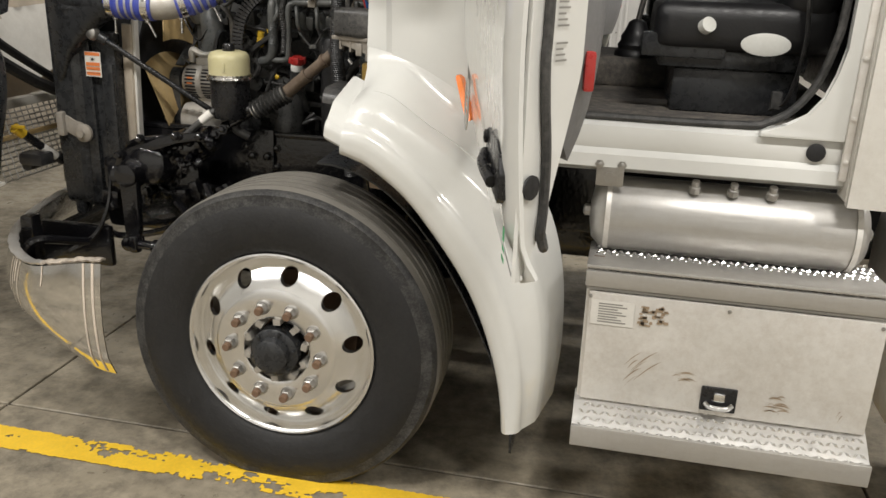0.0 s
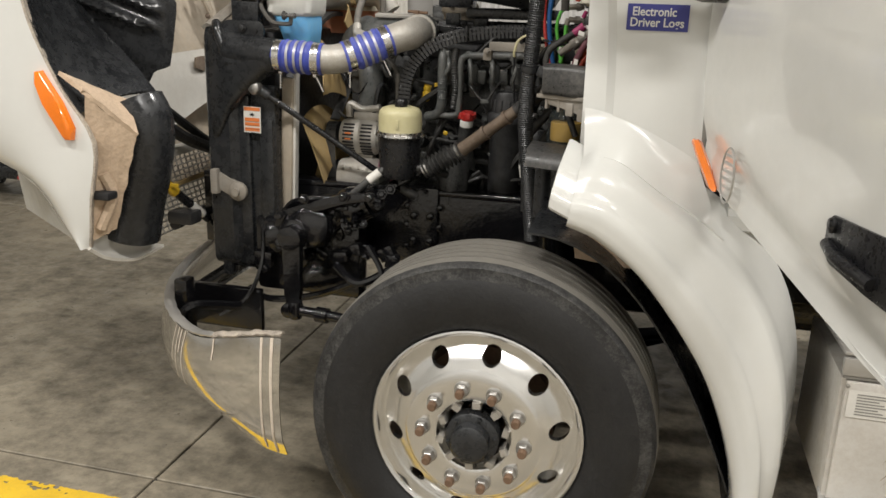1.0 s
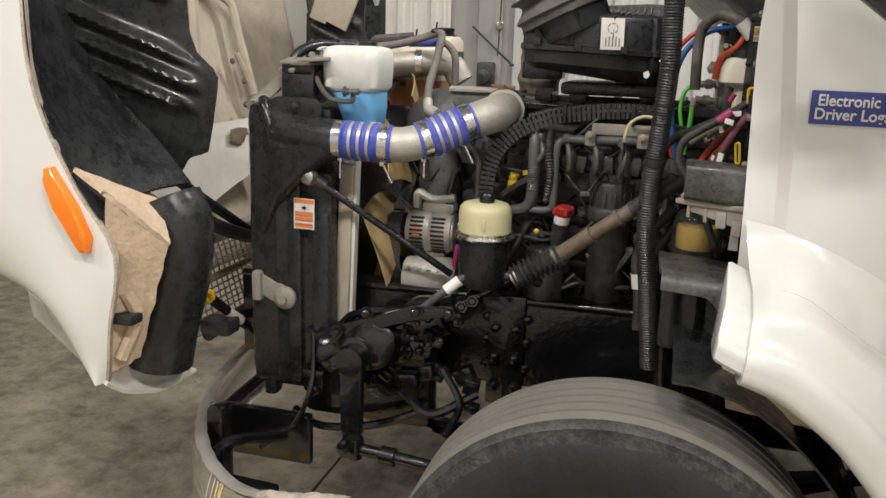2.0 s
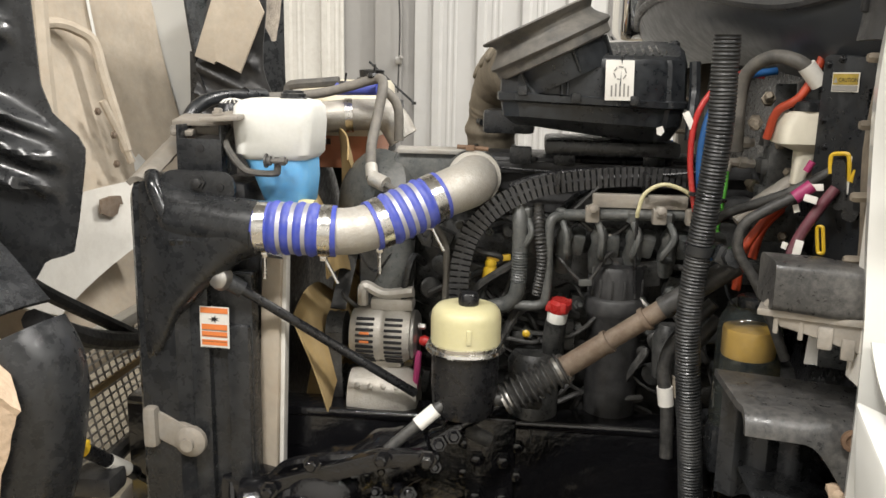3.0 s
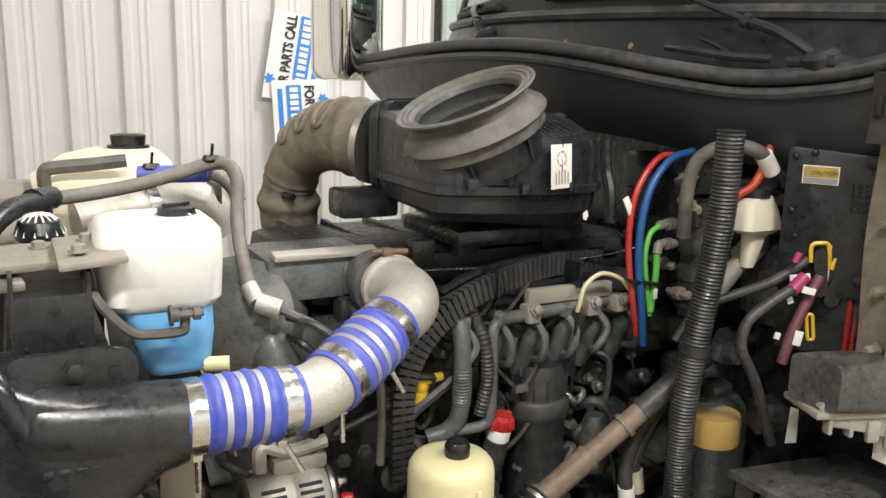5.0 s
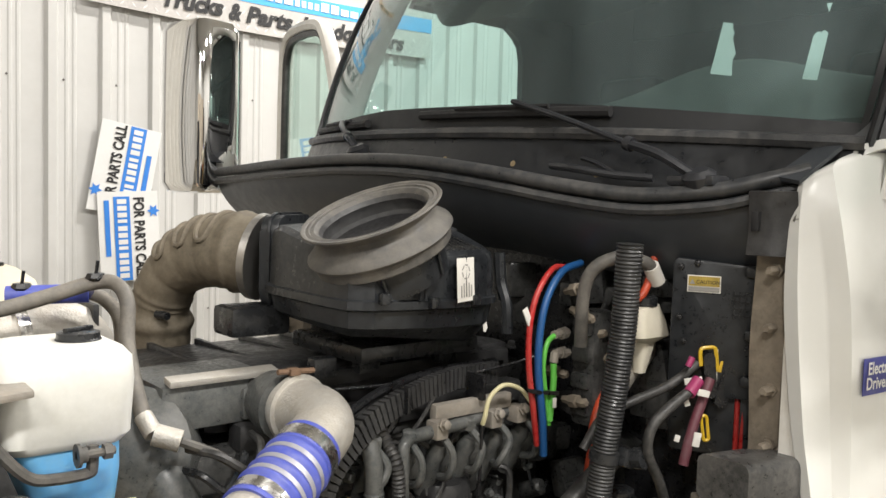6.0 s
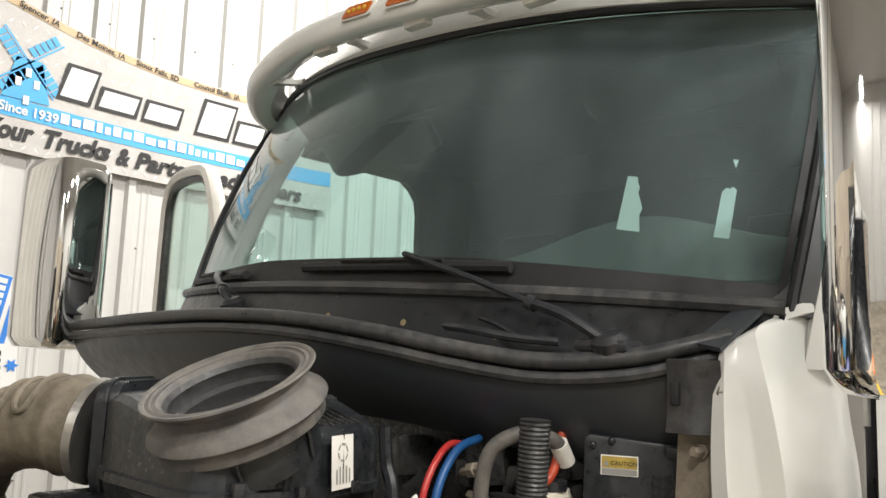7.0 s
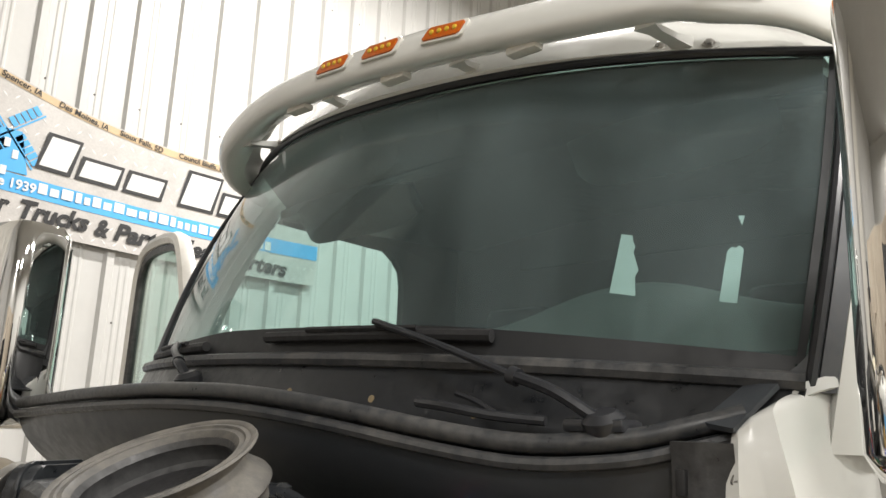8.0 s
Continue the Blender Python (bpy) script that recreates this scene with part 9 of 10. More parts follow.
    lo, hi = [bm.verts.new(at(s, h, 0.03)) for s, h in pts], [bm.verts.new(at(s, h, 0.034)) for s, h in pts]
    bm.faces.new(lo)
    bm.faces.new(list(reversed(hi)))
    pane = part("window_pane", bm, GLASS_SIDE, door, "clear side window", 0)
    pane.visible_shadow = False
    return door, at, mm


door, door_at, handle_pose = build_door(-1, 75.0)
build_door(1, 75.0)
# green mark and round emblem on the driver's door
gm = plane_pose(door_at(0.952, 1.105, -0.010), Vector((math.cos(radians(75)), -math.sin(radians(75)), 0)), (0, 0, 1))
bm = fresh()
flat_rect(bm, gm, 0.0, 0.0, 0.036, 0.009, 0.010)
flat_rect(bm, gm, 0.002, 0.018, 0.034, 0.027, 0.010)
flat_rect(bm, gm, 0.004, 0.034, 0.026, 0.060, 0.010)
part("green_mark", bm, LABEL_GREEN, door, "green crayon mark", 0)
bm = fresh()
em2 = plane_pose(door_at(0.243, 1.251, -0.022), Vector((math.cos(radians(75)), -math.sin(radians(75)), 0)), (0, 0, 1))
for k in range(6):
    w = 0.034 * math.sqrt(max(0.05, 1 - ((k - 2.5) / 3.2) ** 2))
    flat_rect(bm, em2, -w, -0.045 + 0.018 * k, w, -0.037 + 0.018 * k, 0.012)
loop = [em2 @ Vector((0.040 * math.cos(t), 0.004 + 0.062 * math.sin(t), 0.012)) for t in (2 * math.pi * k / 28 for k in range(28))]
tube(bm, loop + [loop[0]], 0.0026, 6, 1, caps=False)
part("emblem", bm, BRUSHED, door, "oval silver emblem of plain bars", 0)


# cab shell: sill, rear sides, back, floor, ceiling lining
def build_shell(sg):
    bm = fresh()
    prof = [(0.93, 1.205), (0.985, 1.200), (1.005, 1.185), (1.012, 1.15), (1.005, 1.125), (1.02, 1.11), (1.022, 1.075), (0.99, 1.058), (0.93, 1.058)]
    loft(bm, [[(x, sg * y, z) for y, z in prof] for x in (0.60, 1.60)])
    sill = part("sill", bm, WHITE, truck, "white stepped door sill")
    bm = fresh()
    lathe(bm, [(0.024, 0), (0.024, 0.004), (0.018, 0.006)], (1.445, sg * 1.012, 1.155), (0, sg, 0), 18)
    part("sill_plug", bm, INK, sill, "black drain plug")
    # rear jamb with a rounded corner
    bm = fresh()
    outline = [(1.60, 1.188), (1.60, 2.72), (1.44, 2.72), (1.47, 2.55), (1.475, 1.55)] + [(1.475 - 0.0 - 0.12 * (1 - math.cos(t)) , 1.42 - 0.20 * math.sin(t)) for t in (0.0, 0.35, 0.7, 1.05, 1.4, 1.57)] + [(1.30, 1.203), (1.30, 1.188)]
    prism(bm, outline, plane_pose((0, sg * 0.995, 0), (1, 0, 0), (0, 0, 1)) if sg < 0 else plane_pose((0, sg * 0.965, 0), (1, 0, 0), (0, 0, 1)), 0.03, 0.006)
    part("rear_jamb", bm, WHITE, truck, "white door jamb with a rounded corner")
    bm = fresh()
    tube(bm, [(1.46, sg * 0.985, 2.4), (1.462, sg * 0.985, 1.6), (1.45, sg * 0.985, 1.42), (1.41, sg * 0.985, 1.30), (1.33, sg * 0.985, 1.225), (1.2, sg * 0.985, 1.208), (0.62, sg * 0.985, 1.208)], 0.011, 8)
    part("opening_seal", bm, RUBBER, truck, "black door opening seal")
    # sleeper side
    bm = fresh()
    surface(bm, lambda u, v: (1.53 + 1.5 * u, sg * (1.055 - 0.015 * (1 - u)), mix(1.03 - 0.02 * u, 2.85, v)), 8, 10, 0.03 * -sg)
    rbox(bm, (1.535, sg * 1.01, 1.93), (0.02, 0.09, 1.78), 0.006)
    part("sleeper_side", bm, WHITE_DULL, truck, "plain white rear cab side")
    bm = fresh()
    rbox(bm, (1.515, sg * 1.03, 1.34), (0.02, 0.012, 0.50), 0.004)
    for z in (1.14, 1.25, 1.40):
        bolt(bm, (1.515, sg * 1.036, z), (0, sg, 0), 0.006, 0.005)
    part("jamb_strip", bm, ALU_DULL, truck, "riveted jamb strip")


    bm = fresh()
    surface(bm, lambda u, v: (mix(0.80, 1.62, u) + 0.03 * v * (1 - u), sg * (0.935 - 0.03 * v), mix(2.582 - 0.10 * max(0.0, u - 0.62) ** 1.5 / 0.38, 2.68, v)), 8, 4, 0.03 * -sg)
    part("door_header", bm, VINYL, truck, "dark lining above the door opening")
    bm = fresh()
    surface(bm, lambda u, v: (0.70 + 0.05 * u + 0.05 * abs(2 * v - 1) ** 2, sg * (0.76 - 0.50 * v), 2.60 - 0.13 * u * (1 - 0.5 * abs(2 * v - 1) ** 4)), 5, 14, 0.02)
    part("inner_visor", bm, VINYL, truck, "dark inner sun visor")


build_shell(-1)
build_shell(1)
bm = fresh()
prism(bm, [(1.397, 1.20), (1.74, 1.20), (1.74, 2.66), (1.30, 2.66), (1.29, 2.585), (1.345, 2.563), (1.382, 2.522), (1.395, 2.46)], plane_pose((0, 0.955, 0), (1, 0, 0), (0, 0, 1)), 0.03, 0.006)
part("pillar_lining", bm, VINYL, truck, "dark lining of the far door post")
bm = fresh()
rbox(bm, (1.0, 0, 1.17), (1.25, 1.88, 0.04), 0.01)
cab_floor = part("cab_floor", bm, CARPET, truck, "grey rubber cab floor")
bm = fresh()
rbox(bm, (1.72, -0.80, 2.0), (0.04, 0.42, 1.66), 0.01)
rbox(bm, (1.72, 0.80, 2.0), (0.04, 0.42, 1.66), 0.01)
rbox(bm, (1.72, 0.0, 1.73), (0.04, 1.2, 1.13), 0.01)
rbox(bm, (1.72, 0.0, 2.42), (0.04, 1.2, 0.25), 0.004)
rbox(bm, (1.72, 0.0, 2.69), (0.04, 1.2, 0.29), 0.01)
part("cab_back", bm, VINYL, truck, "black cab back lining")
bm = fresh()
surface(bm, lambda u, v: (0.74 + 0.98 * u, mix(-0.86, 0.86, v), 2.575 + 0.06 * math.sin(math.pi * v) + 0.08 * u), 8, 10, 0.03)
part("cab_ceiling", bm, VINYL, truck, "dark headliner")
bm = fresh()
surface(bm, lambda u, v: glass_point(mix(0.02, 0.98, u), 0.985, -0.012).lerp(Vector((0.80, mix(-0.84, 0.84, u), 2.575 + 0.06 * math.sin(math.pi * u))), v), 24, 4, 0.006)
part("header_lining", bm, VINYL, truck, "dark lining above the windscreen")
# dash
bm = fresh()
surface(bm, lambda u, v: (0.50 + 0.42 * v, mix(-0.88, 0.88, u), 2.03 + 0.09 * min(1, v * 3) - 0.02 * v + 0.088 * math.exp(-((mix(-0.88, 0.88, u) + 0.49) / 0.25) ** 2) * math.sin(math.pi * min(1, v * 1.3)) - 0.10 * max(0, v - 0.8) / 0.2), 40, 10, -0.02)
rbox(bm, (0.72, 0, 1.80), (0.34, 1.70, 0.30), 0.05)
part("dashboard", bm, DASH, truck, "dark dashboard with an instrument hump")


def build_seat(y):
    bm = fresh()
    rbox(bm, (1.26, y, 1.44), (0.50, 0.50, 0.14), 0.05, seg=3)
    rbox(bm, (1.50, y, 1.84), (0.15, 0.50, 0.76), 0.06, (0, 12, 0), 3)
    rbox(bm, (1.58, y, 2.28), (0.10, 0.28, 0.18), 0.04, (0, 10, 0), 3)
    seat = part("seat", bm, VINYL, truck, "black vinyl driving seat on a pedestal")
    bm = fresh()
    rbox(bm, (1.26, y, 1.255), (0.36, 0.38, 0.13), 0.015)
    rbox(bm, (1.24, y, 1.35), (0.42, 0.44, 0.06), 0.02)
    rbox(bm, (1.10, y - 0.22, 1.385), (0.24, 0.03, 0.07), 0.01)
    part("seat_base", bm, BLACK, seat, "black seat base")
    bm = fresh()
    lathe(bm, [(0.045, 0), (0.045, 0.006), (0.03, 0.01)], (1.32, y - 0.255, 1.40), (0, -1, 0.1), 24, (1.5, 0.7))
    rod(bm, (1.15, y - 0.25, 1.44), (1.16, y - 0.27, 1.45), 0.022, 16)
    part("seat_controls", bm, MILK, seat, "pale oval seat control plate")
    bm = fresh()
    tube(bm, [(1.40, y - 0.27, 1.62), (1.42, y - 0.28, 1.42), (1.40, y - 0.27, 1.26), (1.36, y - 0.25, 1.22)], 0.016, 8, flat=0.3)
    rbox(bm, (1.37, y - 0.265, 1.25), (0.03, 0.02, 0.05), 0.005)
    part("seat_belt", bm, RUBBER, seat, "black seat belt and buckle")


build_seat(-0.50)
build_seat(0.50)
bm = fresh()
rbox(bm, (0.95, 0.02, 1.235), (0.62, 0.46, 0.11), 0.03, seg=3)
part("floor_tunnel", bm, CARPET, cab_floor, "grey rubber-covered floor tunnel")
bm = fresh()
lathe(bm, [(0.075, 1.288), (0.072, 1.305), (0.062, 1.315), (0.064, 1.33), (0.054, 1.345), (0.055, 1.36), (0.042, 1.38), (0.030, 1.41), (0.015, 1.42)], (0.97, -0.10, 0), (0, 0, 1), 16)
shifter = part("gear_lever", bm, VINYL, truck, "gear lever in a pleated black boot")
bm = fresh()
rod(bm, (0.97, -0.10, 1.41), (1.02, -0.12, 1.70), 0.010, 10)
part("lever", bm, STEEL, shifter)
bm = fresh()
tube(bm, [(0.98, -0.36 + 0.20 * math.cos(t), 1.86 + 0.20 * math.sin(t) * 0.9) for t in (2 * math.pi * k / 20 for k in range(21))], 0.014, 8, 2, caps=False)
rod(bm, (0.98, -0.36, 1.86), (0.82, -0.36, 1.80), 0.03, 12)
part("steering_wheel", bm, VINYL, truck, "black steering wheel")


# ----- mirrors -----
def build_mirror(sg):
    # the driver's mirror is set for the road; the far one is folded the other way
    turn, deep = (14, 0.090) if sg < 0 else (14, 0.088)
    place = Matrix.Translation((0.185, -1.169, 0) if sg < 0 else (0.065, 1.165, 0.012)) @ Matrix.Rotation(radians(turn), 4, "Z")
    bm = fresh()
    rings = []
    for z, w, d in ((1.855, 0.070, 0.050), (1.862, 0.108, 0.078), (1.89, 0.124, 0.090), (2.40, 0.124, 0.090), (2.43, 0.108, 0.078), (2.437, 0.070, 0.050)):
        pts = []
        for k in range(28):
            a = 2 * math.pi * k / 28
            ca, sa = math.cos(a), math.sin(a)
            q = 0.42
            pts.append(place @ Vector((d * deep / 0.090 * math.copysign(abs(ca) ** q, ca), w * math.copysign(abs(sa) ** q, sa), z)))
        rings.append(pts)
    loft(bm, rings)
    mirror = part("side_mirror", bm, CHROME_CLEAN, truck, "chrome-backed side mirror on a black arm", 50)
    bm = fresh()
    rbox(bm, place @ Vector((deep - 0.002, 0, 2.15)), (0.012, 0.20, 0.46), 0.005, (0, 0, turn))
    part("mirror_glass", bm, MIRROR, mirror, "mirror glass")
    bm = fresh()
    tube(bm, [(0.52, sg * 1.08, 1.665), (0.46, sg * 1.10, 1.715), (0.33, sg * 1.145, 1.805), (0.22, sg * 1.16, 1.865)], 0.026, 10)
    arm = part("mirror_arm", bm, BLACK, mirror, "black mirror arm")
    bm = fresh()
    rbox(bm, (0.525, sg * 1.08, 1.665), (0.15, 0.09, 0.082), 0.025)
    part("arm_base", bm, BLACK, arm, "black arm bracket on the door")
    if sg > 0:
        for z in (1.925, 1.885):
            bm = fresh()
            tube(bm, [(0.20, 1.14, z - 0.01), (0.30, 1.09, z), (0.46, 1.0, z)], 0.010, 8)
            part("mirror_stay", bm, BLACK, arm, "thin black mirror stay")


build_mirror(-1)
build_mirror(1)


# ----- air tank, tool box and steps -----
bm = fresh()
tc = (0.0, -0.93, 0.925)
lathe(bm, [(0.03, 0.885), (0.075, 0.893), (0.098, 0.915), (0.106, 0.94), (0.106, 1.57), (0.098, 1.60), (0.075, 1.62), (0.03, 1.628)], tc, (1, 0, 0), 44)
lathe(bm, [(0.012, 0.865), (0.018, 0.87), (0.018, 0.89)], tc, (1, 0, 0), 8)
lathe(bm, [(0.018, 1.625), (0.018, 1.64), (0.012, 1.645)], tc, (1, 0, 0), 8)
air_tank = part("air_tank", bm, BRUSHED, truck, "bare brushed aluminium air tank")
bm = fresh()
for x in (0.935, 1.585):
    lathe(bm, [(0.1085, x - 0.007), (0.1085, x + 0.007), (0.106, x + 0.007), (0.106, x - 0.007)], tc, (1, 0, 0), 44, close=True)
part("tank_band", bm, ALU_DULL, air_tank, "tank weld band")
bm = fresh()
for x in (1.16, 1.26, 1.36):
    lathe(bm, [(0.016, 0.10), (0.016, 0.118), (0.011, 0.12), (0.011, 0.135)], (x, -0.96, 0.925), (0, -0.35, 1), 8)
part("tank_fitting", bm, STEEL, air_tank, "hex plugs on the tank")
bm = fresh()
rbox(bm, (0.93, -1.015, 1.053), (0.075, 0.01, 0.065), 0.004)
for dx in (-0.03, 0.03):
    bolt(bm, (0.93 + dx, -1.02, 1.082), (0, -1, 0), 0.009, 0.01)
prism(bm, rounded(0, 0, 0.03, 0.03, 0.014, 4), plane_pose((0.93, -1.02, 1.045), (1, 0, 0), (0, 0, 1)), 0.003)
part("tank_hanger", bm, STEEL, air_tank, "bolted steel tank bracket")

TB0, TB1 = 0.90, 1.665
bm = fresh()
rbox(bm, ((TB0 + TB1) / 2, -0.93, 0.59), (TB1 - TB0, 0.42, 0.345), 0.006)
toolbox = part("tool_box", bm, ALU_DULL, truck, "aluminium step tool box with scuffed door")
bm = fresh()
rbox(bm, ((TB0 + TB1) / 2 + 0.003, -1.148, 0.598), (TB1 - TB0 - 0.012, 0.016, 0.325), 0.005)
part("box_door", bm, ALU_DULL, toolbox, "scuffed aluminium box door")
bm = fresh()
rbox(bm, ((TB0 + TB1) / 2, -1.149, 0.771), (TB1 - TB0, 0.012, 0.010), 0.003)
part("drip_rail", bm, INK_GREY, toolbox, "dark hinge gap")
bm = fresh()
rbox(bm, ((TB0 + TB1) / 2, -1.150, 0.798), (TB1 - TB0 + 0.01, 0.018, 0.046), 0.005)
rbox(bm, ((TB0 + TB1) / 2, -1.02, 0.822), (TB1 - TB0 + 0.01, 0.27, 0.010), 0.003, (-4, 0, 0))
part("top_step", bm, BRUSHED, toolbox, "aluminium top step")
bm = fresh()
rbox(bm, ((TB0 + TB1) / 2, -1.235, 0.362), (TB1 - TB0 + 0.01, 0.014, 0.062), 0.004)
rbox(bm, ((TB0 + TB1) / 2, -1.175, 0.408), (TB1 - TB0 + 0.01, 0.135, 0.010), 0.003, (30, 0, 0))
part("bottom_step", bm, BRUSHED, toolbox, "aluminium bottom step")


def tread_plate(origin, across, up, w, h, rows, cols, name, parent):
    """Raised lozenges of a tread plate, in rows of alternate lean."""
    m = plane_pose(origin, across, up)
    bm = fresh()
    for j in range(rows):
        for i in range(cols):
            cx, cy = (i + 0.5 + 0.5 * (j % 2)) * w / cols, (j + 0.5) * h / rows
            a = radians(40 if (i + j) % 2 else -40)
            dx, dy = math.cos(a) * 0.0115, math.sin(a) * 0.0115
            ex, ey = -math.sin(a) * 0.0055, math.cos(a) * 0.0055
            put(bm, [m @ Vector(p) for p in ((cx - dx, cy - dy, 0), (cx - ex, cy - ey, 0), (cx + dx, cy + dy, 0), (cx + ex, cy + ey, 0), (cx, cy, 0.006))], [(0, 1, 4), (1, 2, 4), (2, 3, 4), (3, 0, 4)])
    return tagged(part(name, bm, POLISHED, parent, "raised bright tread pattern", 0), kind="stuff")


tread_plate((TB0 + 0.01, -1.145, 0.8165), (1, 0, 0), (0, 1, 0.07), TB1 - TB0 - 0.02, 0.24, 9, 40, "tread", toolbox)
tread_plate((TB0 + 0.01, -1.232, 0.381), (1, 0, 0), (0, 0.866, 0.5), TB1 - TB0 - 0.02, 0.115, 5, 40, "tread", toolbox)
bm = fresh()
rbox(bm, (1.281, -1.158, 0.487), (0.095, 0.012, 0.072), 0.010)
latch = part("latch_plate", bm, BLACK_CLEAN, toolbox, "black paddle latch")
bm = fresh()
rbox(bm, (1.281, -1.167, 0.498), (0.03, 0.012, 0.024), 0.005)
tube(bm, [(1.245, -1.168, 0.478), (1.262, -1.178, 0.470), (1.30, -1.178, 0.470), (1.317, -1.168, 0.478)], 0.007, 8)
part("latch_pull", bm, CHROME_CLEAN, latch, "chrome pull")
lm = plane_pose((0.917, -1.157, 0.668), (1, 0, 0), (0, 0, 1))
bm = fresh()
flat_rect(bm, lm, 0, 0, 0.115, 0.072, 0.0015)
lab = part("box_label", bm, PAPER, toolbox, "white printed label", 0)
bm = fresh()
for k in range(8):
    flat_rect(bm, lm, 0.02, 0.008 + 0.0075 * k, 0.095 - 0.012 * (k % 3), 0.011 + 0.0075 * k, 0.0025)
part("label_lines", bm, INK_GREY, lab, smooth=0)
bm = fresh()
rnd = random.Random(31)
for k in range(34):
    cx, cz = rnd.uniform(0.0, 0.07), rnd.uniform(0.0, 0.055)
    flat_rect(bm, lm, 0.125 + cx, 0.008 + cz, 0.125 + cx + rnd.uniform(0.006, 0.02), 0.008 + cz + rnd.uniform(0.003, 0.010), 0.0015)
part("torn_label", bm, SMEAR, toolbox, "scraped remains of a label", 0)
bm = fresh()
for x0, x1, z0, z1, many, lean in ((1.39, 1.49, 0.455, 0.525, 11, -0.25), (1.147, 1.225, 0.52, 0.552, 6, -0.18), (1.02, 1.115, 0.485, 0.57, 7, 0.85), (1.58, 1.60, 0.46, 0.50, 3, 1.5)):
    for k in range(many):
        p = Vector((rnd.uniform(x0, mix(x0, x1, 0.5)), -1.1575, rnd.uniform(z0, z1)))
        far, wide = rnd.uniform(0.25, 0.75) * (x1 - x0), rnd.uniform(0.0012, 0.0045)
        surface(bm, lambda u, v: p + Vector((far * u, 0, lean * far * u + 0.010 * math.sin(u * 2.4) + wide * (v - 0.5) * math.sin(math.pi * min(0.98, u + 0.05)))), 8, 1)
part("scratches", bm, SMEAR, toolbox, "brownish scrape marks", 0)
bm = fresh()
for x in (0.913, 1.275, 1.65):
    bolt(bm, (x, -1.156, 0.745 if x > 1 else 0.748), (0, -1, 0), 0.004, 0.004)
part("box_rivet", bm, STEEL, toolbox)
bm = fresh()
rbox(bm, (0.925, -1.08, 0.828), (0.03, 0.05, 0.004), 0.001)
part("rust_patch", bm, RUST, toolbox, "rusty scrape on the step", 0)

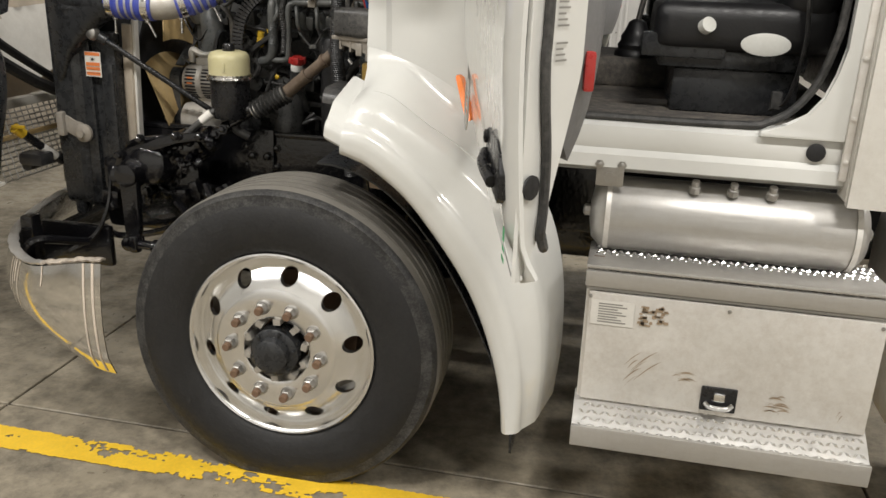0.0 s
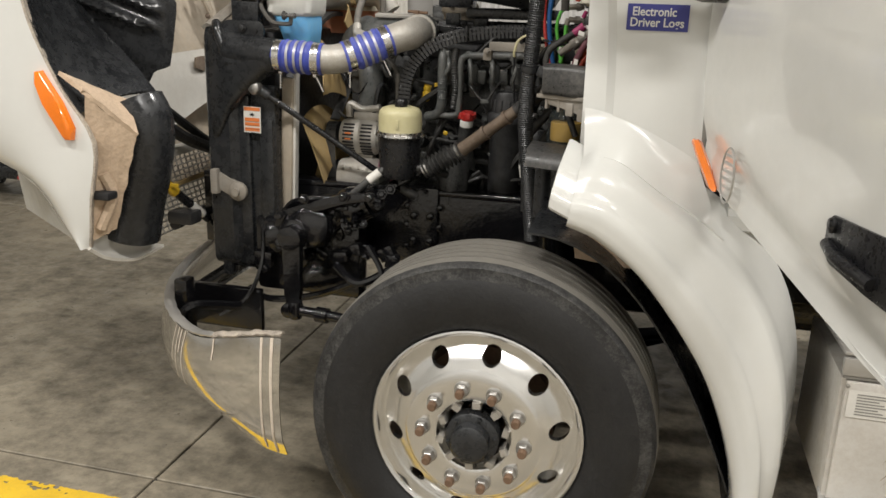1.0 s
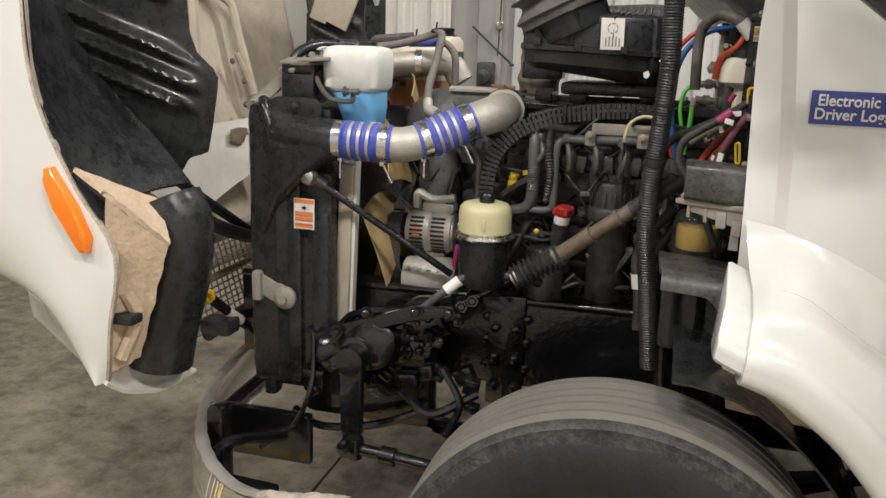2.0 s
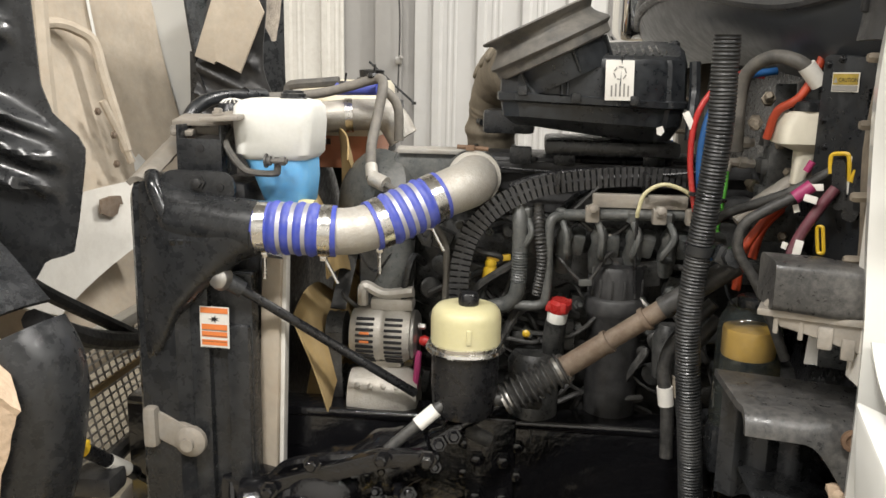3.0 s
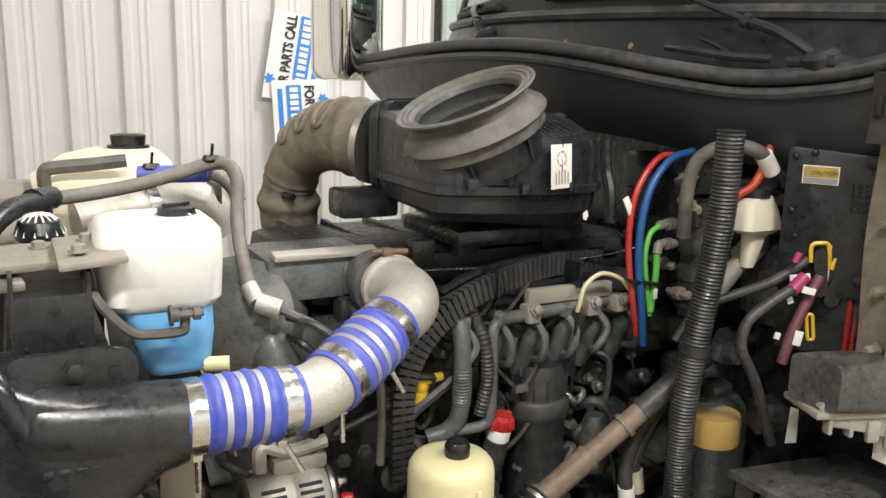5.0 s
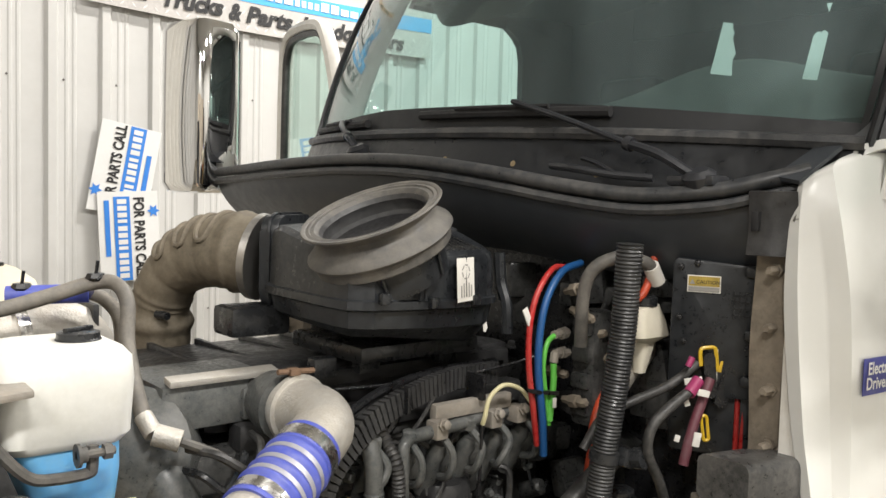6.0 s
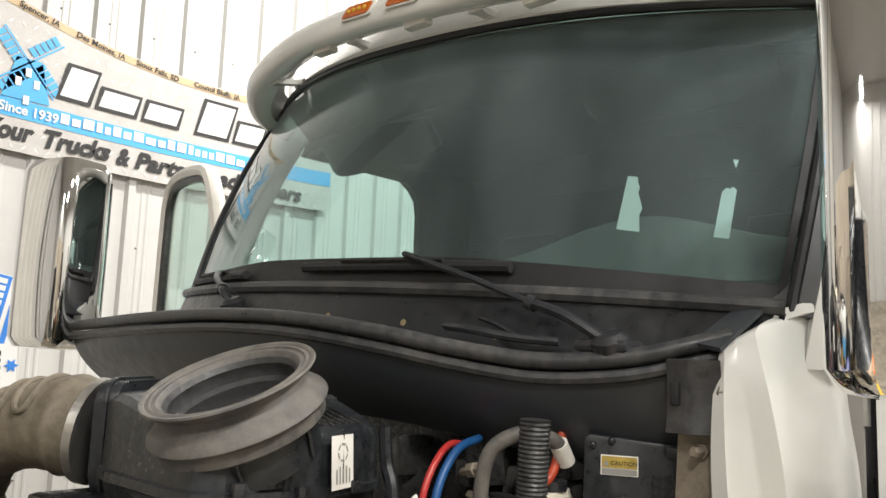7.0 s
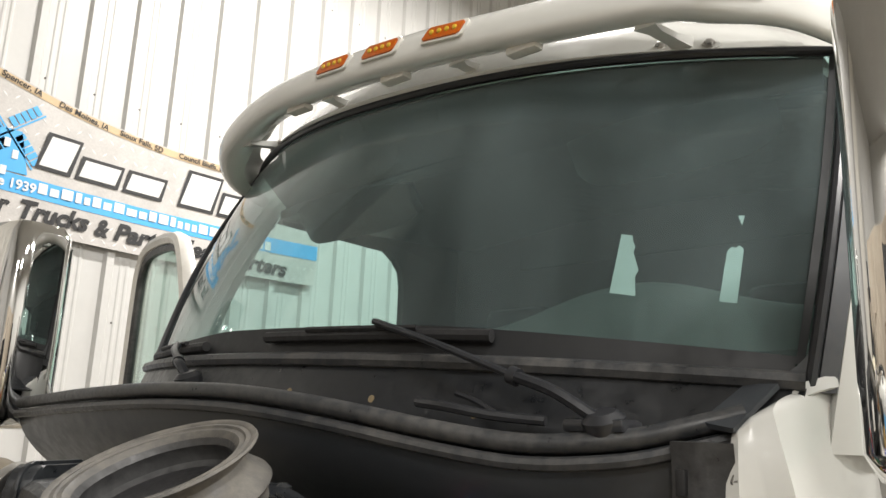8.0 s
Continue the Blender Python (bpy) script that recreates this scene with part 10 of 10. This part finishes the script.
# ----- hood, tilted forward -----
def build_hood():
    """The one-piece hood stands on its nose: white fenders to either side, its dusty inner face to the engine."""
    # inner face: a broad shell seen from behind
    bm = fresh()

    def shell(u, v):
        s = 2 * u - 1
        y = s * (mix(0.86, 0.80, v) + (0.26 * s ** 4 if s > 0 else 0.0))
        x = mix(-1.55, -1.95, v) - 0.12 * (1 - abs(s) ** 2.5) + (0.30 if s < 0 else 0.08) * abs(s) ** 6 - 0.10 * math.sin(math.pi * v)
        z = mix(0.78, 2.55, v)
        x += 0.03 * math.exp(-((abs(s) - 0.45) / 0.08) ** 2)
        return (x, y, z)
    surface(bm, shell, 36, 24, -0.012)
    hood = part("hood", bm, HOOD_IN, truck, "white truck hood tilted forward, dusty beige inside")
    bm = fresh()
    surface(bm, lambda u, v: Vector(shell(u, v)) + Vector((-0.03, 0, 0)), 30, 16, -0.01)
    part("top_skin", bm, WHITE, hood, "white outer skin")
    for sg in (-1, 1):
        # fender skin, with the wheel-arch edge facing back
        EDGE = [(-1.194, -1.145, 0.872), (-1.178, -1.156, 0.93), (-1.16, -1.165, 1.03), (-1.131, -1.17, 1.196), (-1.215, -1.175, 1.34), (-1.286, -1.175, 1.485), (-1.315, -1.175, 1.60), (-1.324, -1.17, 1.70), (-1.325, -1.16, 1.90), (-1.315, -1.15, 2.10)]
        FRONT = [(-1.225, -1.125, 0.868), (-1.30, -1.11, 0.93), (-1.385, -1.13, 1.06), (-1.56, -1.12, 1.13), (-1.80, -1.10, 1.21), (-2.0, -1.08, 1.40), (-2.1, -1.04, 1.62), (-2.15, -1.02, 1.80), (-2.15, -1.0, 2.0), (-2.1, -0.98, 2.2)]
        ed, fr = curve_points(EDGE, 4), curve_points(FRONT, 4)
        n = len(ed) - 1
        bm = fresh()

        def skin(u, v):
            k = u * n
            i = min(int(k), n - 1)
            a, b = ed[i].lerp(ed[i + 1], k - i), fr[i].lerp(fr[i + 1], k - i)
            p = a.lerp(b, v)
            return (p.x, -sg * (p.y - 0.03 * math.sin(math.pi * v) ) * 1.0, p.z)
        surface(bm, skin, 36, 14, 0.010 * sg)
        fend = part("hood_fender", bm, WHITE, hood, "glossy white hood fender")
        # nose flank that closes towards the shell
        bm = fresh()
        surface(bm, lambda u, v: tuple(Vector(skin(u, 1.0)).lerp(Vector((-1.75 - 0.25 * u, sg * 0.75, mix(0.85, 2.5, u))), v)), 20, 6, 0.010 * sg)
        part("nose_flank", bm, WHITE, hood, "white hood flank")
        # returned edge, caked with mud
        bm = fresh()
        surface(bm, lambda u, v: tuple(Vector(skin(u, 0.0)) + Vector((-0.02 * v - 0.05 * v * v, -sg * 0.085 * v, -0.01 * v + 0.006 * noise.noise(Vector((u * 40, v * 6, 1)))))), 60, 5, 0.006 * sg)
        part("edge_return", bm, MUD_LIP, fend, "mud-flecked arch edge return")
        def quad(a, b, c, d, rough, nu=10, nv=14, seed=1.0):
            a, b, c, d = (Vector((x, -sg * y, z)) for x, y, z in (a, b, c, d))
            return lambda u, v: tuple(a.lerp(b, u).lerp(d.lerp(c, u), v) + Vector((rough * noise.noise(Vector((u * 5, v * 7, seed))), 0, rough * 0.5 * noise.noise(Vector((u * 9, v * 9, seed + 4))))))
        bm = fresh()
        surface(bm, quad((-1.150, -1.155, 1.325), (-1.049, -1.08, 1.205), (-1.140, -1.08, 0.921), (-1.205, -1.15, 0.88), 0.008), 14, 20, 0.012)
        part("mud_bracket", bm, MUD, fend, "mud-caked inner bracket")
        bm = fresh()
        surface(bm, quad((-1.225, -1.165, 1.38), (-1.150, -1.155, 1.325), (-1.049, -1.08, 1.205), (-1.13, -1.0, 1.29), 0.005, seed=3.0), 12, 10, 0.012)
        part("mud_shelf", bm, MUD, fend, "ledge caked with beige mud")
        # the wheel arch inside the fender: a smooth dark wall from the white edge in to the ribbed liner
        rim_out = curve_points([(-1.165, -1.160, 1.275), (-1.235, -1.163, 1.385), (-1.288, -1.163, 1.50), (-1.316, -1.163, 1.65), (-1.316, -1.155, 2.10)], 6)
        rim_in = curve_points([(-1.165, -0.790, 1.305), (-1.290, -0.745, 1.405), (-1.420, -0.755, 1.54), (-1.520, -0.765, 1.72), (-1.580, -0.775, 2.10)], 6)
        bm = fresh()

        def arch_wall(u, v):
            k = round(u * (len(rim_out) - 1))
            a, c = rim_out[k], rim_in[k]
            b = (a + c) / 2 + Vector((-0.075, 0.03, 0.015))
            p = a * (1 - v) ** 2 + b * (2 * v * (1 - v)) + c * v * v
            step = 0.012 * max(0.0, math.sin(u * 22.0)) ** 8 * math.sin(math.pi * min(1.0, v * 1.6)) ** 2
            return (p.x, -sg * (p.y - step), p.z + 0.4 * step)
        surface(bm, arch_wall, len(rim_out) - 1, 20, 0.008)
        part("arch_wall", bm, BLACK, fend, "dusty black inner wall of the wheel arch")
        bm = fresh()
        tube(bm, [(-1.165, sg * 1.12, 0.93), (-1.13, sg * 1.10, 1.03), (-1.14, sg * 1.12, 1.10)], 0.018, 8)
        part("mud_rib", bm, MUD, fend)
        bm = fresh()
        rbox(bm, (-1.140, sg * 1.125, 1.035), (0.06, 0.05, 0.025), 0.008)
        part("bracket_recess", bm, INK, fend)
        # lamp bucket and the scuffed chin below it
        bm = fresh()
        tube(bm, [(-1.13, sg * 0.955, 1.285), (-1.10, sg * 0.96, 1.22), (-1.115, sg * 0.96, 1.10), (-1.15, sg * 0.96, 0.98), (-1.175, sg * 0.96, 0.865)], 0.088, 18)
        part("lamp_bucket", bm, BLACK, fend, "black plastic lamp bucket")
        bm = fresh()
        low = curve_points([(-1.192, sg * 1.150, 0.866), (-1.187, sg * 1.09, 0.823), (-1.169, sg * 1.03, 0.799), (-1.145, sg * 0.97, 0.790), (-1.116, sg * 0.88, 0.809)], 6)
        high = curve_points([(-1.186, sg * 1.152, 0.96), (-1.212, sg * 1.09, 0.905), (-1.212, sg * 1.03, 0.880), (-1.185, sg * 0.97, 0.862), (-1.150, sg * 0.89, 0.848)], 6)
        many = len(low) - 1
        surface(bm, lambda u, v: low[round(u * many)].lerp(high[round(u * many)], v) + Vector((-0.018 * math.sin(math.pi * v), 0, -0.012 * math.sin(math.pi * v))), many, 6, 0.010)
        part("chin", bm, WHITE_DULL, fend, "scuffed grey lower hood edge")
        # black liner with pressed ribs
        bm = fresh()
        def liner(u, v):
            if sg < 0:
                z = mix(1.30, 2.30, v)
                x0 = float(np.interp(z, (1.30, 1.355, 1.372, 1.44, 1.55, 1.575, 1.60, 1.642, 1.694, 1.854, 2.3), (-1.26, -1.225, -1.167, -1.151, -1.131, -1.129, -1.142, -1.190, -1.209, -1.216, -1.25)))
                x = mix(x0, -1.75, u)
                rib = sum(0.030 * math.exp(-((z + 0.30 * (x + 1.15) - c) / 0.019) ** 2) for c in (1.47, 1.537, 1.602, 1.75, 1.83, 1.91, 2.0)) * min(1.0, max(0.0, (u - 0.05) / 0.08))
                return (x, -(0.70 + rib + 0.10 * u), z + 0.15 * u * (1 if v < 0.2 else 0.3))
            z = mix(1.285, 2.30, v)
            x0 = float(np.interp(z, (1.285, 1.40, 1.583, 1.634, 1.696, 1.743, 1.826, 1.935, 2.3), (-1.16, -1.18, -1.205, -1.235, -1.263, -1.276, -1.274, -1.26, -1.25)))
            x1 = float(np.interp(z, (1.285, 1.31, 1.364, 1.449, 1.52, 1.593, 1.774, 2.1, 2.3), (-1.36, -1.395, -1.454, -1.508, -1.528, -1.535, -1.516, -1.45, -1.42)))
            x = mix(x0, x1, u)
            rib = sum(0.026 * math.exp(-((z + 0.47 * (x + 1.35) - c) / 0.023) ** 2) for c in (1.475, 1.568, 1.668, 1.775)) * min(1.0, max(0.0, (u - 0.04) / 0.12))
            return (x, 0.775 - rib, z)
        surface(bm, liner, 80, 120, 0.006)
        part("wheel_liner", bm, BLACK if sg < 0 else BLACK_DUSTY, hood, "black ribbed plastic wheel liner")
        bm = fresh()
        pts = [(-1.262, 1.392), (-1.205, 1.305), (-1.175, 1.235), (-1.182, 1.200), (-1.198, 1.200), (-1.262, 1.300), (-1.283, 1.365), (-1.278, 1.390)]
        c = (sum(x for x, z in pts) / len(pts), sum(z for x, z in pts) / len(pts))
        loft(bm, [[(mix(c[0], x, k), sg * yy, mix(c[1], z, k)) for x, z in pts] for yy, k in ((1.165, 1.0), (1.194, 0.97), (1.200, 0.86))])
        part("side_lamp", bm, AMBER, fend, "amber turn lamp on the hood")
    # pale inner cross panel below the liner
    bm = fresh()
    surface(bm, lambda u, v: (-1.50 - 0.14 * math.sin(math.pi * u) - 0.05 * v, mix(-0.55, 0.55, u), mix(1.02 + 0.22 * abs(2 * u - 1), 1.34 + 0.04 * abs(2 * u - 1), v)), 18, 6, -0.01)
    part("inner_panel", bm, WHITE_DULL, hood, "pale inner hood panel")
    bm = fresh()
    prism(bm, [(-0.05, 0.0), (-0.045, 0.045), (0.0, 0.05), (0.05, 0.045), (0.06, 0.015), (0.04, 0.02), (0.03, -0.01), (0.0, -0.02), (-0.03, -0.005)], plane_pose((-1.622, 0.275, 1.285), (0.15, 1, 0), (0, 0, 1)), 0.01, 0.002)
    part("inner_bracket", bm, SHAFT, hood, "small dirty brown bracket")
    # beige patch and duct on the far side
    bm = fresh()
    prism(bm, [(-1.507, 1.780), (-1.434, 1.752), (-1.428, 1.768), (-1.340, 1.722), (-1.249, 1.934), (-1.285, 2.01), (-1.433, 1.986)], plane_pose((0, 0.730, 0), (1, 0, 0), (0, 0, 1)), 0.014, 0.003)
    part("stiffener", bm, HOOD_IN, hood, "dusty beige stiffener plate")
    # dark inner fender behind the far liner, torn off at its foot
    bm = fresh()
    prism(bm, [(-1.575, 1.80), (-1.578, 1.64), (-1.597, 1.33), (-1.627, 1.255), (-1.755, 0.95), (-1.745, 0.935), (-1.70, 0.985), (-1.637, 0.926), (-1.45, 0.90), (-1.12, 0.95), (-1.14, 1.42), (-1.30, 1.56), (-1.40, 1.80)], plane_pose((0, 0.845, 0), (1, 0, 0), (0, 0, 1)), 0.010, 0.002)
    inner = part("inner_fender", bm, BLACK, hood, "black plastic inner fender with a torn lower edge")
    for a, b in (((-1.537, 1.250), (-1.40, 1.178)), ((-1.545, 1.225), (-1.40, 1.150))):
        bm = fresh()
        tube(bm, [(a[0], 0.834, a[1]), ((a[0] + b[0]) / 2, 0.826, (a[1] + b[1]) / 2), (b[0], 0.834, b[1])], 0.012, 8)
        part("inner_rib", bm, BLACK, inner)
    bm = fresh()
    tube(bm, [(-1.62, -0.55, 1.85), (-1.62, -0.42, 1.86), (-1.66, -0.32, 1.80), (-1.66, -0.28, 1.5), (-1.62, -0.22, 1.3)], 0.028, 8)
    tube(bm, [(-1.70, 0.10, 2.3), (-1.68, 0.06, 1.8), (-1.64, 0.02, 1.4)], 0.03, 8)
    tube(bm, [(-1.955, 0.48, 1.868), (-1.925, 0.56, 1.878), (-1.888, 0.612, 1.862), (-1.848, 0.655, 1.82), (-1.822, 0.662, 1.70), (-1.787, 0.658, 1.58), (-1.748, 0.655, 1.44)], 0.020, 8)
    tube(bm, [(-1.80, 0.60, 1.62), (-1.765, 0.64, 1.50), (-1.735, 0.66, 1.40)], 0.014, 8)
    part("stiffening_rib", bm, HOOD_IN, hood, "moulded stiffening rib")
    for y, z in ((0.545, 1.585), (0.62, 1.50), (0.60, 1.40)):
        bm = fresh()
        bolt(bm, (-1.79 + 0.15 * (1.585 - z), y, z), (1, -0.3, 0), 0.010, 0.010)
        part("panel_bolt", bm, SHAFT, hood)
    # grille mesh at the nose
    grille = part("grille_frame", rbox(fresh(), (-1.50, 0, 0.985), (0.05, 1.1, 0.04), 0.012), WHITE_DULL, hood, "pale grille frame with wire mesh")
    bm = fresh()
    for k in range(30):
        y = -0.52 + 1.04 * k / 29
        rod(bm, (-1.49, y, 0.97), (-1.42, y, 0.70), 0.0035, 4)
    for j in range(14):
        t = j / 13
        rod(bm, (-1.49 + 0.07 * t, -0.53, 0.97 - 0.27 * t), (-1.49 + 0.07 * t, 0.53, 0.97 - 0.27 * t), 0.0035, 4)
    tagged(part("grille_mesh", bm, STEEL, grille, "grey wire mesh"), kind="stuff")
    bm = fresh()
    rbox(bm, (-1.462, 0.0, 0.86), (0.015, 1.0, 0.02), 0.005)
    part("grille_bar", bm, FAN, grille, "yellowed grille bar")
    bm = fresh()
    tube(bm, [(-1.39, -0.56, 1.29), (-1.39, -0.43, 1.205), (-1.39, -0.04, 0.985)], 0.018, 8)
    tube(bm, [(-1.33, -0.60, 1.20), (-1.36, -0.30, 1.06), (-1.40, 0.10, 0.93)], 0.025, 8)
    tube(bm, [(-1.25, -0.60, 0.80), (-1.30, -0.30, 0.78), (-1.30, 0.3, 0.78)], 0.02, 8)
    rbox(bm, (-1.22, -0.58, 0.83), (0.10, 0.08, 0.05), 0.015)
    part("hinge_bars", bm, BLACK_DUSTY, hood, "grey hood hinge bars")
    # gas strut with a yellow end
    bm = fresh()
    rod(bm, (-1.215, -0.655, 0.945), (-1.185, -0.48, 0.80), 0.016, 12)
    rod(bm, (-1.185, -0.48, 0.80), (-1.15, -0.30, 0.63), 0.008, 10)
    strut = part("gas_strut", bm, BLACK_CLEAN, hood, "black gas strut with a yellow cap")
    bm = fresh()
    rod(bm, (-1.221, -0.675, 0.962), (-1.212, -0.645, 0.935), 0.02, 12)
    rbox(bm, (-1.20, -0.68, 0.968), (0.05, 0.012, 0.012), 0.003)
    part("strut_cap", bm, YELLOW, strut, "yellow strut cap")
    bm = fresh()
    rod(bm, (-1.200, -0.57, 0.874), (-1.190, -0.51, 0.825), 0.0168, 12)
    part("strut_label", bm, PAPER, strut, "white strut label")


build_hood()
